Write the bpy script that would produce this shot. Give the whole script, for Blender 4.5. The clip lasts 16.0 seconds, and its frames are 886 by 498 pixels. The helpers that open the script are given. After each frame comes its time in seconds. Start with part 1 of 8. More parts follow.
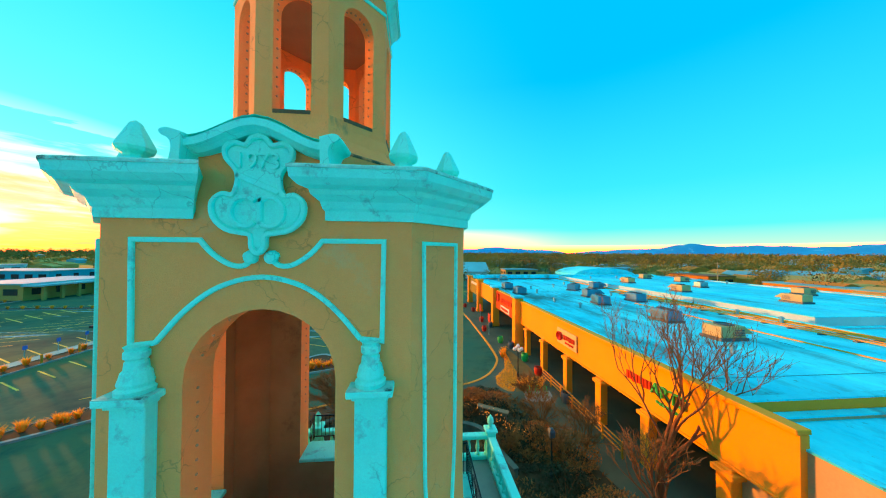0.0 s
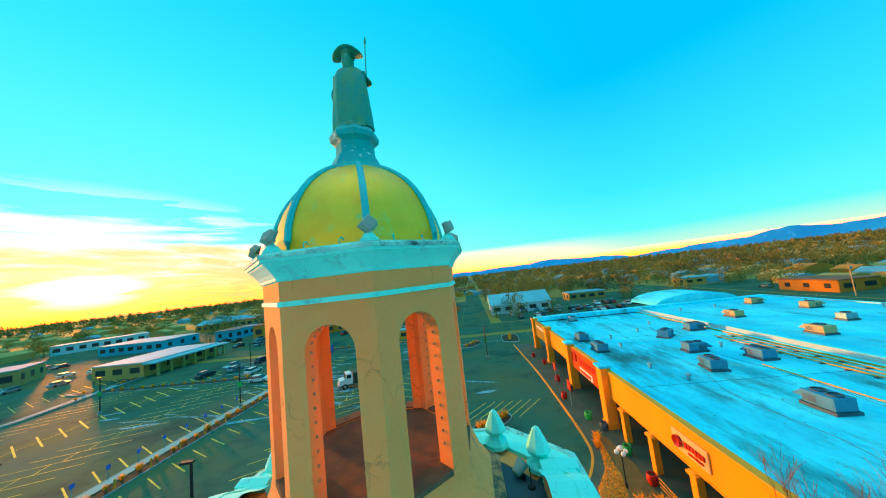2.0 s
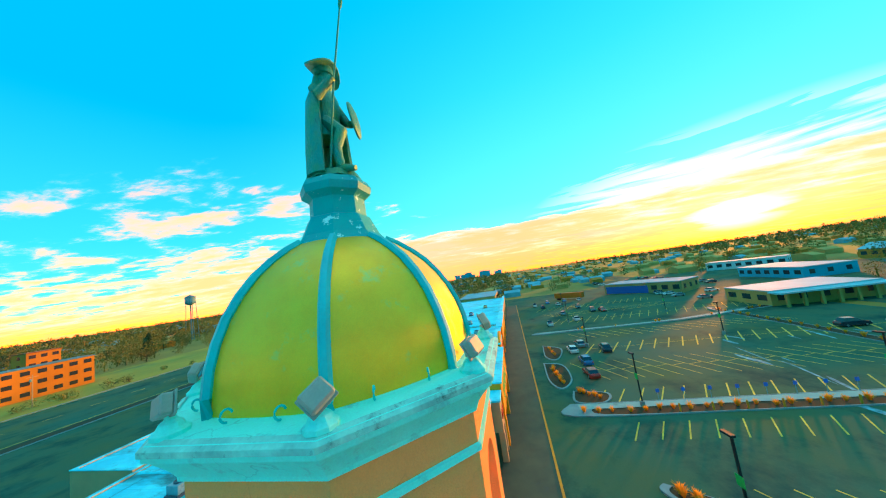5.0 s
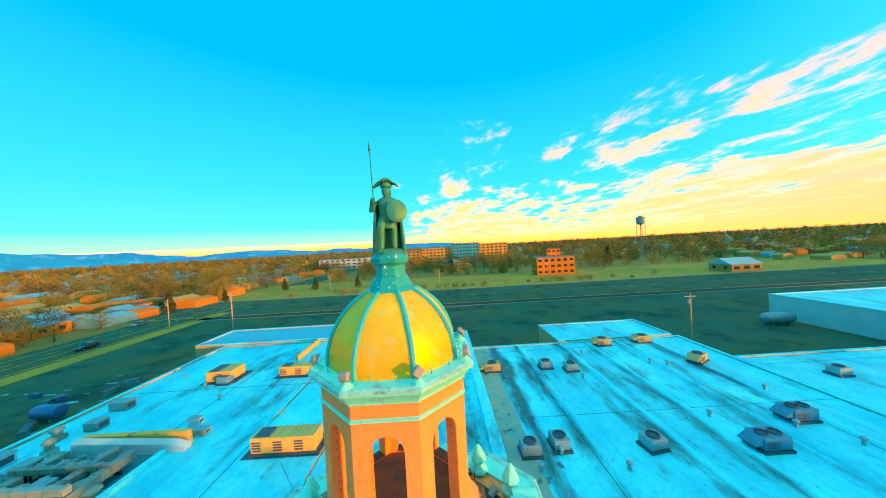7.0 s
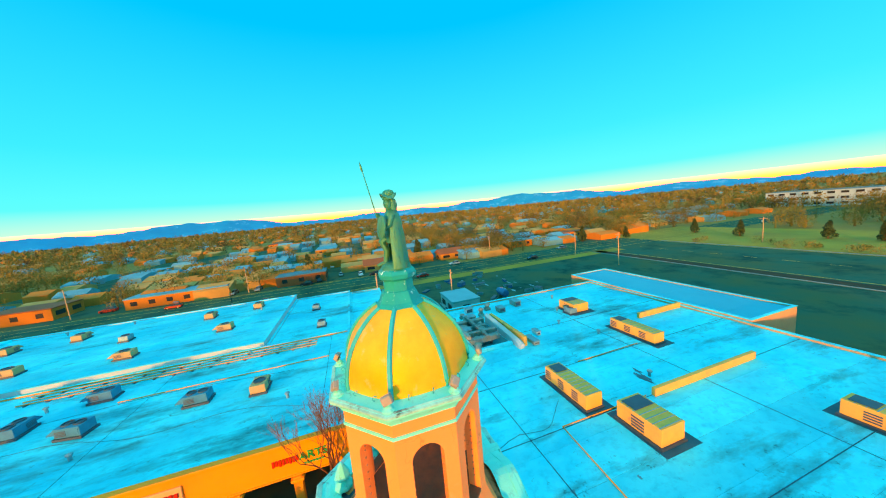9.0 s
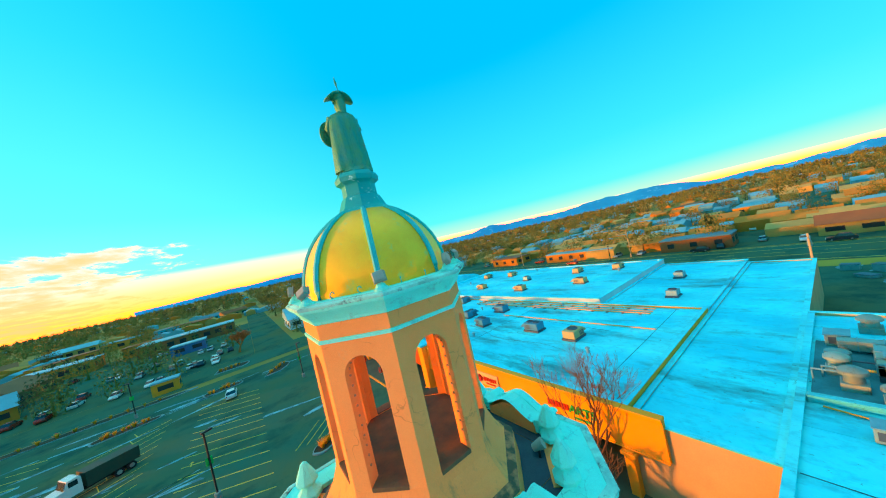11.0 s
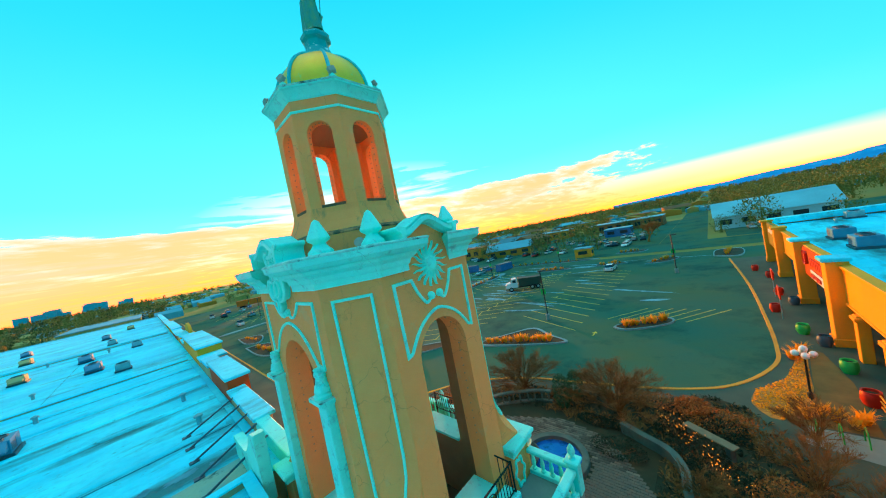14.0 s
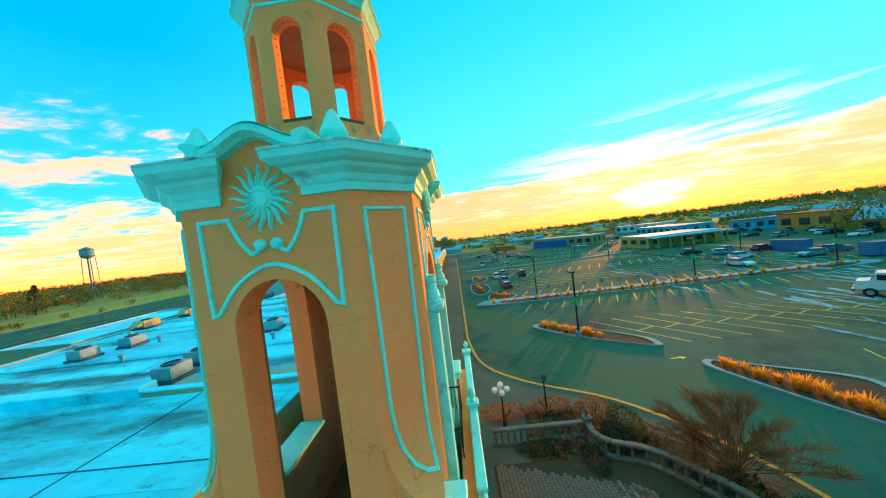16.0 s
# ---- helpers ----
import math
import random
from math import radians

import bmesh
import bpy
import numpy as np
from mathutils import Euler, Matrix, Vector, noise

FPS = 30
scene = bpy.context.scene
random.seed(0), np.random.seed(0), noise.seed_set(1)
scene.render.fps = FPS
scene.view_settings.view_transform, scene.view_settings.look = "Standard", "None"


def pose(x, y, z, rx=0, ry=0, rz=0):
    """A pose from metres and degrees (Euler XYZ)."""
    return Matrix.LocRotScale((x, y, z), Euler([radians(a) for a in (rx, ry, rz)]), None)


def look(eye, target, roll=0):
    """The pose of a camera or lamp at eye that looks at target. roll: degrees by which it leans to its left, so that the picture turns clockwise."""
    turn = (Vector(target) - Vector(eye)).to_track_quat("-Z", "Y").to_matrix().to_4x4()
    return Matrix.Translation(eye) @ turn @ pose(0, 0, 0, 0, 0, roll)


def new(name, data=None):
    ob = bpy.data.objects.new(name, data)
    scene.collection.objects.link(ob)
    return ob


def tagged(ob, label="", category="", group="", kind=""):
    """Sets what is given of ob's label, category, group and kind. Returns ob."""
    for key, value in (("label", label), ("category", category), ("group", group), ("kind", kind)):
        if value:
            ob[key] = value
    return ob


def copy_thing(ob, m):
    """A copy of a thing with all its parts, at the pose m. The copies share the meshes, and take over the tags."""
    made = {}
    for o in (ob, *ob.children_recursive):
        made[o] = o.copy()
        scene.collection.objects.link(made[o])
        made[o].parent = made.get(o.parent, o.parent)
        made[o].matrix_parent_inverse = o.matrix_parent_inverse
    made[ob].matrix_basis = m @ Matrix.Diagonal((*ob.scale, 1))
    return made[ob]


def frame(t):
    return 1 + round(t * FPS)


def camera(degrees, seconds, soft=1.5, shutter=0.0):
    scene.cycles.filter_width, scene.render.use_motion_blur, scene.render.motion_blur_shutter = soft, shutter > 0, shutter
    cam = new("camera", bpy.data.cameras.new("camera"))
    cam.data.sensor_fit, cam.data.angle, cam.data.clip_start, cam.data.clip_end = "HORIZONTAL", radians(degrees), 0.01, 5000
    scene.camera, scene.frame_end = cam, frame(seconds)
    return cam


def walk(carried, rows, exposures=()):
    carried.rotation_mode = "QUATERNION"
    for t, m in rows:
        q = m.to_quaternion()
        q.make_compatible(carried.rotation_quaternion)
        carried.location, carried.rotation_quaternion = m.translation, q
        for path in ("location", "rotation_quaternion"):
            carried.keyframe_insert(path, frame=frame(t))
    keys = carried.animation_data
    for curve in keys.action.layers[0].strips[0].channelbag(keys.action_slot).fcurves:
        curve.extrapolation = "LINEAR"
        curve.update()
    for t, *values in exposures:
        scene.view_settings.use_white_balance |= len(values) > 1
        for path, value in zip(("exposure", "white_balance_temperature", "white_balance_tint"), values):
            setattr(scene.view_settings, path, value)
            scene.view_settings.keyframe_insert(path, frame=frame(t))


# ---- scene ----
cam = camera(114.02, 16.0, soft=1.1)
PATH = [
    (0.0, 2.721, -8.195, 12.637, 90.83, -0.35, -4.93),
    (0.5, 2.562, -7.714, 14.431, 95.13, 1.05, -4.68),
    (1.0, 2.290, -6.942, 15.819, 98.49, 4.32, -3.64),
    (1.5, 2.211, -6.508, 17.215, 98.09, 5.58, 0.72),
    (2.0, 2.228, -6.127, 18.875, 95.73, 6.47, 5.27),
    (2.5, 2.517, -5.759, 20.054, 93.80, 7.42, 10.50),
    (3.0, 2.854, -4.813, 20.687, 93.51, 8.30, 18.83),
    (3.5, 3.450, -3.574, 21.066, 93.76, 9.08, 31.92),
    (4.0, 4.167, -1.798, 21.057, 94.71, 9.51, 52.38),
    (4.5, 4.416, 0.305, 20.835, 95.74, 9.36, 77.04),
    (5.0, 4.064, 2.452, 20.574, 96.26, 8.39, 102.72),
    (5.5, 3.349, 4.507, 20.450, 95.68, 6.37, 126.25),
    (6.0, 2.139, 6.451, 20.454, 94.34, 3.74, 147.63),
    (6.5, 0.491, 7.757, 21.160, 92.14, 2.79, 164.81),
    (7.0, -1.433, 8.150, 22.526, 89.28, 3.20, 179.42),
    (7.5, -3.471, 7.628, 23.605, 86.30, 4.19, 193.83),
    (8.0, -5.519, 6.062, 24.167, 84.01, 4.43, 211.21),
    (8.5, -7.156, 3.763, 24.137, 82.81, 4.30, 231.59),
    (9.0, -7.978, 1.068, 23.825, 82.34, 5.29, 252.00),
    (9.5, -7.814, -1.469, 23.176, 82.92, 7.90, 270.62),
    (10.0, -6.784, -3.814, 22.393, 83.78, 9.64, 289.28),
    (10.5, -5.069, -5.720, 21.407, 85.72, 11.33, 307.31),
    (11.0, -2.889, -7.045, 20.129, 89.04, 12.86, 324.10),
    (11.5, -0.530, -7.756, 18.730, 92.49, 14.09, 339.68),
    (12.0, 1.787, -8.002, 17.381, 94.85, 14.88, 354.09),
    (12.5, 3.959, -8.045, 16.255, 94.89, 15.10, 367.36),
    (13.0, 6.118, -7.822, 15.296, 93.36, 14.98, 380.07),
    (13.5, 8.243, -7.167, 14.453, 91.19, 13.50, 392.29),
    (14.0, 10.010, -5.891, 13.793, 88.51, 11.13, 403.15),
    (14.5, 11.112, -3.856, 13.168, 86.79, 8.99, 414.29),
    (15.0, 11.408, -1.276, 12.750, 86.09, 7.19, 426.65),
    (15.5, 10.821, 1.362, 12.267, 87.08, 7.20, 439.18),
    (16.0, 9.518, 3.758, 11.949, 88.28, 7.01, 452.10),
]
walk(cam, [(t, pose(x, y, z, rx, ry, rz)) for t, x, y, z, rx, ry, rz in PATH], [(0, 0.70, 7600, -11), (16, 0.70, 7600, -11)])

# ---- light ----
SUN_YAW, SUN_UP = 56.0, 3.5
world = bpy.data.worlds.new("world")
scene.world = world
world.use_nodes = True
wn, wl = world.node_tree.nodes, world.node_tree.links
wn.clear()


def wnode(kind, **values):
    n = wn.new(kind)
    for key, value in values.items():
        n.inputs[key].default_value = value
    return n


def wmath(op, a, b=0.0, clamp=False):
    n = wn.new("ShaderNodeMath")
    n.operation, n.use_clamp = op, clamp
    for i, v in enumerate((a, b)):
        if isinstance(v, (int, float)):
            n.inputs[i].default_value = v
        else:
            wl.new(v, n.inputs[i])
    return n.outputs[0]


def wmix(fac, a, b, mode="MIX"):
    n = wn.new("ShaderNodeMix")
    n.data_type, n.blend_type = "RGBA", mode
    for i, v in ((0, fac), (6, a), (7, b)):
        if isinstance(v, (int, float)):
            n.inputs[i].default_value = v
        elif isinstance(v, tuple):
            n.inputs[i].default_value = (*v, 1)
        else:
            wl.new(v, n.inputs[i])
    return n.outputs[2]


def wramp(fac, stops):
    n = wn.new("ShaderNodeValToRGB")
    wl.new(fac, n.inputs[0])
    els = n.color_ramp.elements
    els[0].position, els[0].color = stops[0][0], (*stops[0][1], 1)
    els[1].position, els[1].color = stops[-1][0], (*stops[-1][1], 1)
    for pos, col in stops[1:-1]:
        els.new(pos).color = (*col, 1)
    n.color_ramp.interpolation = "EASE" if len(stops) == 2 else "LINEAR"
    return n.outputs[0]


coord = wn.new("ShaderNodeTexCoord").outputs["Generated"]
sep = wn.new("ShaderNodeSeparateXYZ")
wl.new(coord, sep.inputs[0])
dz = sep.outputs[2]
sun_flat = (-math.sin(radians(SUN_YAW)), math.cos(radians(SUN_YAW)), 0.0)
dot = wn.new("ShaderNodeVectorMath")
dot.operation = "DOT_PRODUCT"
wl.new(coord, dot.inputs[0])
dot.inputs[1].default_value = sun_flat
toward = dot.outputs["Value"]                      # 1 towards the sun, -1 away from it
tw = wmath("MULTIPLY_ADD", toward, 0.5)
tw.node.inputs[2].default_value = 0.5
# unseen zenith stop (1.0) brightened as fill; horizon red overdriven to warm shaded walls
away_sky = wramp(dz, [(0.0, (26.0, 0.70, 0.12)), (0.012, (11.0, 0.68, 0.20)), (0.027, (0.40, 0.70, 0.62)), (0.075, (0.08, 0.64, 0.78)), (0.20, (0.035, 0.54, 0.85)), (0.5, (0.0, 0.36, 0.84)), (0.82, (0.0, 0.36, 0.84)), (1.0, (0.8, 1.1, 1.2))])
sun_sky = wramp(dz, [(0.0, (6.0, 0.58, 0.06)), (0.04, (3.6, 0.58, 0.22)), (0.085, (0.20, 0.74, 0.76)), (0.22, (0.10, 0.70, 0.88)), (0.55, (0.03, 0.54, 0.86)), (0.82, (0.0, 0.40, 0.84)), (1.0, (0.8, 1.1, 1.2))])
near_sun = wramp(tw, [(0.52, (0, 0, 0)), (0.95, (1, 1, 1))])
base_sky = wmix(near_sun, away_sky, sun_sky)
nishita = wn.new("ShaderNodeTexSky")
nishita.sky_type, nishita.sun_disc = "NISHITA", False
nishita.sun_elevation, nishita.sun_rotation = radians(SUN_UP), radians(-SUN_YAW)
nish = wmix(1.0, nishita.outputs[0], (0.09, 0.09, 0.09), "MULTIPLY")
base_sky = wmix(0.06, base_sky, nish)

# clouds: a layer seen in perspective, the direction divided by its height
flat = wn.new("ShaderNodeVectorMath")
flat.operation = "DIVIDE"
hgt = wmath("ADD", wmath("MAXIMUM", dz, 0.0), 0.07)
comb = wn.new("ShaderNodeCombineXYZ")
for i in range(3):
    wl.new(hgt, comb.inputs[i])
wl.new(coord, flat.inputs[0])
wl.new(comb.outputs[0], flat.inputs[1])
turned = wn.new("ShaderNodeMapping")
turned.inputs["Rotation"].default_value = (0, 0, radians(20))
turned.inputs["Scale"].default_value = (0.9, 0.5, 1.0)
wl.new(flat.outputs[0], turned.inputs[0])
n1 = wnode("ShaderNodeTexNoise", Scale=3.0, Detail=9.0, Roughness=0.62, Distortion=0.15)
wl.new(turned.outputs[0], n1.inputs["Vector"])
n2 = wnode("ShaderNodeTexNoise", Scale=0.45, Detail=2.0, Roughness=0.5)
wl.new(turned.outputs[0], n2.inputs["Vector"])
# clouds gather on the south and west of the sky
side = wn.new("ShaderNodeVectorMath")
side.operation = "DOT_PRODUCT"
wl.new(coord, side.inputs[0])
side.inputs[1].default_value = (-0.62, -0.785, 0.0)
where = wramp(side.outputs["Value"], [(0.42, (0, 0, 0)), (0.84, (1, 1, 1))])
low = wramp(dz, [(0.0, (1, 1, 1)), (0.34, (0.9, 0.9, 0.9)), (0.60, (0, 0, 0))])
west = wn.new("ShaderNodeVectorMath")
west.operation = "DOT_PRODUCT"
wl.new(coord, west.inputs[0])
west.inputs[1].default_value = (-0.92, 0.39, 0.0)
bank = wmath("MULTIPLY", wramp(west.outputs["Value"], [(0.05, (0, 0, 0)), (0.75, (1, 1, 1))]), wramp(wmath("SUBTRACT", dz, wmath("MULTIPLY", n2.outputs[0], 0.06)), [(0.0, (0.9, 0.9, 0.9)), (0.115, (1, 1, 1)), (0.165, (0, 0, 0))]))
dens = wmath("ADD", n1.outputs[0], wmath("MULTIPLY", n2.outputs[0], 0.35))
dens = wmath("ADD", dens, wmath("MULTIPLY", wmath("SUBTRACT", wmath("MAXIMUM", wmath("MULTIPLY", where, low), bank), 1.0), 0.56))
dens = wmath("ADD", dens, wmath("MULTIPLY", where, wramp(dz, [(0.02, (0.16, 0.16, 0.16)), (0.24, (0, 0, 0))])))
dens = wmath("ADD", dens, wmath("MULTIPLY", bank, 0.19))
cover = wramp(dens, [(0.61, (0, 0, 0)), (0.95, (1, 1, 1))])
cloud_col = wmix(near_sun, (2.6, 0.60, 0.13), (4.0, 0.38, 0.135))
cloud_col = wmix(wramp(dens, [(0.64, (0, 0, 0)), (0.76, (1, 1, 1))]), wmix(near_sun, (0.30, 0.76, 0.72), (0.80, 0.64, 0.42)), cloud_col)
cloud_col = wmix(wramp(dens, [(0.74, (0, 0, 0)), (0.95, (0.55, 0.55, 0.55))]), cloud_col, (0.62, 0.47, 0.27))
streak = wn.new("ShaderNodeMapping")
streak.inputs["Scale"].default_value = (2.2, 2.2, 26.0)
wl.new(coord, streak.inputs[0])
n3 = wnode("ShaderNodeTexNoise", Scale=1.0, Detail=5.0, Roughness=0.6, Distortion=0.3)
wl.new(streak.outputs[0], n3.inputs["Vector"])
grey = wmath("MULTIPLY", bank, wmath("MULTIPLY", wramp(n3.outputs[0], [(0.47, (0, 0, 0)), (0.62, (0.8, 0.8, 0.8))]), wramp(dz, [(0.03, (0, 0, 0)), (0.08, (1, 1, 1))])))
cloud_col = wmix(grey, cloud_col, (0.55, 0.46, 0.33))
sky = wmix(wmath("MULTIPLY", cover, 0.88), base_sky, cloud_col)
# the sun's glow through the thin cloud
away = wn.new("ShaderNodeVectorMath")
away.operation = "SUBTRACT"
wl.new(coord, away.inputs[0])
away.inputs[1].default_value = (math.cos(radians(SUN_UP)) * sun_flat[0], math.cos(radians(SUN_UP)) * sun_flat[1], math.sin(radians(SUN_UP)))
squash = wn.new("ShaderNodeVectorMath")
squash.operation = "MULTIPLY"
wl.new(away.outputs[0], squash.inputs[0])
squash.inputs[1].default_value = (1.0, 1.0, 2.4)
span = wn.new("ShaderNodeVectorMath")
span.operation = "LENGTH"
wl.new(squash.outputs[0], span.inputs[0])
glow = wramp(wmath("MULTIPLY", span.outputs["Value"], wmath("MAXIMUM", wmath("SUBTRACT", wmath("MULTIPLY", n3.outputs[0], 3.2), 0.6), 0.8)), [(0.0, (3.4, 2.4, 2.2)), (0.034, (2.6, 1.5, 1.0)), (0.085, (1.8, 0.34, 0.05)), (0.17, (1.0, 0.08, 0.01)), (0.45, (0, 0, 0))])
sky = wmix(1.0, sky, glow, "ADD")
bg = wnode("ShaderNodeBackground", Strength=1.0)
wl.new(sky, bg.inputs[0])
out = wn.new("ShaderNodeOutputWorld")
wl.new(bg.outputs[0], out.inputs[0])

sun = bpy.data.lights.new("sun", "SUN")
sun.energy, sun.angle, sun.color = 4.8, radians(3.0), (1.0, 0.27, 0.035)
sun_ob = new("sun", sun)
sun_dir = Vector((math.cos(radians(SUN_UP)) * sun_flat[0], math.cos(radians(SUN_UP)) * sun_flat[1], math.sin(radians(SUN_UP))))
sun_ob.matrix_world = look(sun_dir * 100, (0, 0, 0))

# ---- materials ----


def mat(name, c1, c2=None, scale=1.0, fine=30.0, rough=0.8, metal=0.0, bump=0.0, c3=None, lo=0.35, hi=0.68, stretch=(1, 1, 1), vary=0.0, spec=0.3, stains=None, cracks=0.0):
    """A surface with broad patches from c1 to c2, fine grain, and, where given, sparse stains of c3."""
    m = bpy.data.materials.new(name)
    m.use_nodes = True
    n, l = m.node_tree.nodes, m.node_tree.links
    b = n["Principled BSDF"]
    b.inputs["Metallic"].default_value = metal
    b.inputs["Specular IOR Level"].default_value = spec
    tc = n.new("ShaderNodeTexCoord")
    mp = n.new("ShaderNodeMapping")
    mp.inputs["Scale"].default_value = stretch
    l.new(tc.outputs["Object"], mp.inputs[0])

    def noise_at(s, detail, rough_=0.6):
        t = n.new("ShaderNodeTexNoise")
        t.inputs["Scale"].default_value, t.inputs["Detail"].default_value, t.inputs["Roughness"].default_value = s, detail, rough_
        l.new(mp.outputs[0], t.inputs["Vector"])
        return t.outputs[0]

    def mix(fac, a, c, mode="MIX"):
        t = n.new("ShaderNodeMix")
        t.data_type, t.blend_type = "RGBA", mode
        for i, v in ((0, fac), (6, a), (7, c)):
            if isinstance(v, float):
                t.inputs[i].default_value = v
            elif isinstance(v, tuple):
                t.inputs[i].default_value = (*v, 1)
            else:
                l.new(v, t.inputs[i])
        return t.outputs[2]

    def ramp(fac, p0, p1, a=(0, 0, 0), c=(1, 1, 1)):
        t = n.new("ShaderNodeValToRGB")
        t.color_ramp.elements[0].position, t.color_ramp.elements[0].color = p0, (*a, 1)
        t.color_ramp.elements[1].position, t.color_ramp.elements[1].color = p1, (*c, 1)
        l.new(fac, t.inputs[0])
        return t.outputs[0]

    c2 = c2 or tuple(v * 0.75 for v in c1)
    col = mix(ramp(noise_at(scale, 6), lo, hi), c1, c2)
    grain = noise_at(fine, 3)
    col = mix(0.35, col, ramp(grain, 0.25, 0.8, (0.75, 0.75, 0.75), (1.15, 1.15, 1.15)), "MULTIPLY")
    if c3:
        s = stains or (scale * 0.6, 0.58, 0.70)
        col = mix(ramp(noise_at(s[0], 8, 0.7), s[1], s[2]), col, c3)
    if cracks:
        wob = n.new("ShaderNodeTexNoise")
        wob.inputs["Scale"].default_value, wob.inputs["Detail"].default_value = 2.2, 4.0
        l.new(mp.outputs[0], wob.inputs["Vector"])
        shift = n.new("ShaderNodeVectorMath")
        shift.operation = "MULTIPLY_ADD"
        l.new(wob.outputs["Color"], shift.inputs[0])
        shift.inputs[1].default_value = (0.6, 0.6, 0.6)
        l.new(mp.outputs[0], shift.inputs[2])
        vo = n.new("ShaderNodeTexVoronoi")
        vo.feature = "DISTANCE_TO_EDGE"
        vo.inputs["Scale"].default_value = cracks
        l.new(shift.outputs[0], vo.inputs["Vector"])
        gate = ramp(noise_at(0.8, 3), 0.48, 0.60, (0, 0, 0), (0.42, 0.42, 0.42))
        line = mix(1.0, gate, ramp(vo.outputs["Distance"], 0.004, 0.014, (1, 1, 1), (0, 0, 0)), "MULTIPLY")
        col = mix(line, col, tuple(v * 0.35 for v in c1))
    if vary:
        oi = n.new("ShaderNodeObjectInfo")
        col = mix(1.0, col, ramp(oi.outputs["Random"], 0.0, 1.0, (1 - vary,) * 3, (1 + vary,) * 3), "MULTIPLY")
    l.new(col, b.inputs["Base Color"])
    l.new(ramp(grain, 0.2, 0.9, (max(rough - 0.12, 0.02),) * 3, (min(rough + 0.12, 1.0),) * 3), b.inputs["Roughness"])
    if bump:
        bp = n.new("ShaderNodeBump")
        bp.inputs["Strength"].default_value, bp.inputs["Distance"].default_value = min(bump, 1.0), 0.02
        l.new(grain, bp.inputs["Height"])
        l.new(bp.outputs[0], b.inputs["Normal"])
    return m


def glow_mat(name, colour, strength):
    m = bpy.data.materials.new(name)
    m.use_nodes = True
    b = m.node_tree.nodes["Principled BSDF"]
    b.inputs["Base Color"].default_value = (*colour, 1)
    b.inputs["Emission Color"].default_value, b.inputs["Emission Strength"].default_value = (*colour, 1), strength
    return m


STUCCO = mat("stucco", (1.0, 0.385, 0.115), (0.98, 0.355, 0.10), 0.7, 55, 0.9, bump=0.5, c3=(0.76, 0.44, 0.21), stains=(0.9, 0.60, 0.80), cracks=1.1)
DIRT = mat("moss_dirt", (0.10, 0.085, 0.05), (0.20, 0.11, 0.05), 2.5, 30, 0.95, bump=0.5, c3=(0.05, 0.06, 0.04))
MOSS = mat("moss_on_stucco", (0.50, 0.24, 0.10), (0.09, 0.09, 0.05), 2.2, 40, 0.95, bump=0.5, lo=0.40, hi=0.52, c3=(0.05, 0.065, 0.04))
STUCCO_OLD = mat("streaked_stucco", (0.99, 0.375, 0.11), (0.93, 0.335, 0.095), 0.7, 55, 0.9, bump=0.5, c3=(0.34, 0.19, 0.09), stains=(2.4, 0.55, 0.70), stretch=(1.0, 1.0, 0.22), cracks=1.1)
# darker copy of the stucco: indoor shade painted into inner faces and ceiling
STUCCO_SHADED = mat("stucco_shaded", (0.44, 0.24, 0.10), (0.35, 0.19, 0.08), 0.9, 40, 0.9, bump=0.4, c3=(0.2, 0.09, 0.05))
# white trim with the sky light's cyan mixed into its base colour
TRIM = mat("trim_sky_tint", (0.195, 0.95, 0.80), (0.15, 0.88, 0.76), 1.2, 40, 0.7, bump=0.2, c3=(0.14, 0.38, 0.36), stains=(1.9, 0.565, 0.74), cracks=1.4)
GOLD = mat("gold_leaf", (1.0, 0.62, 0.035), (0.97, 0.52, 0.025), 2.6, 70, 0.46, metal=0.40, bump=0.10, c3=(0.55, 0.66, 0.20), stains=(2.4, 0.57, 0.70), spec=0.5)
PATINA = mat("patina", (0.012, 0.46, 0.42), (0.01, 0.36, 0.38), 2.0, 30, 0.6, metal=0.1, bump=0.3, c3=(0.46, 0.92, 0.86), stains=(5.5, 0.60, 0.645))
BRONZE = mat("bronze", (0.02, 0.31, 0.25), (0.075, 0.33, 0.13), 5.0, 28, 0.5, metal=0.25, bump=0.9, c3=(0.015, 0.16, 0.14), stains=(9.0, 0.57, 0.72), stretch=(1, 1, 0.5), spec=0.5)


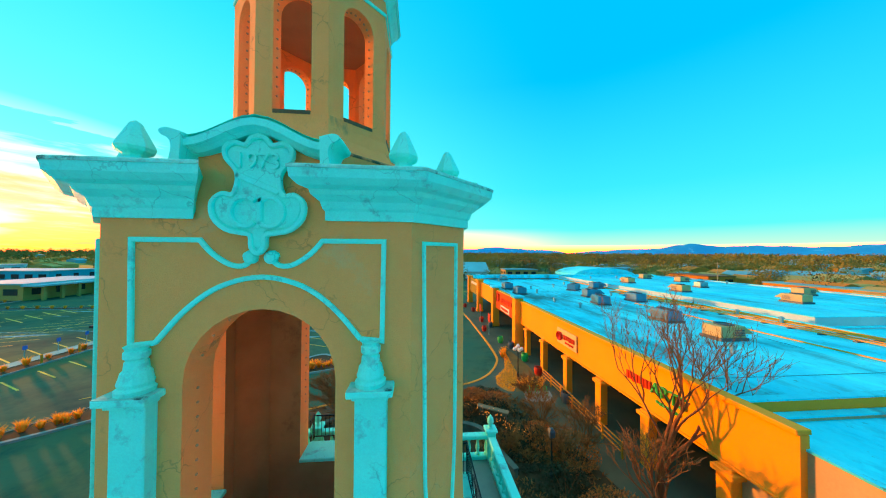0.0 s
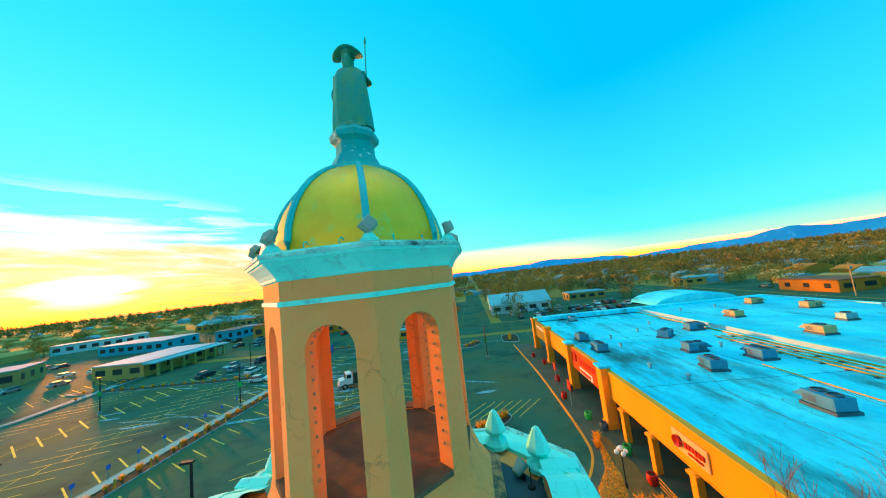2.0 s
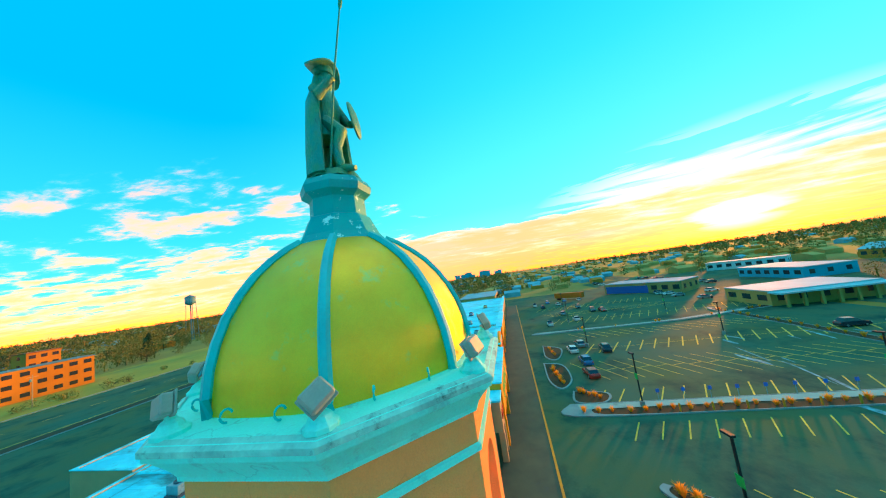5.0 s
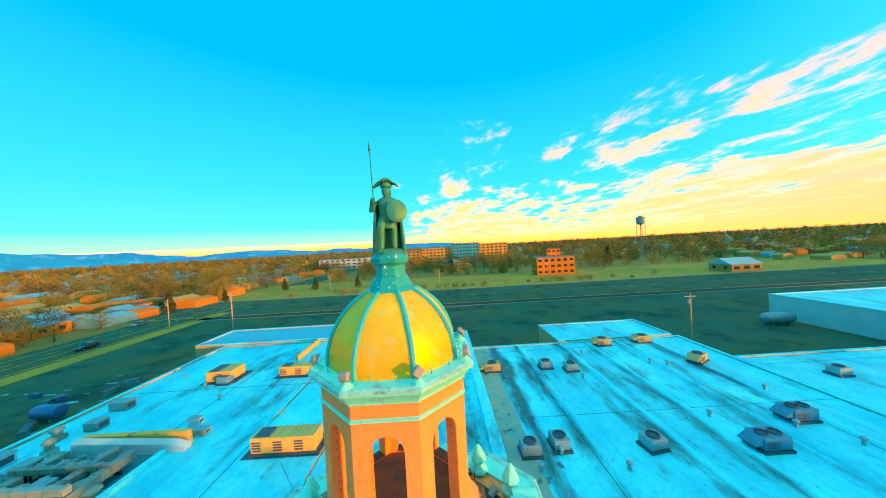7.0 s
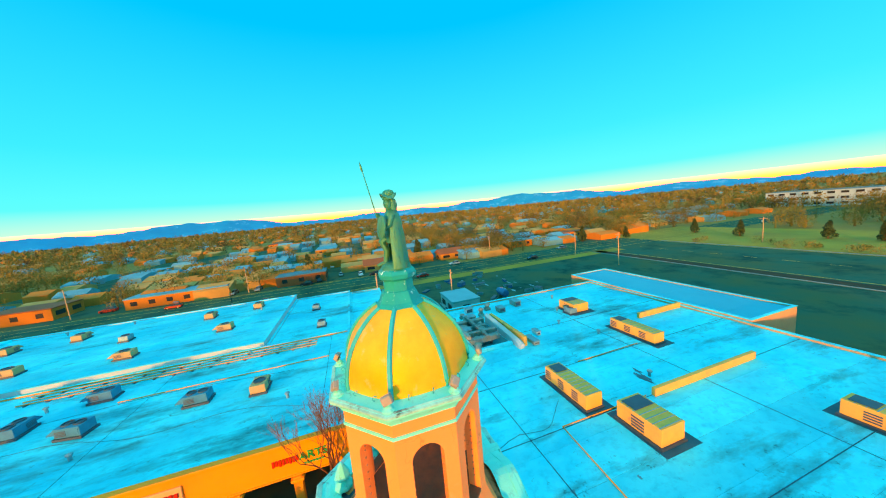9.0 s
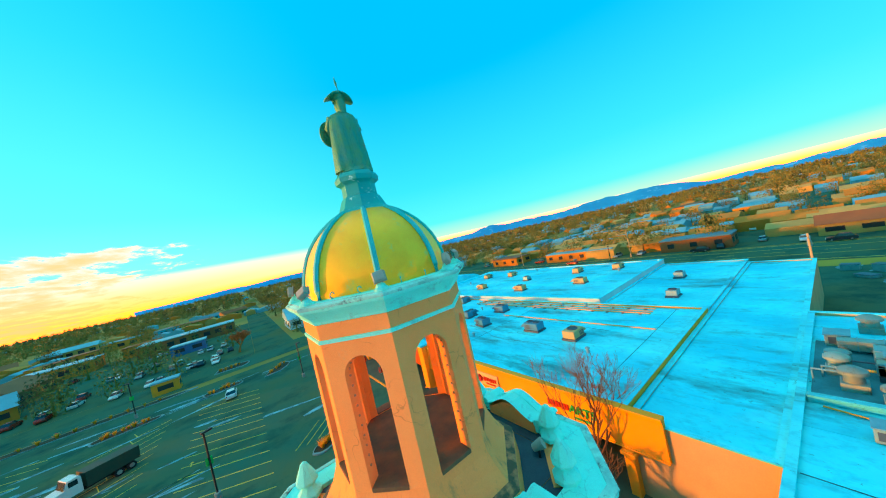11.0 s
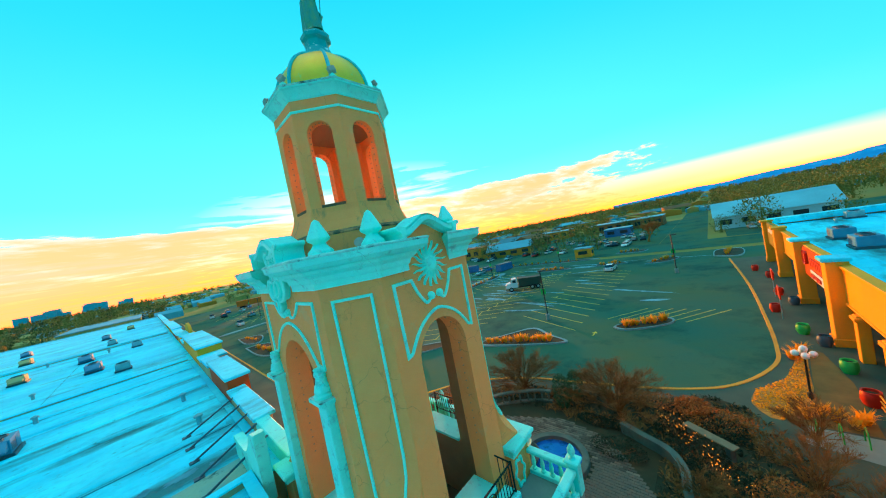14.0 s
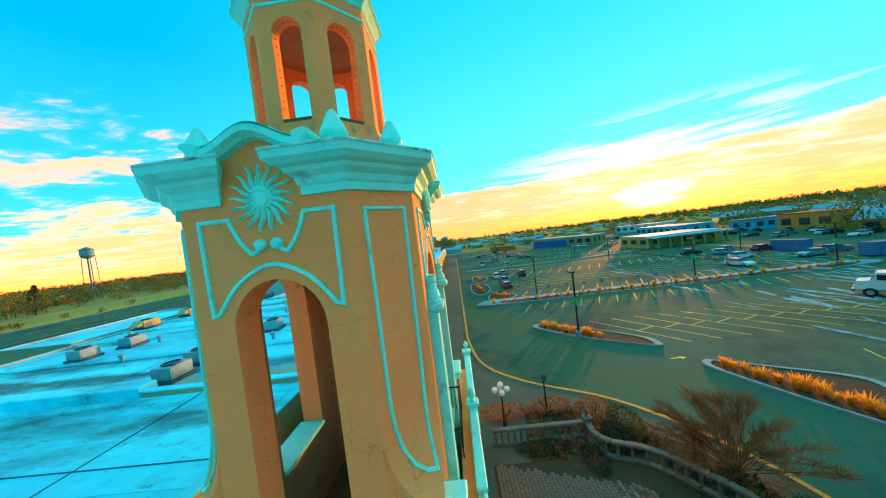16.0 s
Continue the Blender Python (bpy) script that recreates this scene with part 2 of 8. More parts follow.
def roof_mat(name, bands=(), lift=0.0):
    """A pale roof membrane: worn patches, soft dark stains drawn out along y, thicker in the bands (middle x, half-width, weight), and speckled dirt."""
    m = bpy.data.materials.new(name)
    m.use_nodes = True
    n, l = m.node_tree.nodes, m.node_tree.links
    b = n["Principled BSDF"]
    b.inputs["Specular IOR Level"].default_value = 0.3
    place = n.new("ShaderNodeTexCoord").outputs["Object"]

    def math_(op, a, c):
        t = n.new("ShaderNodeMath")
        t.operation = op
        for i, v in enumerate((a, c)):
            if isinstance(v, (int, float)):
                t.inputs[i].default_value = v
            else:
                l.new(v, t.inputs[i])
        return t.outputs[0]

    def noise_at(scale, detail, rough, stretch):
        mp = n.new("ShaderNodeMapping")
        mp.inputs["Scale"].default_value = stretch
        l.new(place, mp.inputs[0])
        t = n.new("ShaderNodeTexNoise")
        t.inputs["Scale"].default_value, t.inputs["Detail"].default_value, t.inputs["Roughness"].default_value = scale, detail, rough
        l.new(mp.outputs[0], t.inputs["Vector"])
        return t.outputs[0]

    def ramp(fac, p0, p1, a, c):
        t = n.new("ShaderNodeValToRGB")
        t.color_ramp.elements[0].position, t.color_ramp.elements[0].color = p0, (*a, 1)
        t.color_ramp.elements[1].position, t.color_ramp.elements[1].color = p1, (*c, 1)
        l.new(fac, t.inputs[0])
        return t.outputs[0]

    def mix(fac, a, c, mode="MIX"):
        t = n.new("ShaderNodeMix")
        t.data_type, t.blend_type = "RGBA", mode
        for i, v in ((0, fac), (6, a), (7, c)):
            if isinstance(v, float):
                t.inputs[i].default_value = v
            elif isinstance(v, tuple):
                t.inputs[i].default_value = (*v, 1)
            else:
                l.new(v, t.inputs[i])
        return t.outputs[2]

    white, black = (1, 1, 1), (0, 0, 0)
    # white membrane; the blue sky's cast is put into these base colours
    col = mix(ramp(noise_at(0.22, 7, 0.62, (1.0, 0.55, 1.0)), 0.36, 0.66, black, white), (0.09, 0.92, 1.0), (0.035, 0.66, 0.84))
    col = mix(ramp(noise_at(1.7, 5, 0.7, (1.0, 0.7, 1.0)), 0.50, 0.72, black, (0.6, 0.6, 0.6)), col, (0.03, 0.52, 0.66))
    weight = noise_at(0.30, 8, 0.66, (1.2, 0.34, 1.0))
    sx = n.new("ShaderNodeSeparateXYZ")
    l.new(place, sx.inputs[0])
    for mid, half, amount in bands:
        near = math_("SUBTRACT", 1.0, math_("DIVIDE", math_("ABSOLUTE", math_("SUBTRACT", sx.outputs[0], mid), 0.0), half))
        weight = math_("ADD", weight, math_("MULTIPLY", math_("MAXIMUM", near, 0.0), amount))
    col = mix(ramp(weight, 0.545 - lift, 0.74 - lift, black, (0.92, 0.92, 0.92)), col, (0.030, 0.135, 0.125))
    speck = math_("ADD", noise_at(2.2, 6, 0.78, (1.0, 0.8, 1.0)), math_("MULTIPLY", weight, 0.22))
    col = mix(ramp(speck, 0.72, 0.80, black, (0.75, 0.75, 0.75)), col, (0.02, 0.13, 0.13))
    oi = n.new("ShaderNodeObjectInfo")
    col = mix(1.0, col, ramp(oi.outputs["Random"], 0.0, 1.0, (0.91, 0.91, 0.91), (1.05, 1.05, 1.05)), "MULTIPLY")
    l.new(col, b.inputs["Base Color"])
    grain = noise_at(9.0, 4, 0.6, (1, 1, 1))
    l.new(ramp(grain, 0.2, 0.9, (0.55, 0.55, 0.55), (0.85, 0.85, 0.85)), b.inputs["Roughness"])
    bp = n.new("ShaderNodeBump")
    bp.inputs["Strength"].default_value, bp.inputs["Distance"].default_value = 0.3, 0.03
    l.new(grain, bp.inputs["Height"])
    l.new(bp.outputs[0], b.inputs["Normal"])
    return m


RIDGES = (-13.4, -20.3, -24.7, -29.5, -34.6)
ROOF = roof_mat("roof_membrane")
ROOF_MALL = roof_mat("blotched_membrane", [(20.5, 3.5, 0.07), (26.5, 3.0, 0.05)], 0.03)
ROOF_WEST = roof_mat("ridged_membrane", [(-9.2, 1.3, 0.26)] + [(x + 0.8, 1.6, 0.13) for x in RIDGES], 0.012)
ROOF_REST = roof_mat("speckled_membrane", [(-2.6, 2.6, 0.17), (0.4, 1.6, 0.05)])
DECK = mat("deck_felt", (0.04, 0.10, 0.12), (0.03, 0.06, 0.08), 1.0, 20, 0.9, bump=0.4)
ASPHALT = mat("asphalt", (0.036, 0.140, 0.098), (0.090, 0.138, 0.058), 0.06, 6, 0.88, bump=0.15, c3=(0.014, 0.070, 0.055), stains=(0.09, 0.50, 0.66), spec=0.05)
LAND = mat("land", (0.36, 0.25, 0.04), (0.20, 0.17, 0.035), 0.02, 1.5, 0.95)
CONCRETE = mat("concrete", (0.22, 0.30, 0.26), (0.17, 0.24, 0.22), 0.5, 12, 0.85, bump=0.2, c3=(0.10, 0.15, 0.14))
MALL_WALL = mat("mall_stucco", (0.93, 0.37, 0.025), (0.84, 0.32, 0.025), 0.25, 18, 0.9, bump=0.3)

# ---- building helpers ----


def mesh_of(name, bm):
    me = bpy.data.meshes.new(name)
    bm.to_mesh(me)
    bm.free()
    return me


def part(name, bm, material, parent=None, label=""):
    """Links a bmesh as one mesh object under a thing or a part."""
    me = mesh_of(name, bm)
    if material:
        me.materials.append(material)
    ob = new(name, me)
    if parent:
        ob.parent = parent
        ob.matrix_parent_inverse = parent.matrix_world.inverted() if not parent.parent else Matrix()
    if label:
        ob["label"] = label
    return ob


def group_of(name, label, category, group="", kind=""):
    return tagged(new(name), label, category, group, kind)


def structure(name, bm, material, label, category):
    return tagged(part(name, bm, material), label, category, kind="structure")


def smooth(ob, angle=40):
    me = ob.data
    me.polygons.foreach_set("use_smooth", [True] * len(me.polygons))
    me.set_sharp_from_angle(angle=radians(angle))
    return ob


def add_box(bm, x0, x1, y0, y1, z0, z1, m=None):
    vs = [bm.verts.new(Vector(p) if m is None else m @ Vector(p)) for p in
          ((x0, y0, z0), (x1, y0, z0), (x1, y1, z0), (x0, y1, z0), (x0, y0, z1), (x1, y0, z1), (x1, y1, z1), (x0, y1, z1))]
    for f in ((0, 3, 2, 1), (4, 5, 6, 7), (0, 1, 5, 4), (1, 2, 6, 5), (2, 3, 7, 6), (3, 0, 4, 7)):
        bm.faces.new([vs[i] for i in f])
    return bm


def box(x0, x1, y0, y1, z0, z1, bevel=0.0, m=None):
    bm = add_box(bmesh.new(), x0, x1, y0, y1, z0, z1, m)
    if bevel:
        bmesh.ops.bevel(bm, geom=bm.edges[:], offset=bevel, segments=1, affect="EDGES")
    return bm


def add_loft(bm, rings, caps=True, closed=True):
    """Joins rings of equally many points into a skin."""
    rows = [[bm.verts.new(p) for p in ring] for ring in rings]
    n = len(rows[0])
    for a, b in zip(rows, rows[1:]):
        for i in range(n if closed else n - 1):
            j = (i + 1) % n
            bm.faces.new((a[i], a[j], b[j], b[i]))
    if caps:
        bm.faces.new(rows[0][::-1])
        bm.faces.new(rows[-1])
    return bm


def ngon(r, z, n=8, phase=22.5, cx=0.0, cy=0.0):
    return [(cx + r * math.cos(radians(phase + 360 * i / n)), cy + r * math.sin(radians(phase + 360 * i / n)), z) for i in range(n)]


def lathe(profile, n=24, cx=0.0, cy=0.0, phase=0.0, caps=True):
    return add_loft(bmesh.new(), [ngon(max(r, 0.001), z, n, phase, cx, cy) for r, z in profile], caps)


def add_tube(bm, pts, r, n=6, taper=1.0):
    """A round bar along points."""
    rings = []
    pts = [Vector(p) for p in pts]
    for i, p in enumerate(pts):
        d = (pts[min(i + 1, len(pts) - 1)] - pts[max(i - 1, 0)]).normalized()
        side = d.cross(Vector((0, 0, 1)))
        side = side.normalized() if side.length > 0.05 else d.cross(Vector((0, 1, 0))).normalized()
        up = side.cross(d)
        rr = r * (1 + (taper - 1) * i / max(len(pts) - 1, 1))
        rings.append([p + rr * (math.cos(2 * math.pi * k / n) * side + math.sin(2 * math.pi * k / n) * up) for k in range(n)])
    return add_loft(bm, rings)


def merge(bm, other, m=None):
    """Adds the faces of another bmesh."""
    vs = {v: bm.verts.new(m @ v.co if m else v.co) for v in other.verts}
    for f in other.faces:
        bm.faces.new([vs[v] for v in f.verts])
    other.free()
    return bm



# ---- tower ----
EDGE_DIRT = mat("grimy_edge", (0.30, 0.84, 0.70), (0.18, 0.50, 0.44), 3.0, 30, 0.8, bump=0.3, c3=(0.06, 0.12, 0.10), stains=(2.6, 0.55, 0.66))
RIB = mat("rib_paint", (0.03, 0.58, 0.60), (0.02, 0.46, 0.50), 2.0, 30, 0.6, bump=0.2, c3=(0.05, 0.40, 0.36))
HX, HY, CUT = 3.741, 2.896, 5.4976          # half-depths of the shaft to its east and south faces; x + y on the cut corners
R2 = math.sqrt(0.5)
IRON = mat("wrought_iron", (0.012, 0.02, 0.022), (0.02, 0.03, 0.03), 4, 60, 0.55, metal=0.5)
BULB = mat("bulb_glass", (0.55, 0.30, 0.14), (0.45, 0.25, 0.12), 8, 60, 0.3, spec=0.5)
LAMP_BODY = mat("lamp_housing", (0.32, 0.38, 0.31), (0.24, 0.30, 0.26), 3, 40, 0.5, spec=0.4)
LAMP_GLASS = mat("lamp_glass", (0.05, 0.08, 0.09), (0.04, 0.06, 0.07), 5, 60, 0.15, spec=0.6)


def face_frame(ux, uy, ox, oy):
    """Local x runs to the right as seen from outside, local y outward, z up."""
    r, o = Vector((ux, uy, 0)), Vector((uy, -ux, 0))
    return Matrix(((r.x, o.x, 0, ox), (r.y, o.y, 0, oy), (0, 0, 1, 0), (0, 0, 0, 1)))


FACES = {"south": face_frame(1, 0, 0, -HY), "east": face_frame(0, 1, HX, 0), "north": face_frame(-1, 0, 0, HY), "west": face_frame(0, -1, -HX, 0)}
CX, CY = (CUT - HY + HX) / 2, (CUT - HX + HY) / 2
CHAMFERS = {"south_east": face_frame(R2, R2, CX, -CY), "north_east": face_frame(-R2, R2, CX, CY),
            "north_west": face_frame(-R2, -R2, -CX, CY), "south_west": face_frame(R2, -R2, -CX, -CY)}


def fix(bm):
    bmesh.ops.recalc_face_normals(bm, faces=bm.faces[:])
    return bm


def arch_curve(hw, spring, apex, n=14):
    return [(-hw * math.cos(math.pi * i / n), spring + (apex - spring) * math.sin(math.pi * i / n)) for i in range(n + 1)]


def arch_wall(w, z0, z1, hw, sill, spring, apex, thick, m, inner_w=None):
    """A wall from -w to w with an arched opening through it; inner_w: the half-width of its inner face."""
    iw = inner_w or w
    bm = bmesh.new()
    arc = arch_curve(hw, spring, apex)
    left = [(-hw, z0)] + ([(-hw, sill)] if sill > z0 else []) + arc
    for d, ww, flip in ((0.0, w, False), (-thick, iw, True)):
        def quad(*ps):
            vs = [bm.verts.new(m @ Vector((u, d, z))) for u, z in ps]
            bm.faces.new(vs[::-1] if flip else vs).material_index = int(flip)
        quad((-ww, z0), (-hw, z0), (-hw, sill), (-ww, sill))
        quad((hw, z0), (ww, z0), (ww, sill), (hw, sill))
        quad((-ww, sill), (-hw, sill), (-hw, spring), (-ww, spring))
        quad((hw, sill), (ww, sill), (ww, spring), (hw, spring))
        quad((-ww, spring), (-hw, spring), (-hw, z1), (-ww, z1))
        quad((hw, spring), (ww, spring), (ww, z1), (hw, z1))
        if sill > z0:
            quad((-hw, z0), (hw, z0), (hw, sill), (-hw, sill))
        for (ua, za), (ub, zb) in zip(arc, arc[1:]):
            quad((ua, za), (ub, zb), (ub, z1), (ua, z1))
    rim = [(-hw, sill)] + arc + [(hw, sill)]
    for (ua, za), (ub, zb) in zip(rim, rim[1:] + rim[:1]):
        vs = [bm.verts.new(m @ Vector(p)) for p in ((ua, 0, za), (ub, 0, zb), (ub, -thick, zb), (ua, -thick, za))]
        bm.faces.new(vs)
    bmesh.ops.remove_doubles(bm, verts=bm.verts[:], dist=0.0005)
    return fix(bm)


def ribbon(bm, pts, width, proud, m, closed=False, base=0.0):
    """A raised moulding of that width along points (u, z) on a face, with bevelled shoulders."""
    n = len(pts)
    rings = []
    for i, (u, z) in enumerate(pts):
        p = Vector((u, z))
        a = Vector(pts[i - 1]) if (i or closed) else None
        b = Vector(pts[(i + 1) % n]) if (i < n - 1 or closed) else None
        da = (p - a).normalized() if a is not None else (b - p).normalized()
        db = (b - p).normalized() if b is not None else da
        t = (da + db)
        t = t.normalized() if t.length > 1e-4 else da
        nrm = Vector((-t.y, t.x))
        k = 1 / max(abs(nrm.dot(Vector((-da.y, da.x)))), 0.45)
        h = width / 2 * k
        rings.append([m @ Vector((p.x + nrm.x * s * h, base + d, p.y + nrm.y * s * h)) for s, d in ((-1, 0), (-0.92, proud * 0.7), (-0.6, proud), (0.6, proud), (0.92, proud * 0.7), (1, 0))])
    if closed:
        rings.append(rings[0])
    return add_loft(bm, rings, caps=not closed, closed=True)


def slab(bm, outline, d0, d1, m, taper=0.94):
    """An upright plate with a bevelled face, cut to an outline (u, z)."""
    cu, cz = sum(p[0] for p in outline) / len(outline), sum(p[1] for p in outline) / len(outline)
    inner = [(cu + (u - cu) * taper, cz + (z - cz) * taper) for u, z in outline]
    rings = [[m @ Vector((u, d0, z)) for u, z in outline], [m @ Vector((u, d0 + (d1 - d0) * 0.7, z)) for u, z in outline], [m @ Vector((u, d1, z)) for u, z in inner]]
    return add_loft(bm, rings)


def spline(pts, n=6):
    """Points along a smooth curve through those given."""
    out = []
    for i in range(len(pts) - 1):
        p0, p1, p2, p3 = (Vector(pts[max(0, min(len(pts) - 1, j))]) for j in (i - 1, i, i + 1, i + 2))
        for k in range(n):
            t = k / n
            out.append(tuple(0.5 * (2 * p1 + (p2 - p0) * t + (2 * p0 - 5 * p1 + 4 * p2 - p3) * t * t + (3 * p1 - p0 - 3 * p2 + p3) * t ** 3)))
    out.append(tuple(pts[-1]))
    return out


def lettering(name, text, size, depth, material, m, parent=None, bold=0.0):
    """Words as a mesh, standing on a face frame; their middle at its origin."""
    cu = bpy.data.curves.new(name, "FONT")
    cu.body, cu.size, cu.extrude, cu.align_x, cu.align_y, cu.offset = text, size, depth, "CENTER", "CENTER", bold
    tmp = bpy.data.objects.new(name, cu)
    scene.collection.objects.link(tmp)
    me = bpy.data.meshes.new_from_object(tmp.evaluated_get(bpy.context.evaluated_depsgraph_get()))
    bpy.data.objects.remove(tmp)
    stand = m @ Matrix(((1, 0, 0, 0), (0, 0, 1, 0), (0, 1, 0, 0), (0, 0, 0, 1)))
    me.transform(stand)
    me.materials.append(material)
    ob = new(name, me)
    if parent:
        ob.parent = parent
    return ob


tower = group_of("bell_tower", "tall salmon stucco bell tower with turquoise trim", "tower")
BW, EW = CUT - HY, CUT - HX                 # half-widths of the broad and the narrow faces
CW = math.hypot(BW - HX, HY - EW) / 2
SHAFT_TOP, SILL = 13.95, 5.5
walls = {}
for side, m in FACES.items():
    broad = side in ("south", "north")
    hw, spring, apex = (1.27, 10.37, 11.64) if broad else (0.98, 10.58, 11.58)
    w = BW if broad else EW
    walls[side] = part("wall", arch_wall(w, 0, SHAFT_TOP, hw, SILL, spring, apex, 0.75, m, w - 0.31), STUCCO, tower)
    walls[side].data.materials.append(STUCCO_SHADED)
    sill = fix(box(-hw + 0.01, hw - 0.01, -0.85, 0.12, SILL - 0.02, SILL + 0.10, 0.02, m))
    part("sill", sill, TRIM, walls[side], "weathered pale turquoise sill")
for corner, m in CHAMFERS.items():
    walls[corner] = part("corner_wall", fix(box(-CW, CW, -0.75, 0.0, 0, SHAFT_TOP, 0, m)), STUCCO, tower)
    # the shaft's inside shade is put into this panel's colour
    part("inner_face", fix(box(-CW + 0.3, CW - 0.3, -0.77, -0.754, 0, SHAFT_TOP - 0.3, 0, m)), STUCCO_SHADED, walls[corner], "salmon stucco inside the shaft, painted darker as shade")

# bulbs along the arch reveals
bulb_bm = bmesh.new()
bmesh.ops.create_icosphere(bulb_bm, subdivisions=1, radius=0.028)
bulb_mesh = mesh_of("light_bulb", bulb_bm)
bulb_mesh.materials.append(BULB)


def bulbs_on(wall, m, hw, sill, spring, apex, depth, step):
    spots = []
    n = int((spring - sill) / step)
    for s in (-1, 1):
        spots += [(s * (hw - 0.01), sill + 0.3 + i * step) for i in range(n)]
    spots += [(u * 0.985, z - 0.01) for u, z in arch_curve(hw, spring, apex, 10)[1:-1]]
    for u, z in spots:
        b = new("light_bulb", bulb_mesh)
        b.parent, b.location = wall, m @ Vector((u, -depth, z))


for side, m in FACES.items():
    broad = side in ("south", "north")
    bulbs_on(walls[side], m, *((1.27, SILL + 1.5, 10.37, 11.64) if broad else (0.98, SILL + 1.2, 10.58, 11.58)), 0.34, 0.26)

# floor given one dark colour, the same as the lantern sills
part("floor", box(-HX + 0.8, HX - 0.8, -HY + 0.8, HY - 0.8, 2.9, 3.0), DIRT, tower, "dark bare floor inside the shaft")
part("deck", add_loft(bmesh.new(), [[(x * 0.97, y * 0.97, z) for x, y in ((BW, -HY), (HX, -EW), (HX, EW), (BW, HY), (-BW, HY), (-HX, EW), (-HX, -EW), (-BW, -HY))] for z in (13.7, 13.93)]), DECK, tower, "dark roofing felt deck")

# cornice, broken over each face
PROFILE = [(0.0, 13.20), (0.09, 13.20), (0.09, 13.36), (0.13, 13.40), (0.17, 13.52), (0.30, 13.62), (0.33, 13.70), (0.47, 13.74), (0.58, 13.84), (0.60, 13.98), (0.56, 14.04), (0.10, 14.07), (-0.28, 14.05), (-0.28, 13.90)]


EDGE = [(0.585, 13.985), (0.618, 13.985), (0.618, 14.03), (0.57, 14.06), (0.40, 14.07), (0.40, 14.05)]


def cornice_piece(sx, sy, profile=None):
    bm = bmesh.new()
    rings = []
    for off, z in profile or PROFILE:
        a, b, c = HX + off, HY + off, CUT + off * 1.414
        gs, ge = 1.16 - 0.85 * max(off, 0), 0.92 - 0.88 * max(off, 0)
        rings.append([(sx * x, sy * y, z) for x, y in ((gs, b), (c - b, b), (a, c - a), (a, ge))])
    rows = [[bm.verts.new(p) for p in ring] for ring in rings]
    rows.append(rows[0])
    for p, q in zip(rows, rows[1:]):
        for i in range(3):
            bm.faces.new((p[i], p[i + 1], q[i + 1], q[i]))
    bm.faces.new([r[0] for r in rows[:-1]])
    bm.faces.new([r[-1] for r in rows[:-1]])
    return fix(bm)


for sx in (-1, 1):
    for sy in (-1, 1):
        cp = part("cornice", cornice_piece(sx, sy), TRIM, tower, "stepped pale turquoise cornice, chipped along its edges")
        part("cornice_edge", cornice_piece(sx, sy, EDGE), EDGE_DIRT, cp, "grimy upper edge of the cornice")
FINIAL = [(0.33, 14.05), (0.33, 14.15), (0.30, 14.19), (0.23, 14.26), (0.17, 14.34), (0.17, 14.38), (0.27, 14.44), (0.30, 14.50), (0.28, 14.56), (0.09, 14.96), (0.02, 15.015)]
fin_mesh = mesh_of("finial", fix(lathe(FINIAL, 8, phase=22.5)))
fin_mesh.materials.append(TRIM)
for fx, fy in ((2.421, 2.527), (3.38, 1.502)):
    for sx in (-1, 1):
        for sy in (-1, 1):
            f = new("finial", fin_mesh)
            f.parent, f.location = tower, (sx * fx, sy * fy, 0)

# things lying on the deck
for x, y, h in ((-2.2, -2.05, 0.6), (3.05, 1.02, 0.5)):
    rod = group_of("antenna_rod", "thin dark antenna rod on the tower deck", "antenna", "antenna rods")
    part("rod", fix(lathe([(0.014, 13.92), (0.008, 13.92 + h)], 6, x, y)), IRON, rod)
    part("foot", fix(lathe([(0.09, 13.925), (0.08, 13.97), (0.02, 14.0)], 8, x, y)), IRON, rod)
for x, y, turn in ((2.85, 1.35, 40), (2.75, -1.5, -50), (-2.8, 1.45, 140), (-2.75, -1.4, 220)):
    sp = group_of("deck_spotlight", "small dark spotlight lying on the tower deck", "spotlight", "deck spotlights")
    sm = Matrix.Translation((x, y, 13.93)) @ Matrix.Rotation(radians(turn), 4, "Z")
    part("yoke", fix(box(-0.03, 0.03, -0.16, 0.16, 0, 0.16, 0.01, sm)), IRON, sp)
    can = lathe([(0.02, -0.18), (0.10, -0.16), (0.13, 0.0), (0.15, 0.16), (0.02, 0.165)], 12)
    can.transform(sm @ Matrix.Translation((0, 0, 0.24)) @ Matrix.Rotation(radians(62), 4, "Y"))
    smooth(part("can", fix(can), LAMP_BODY, sp))

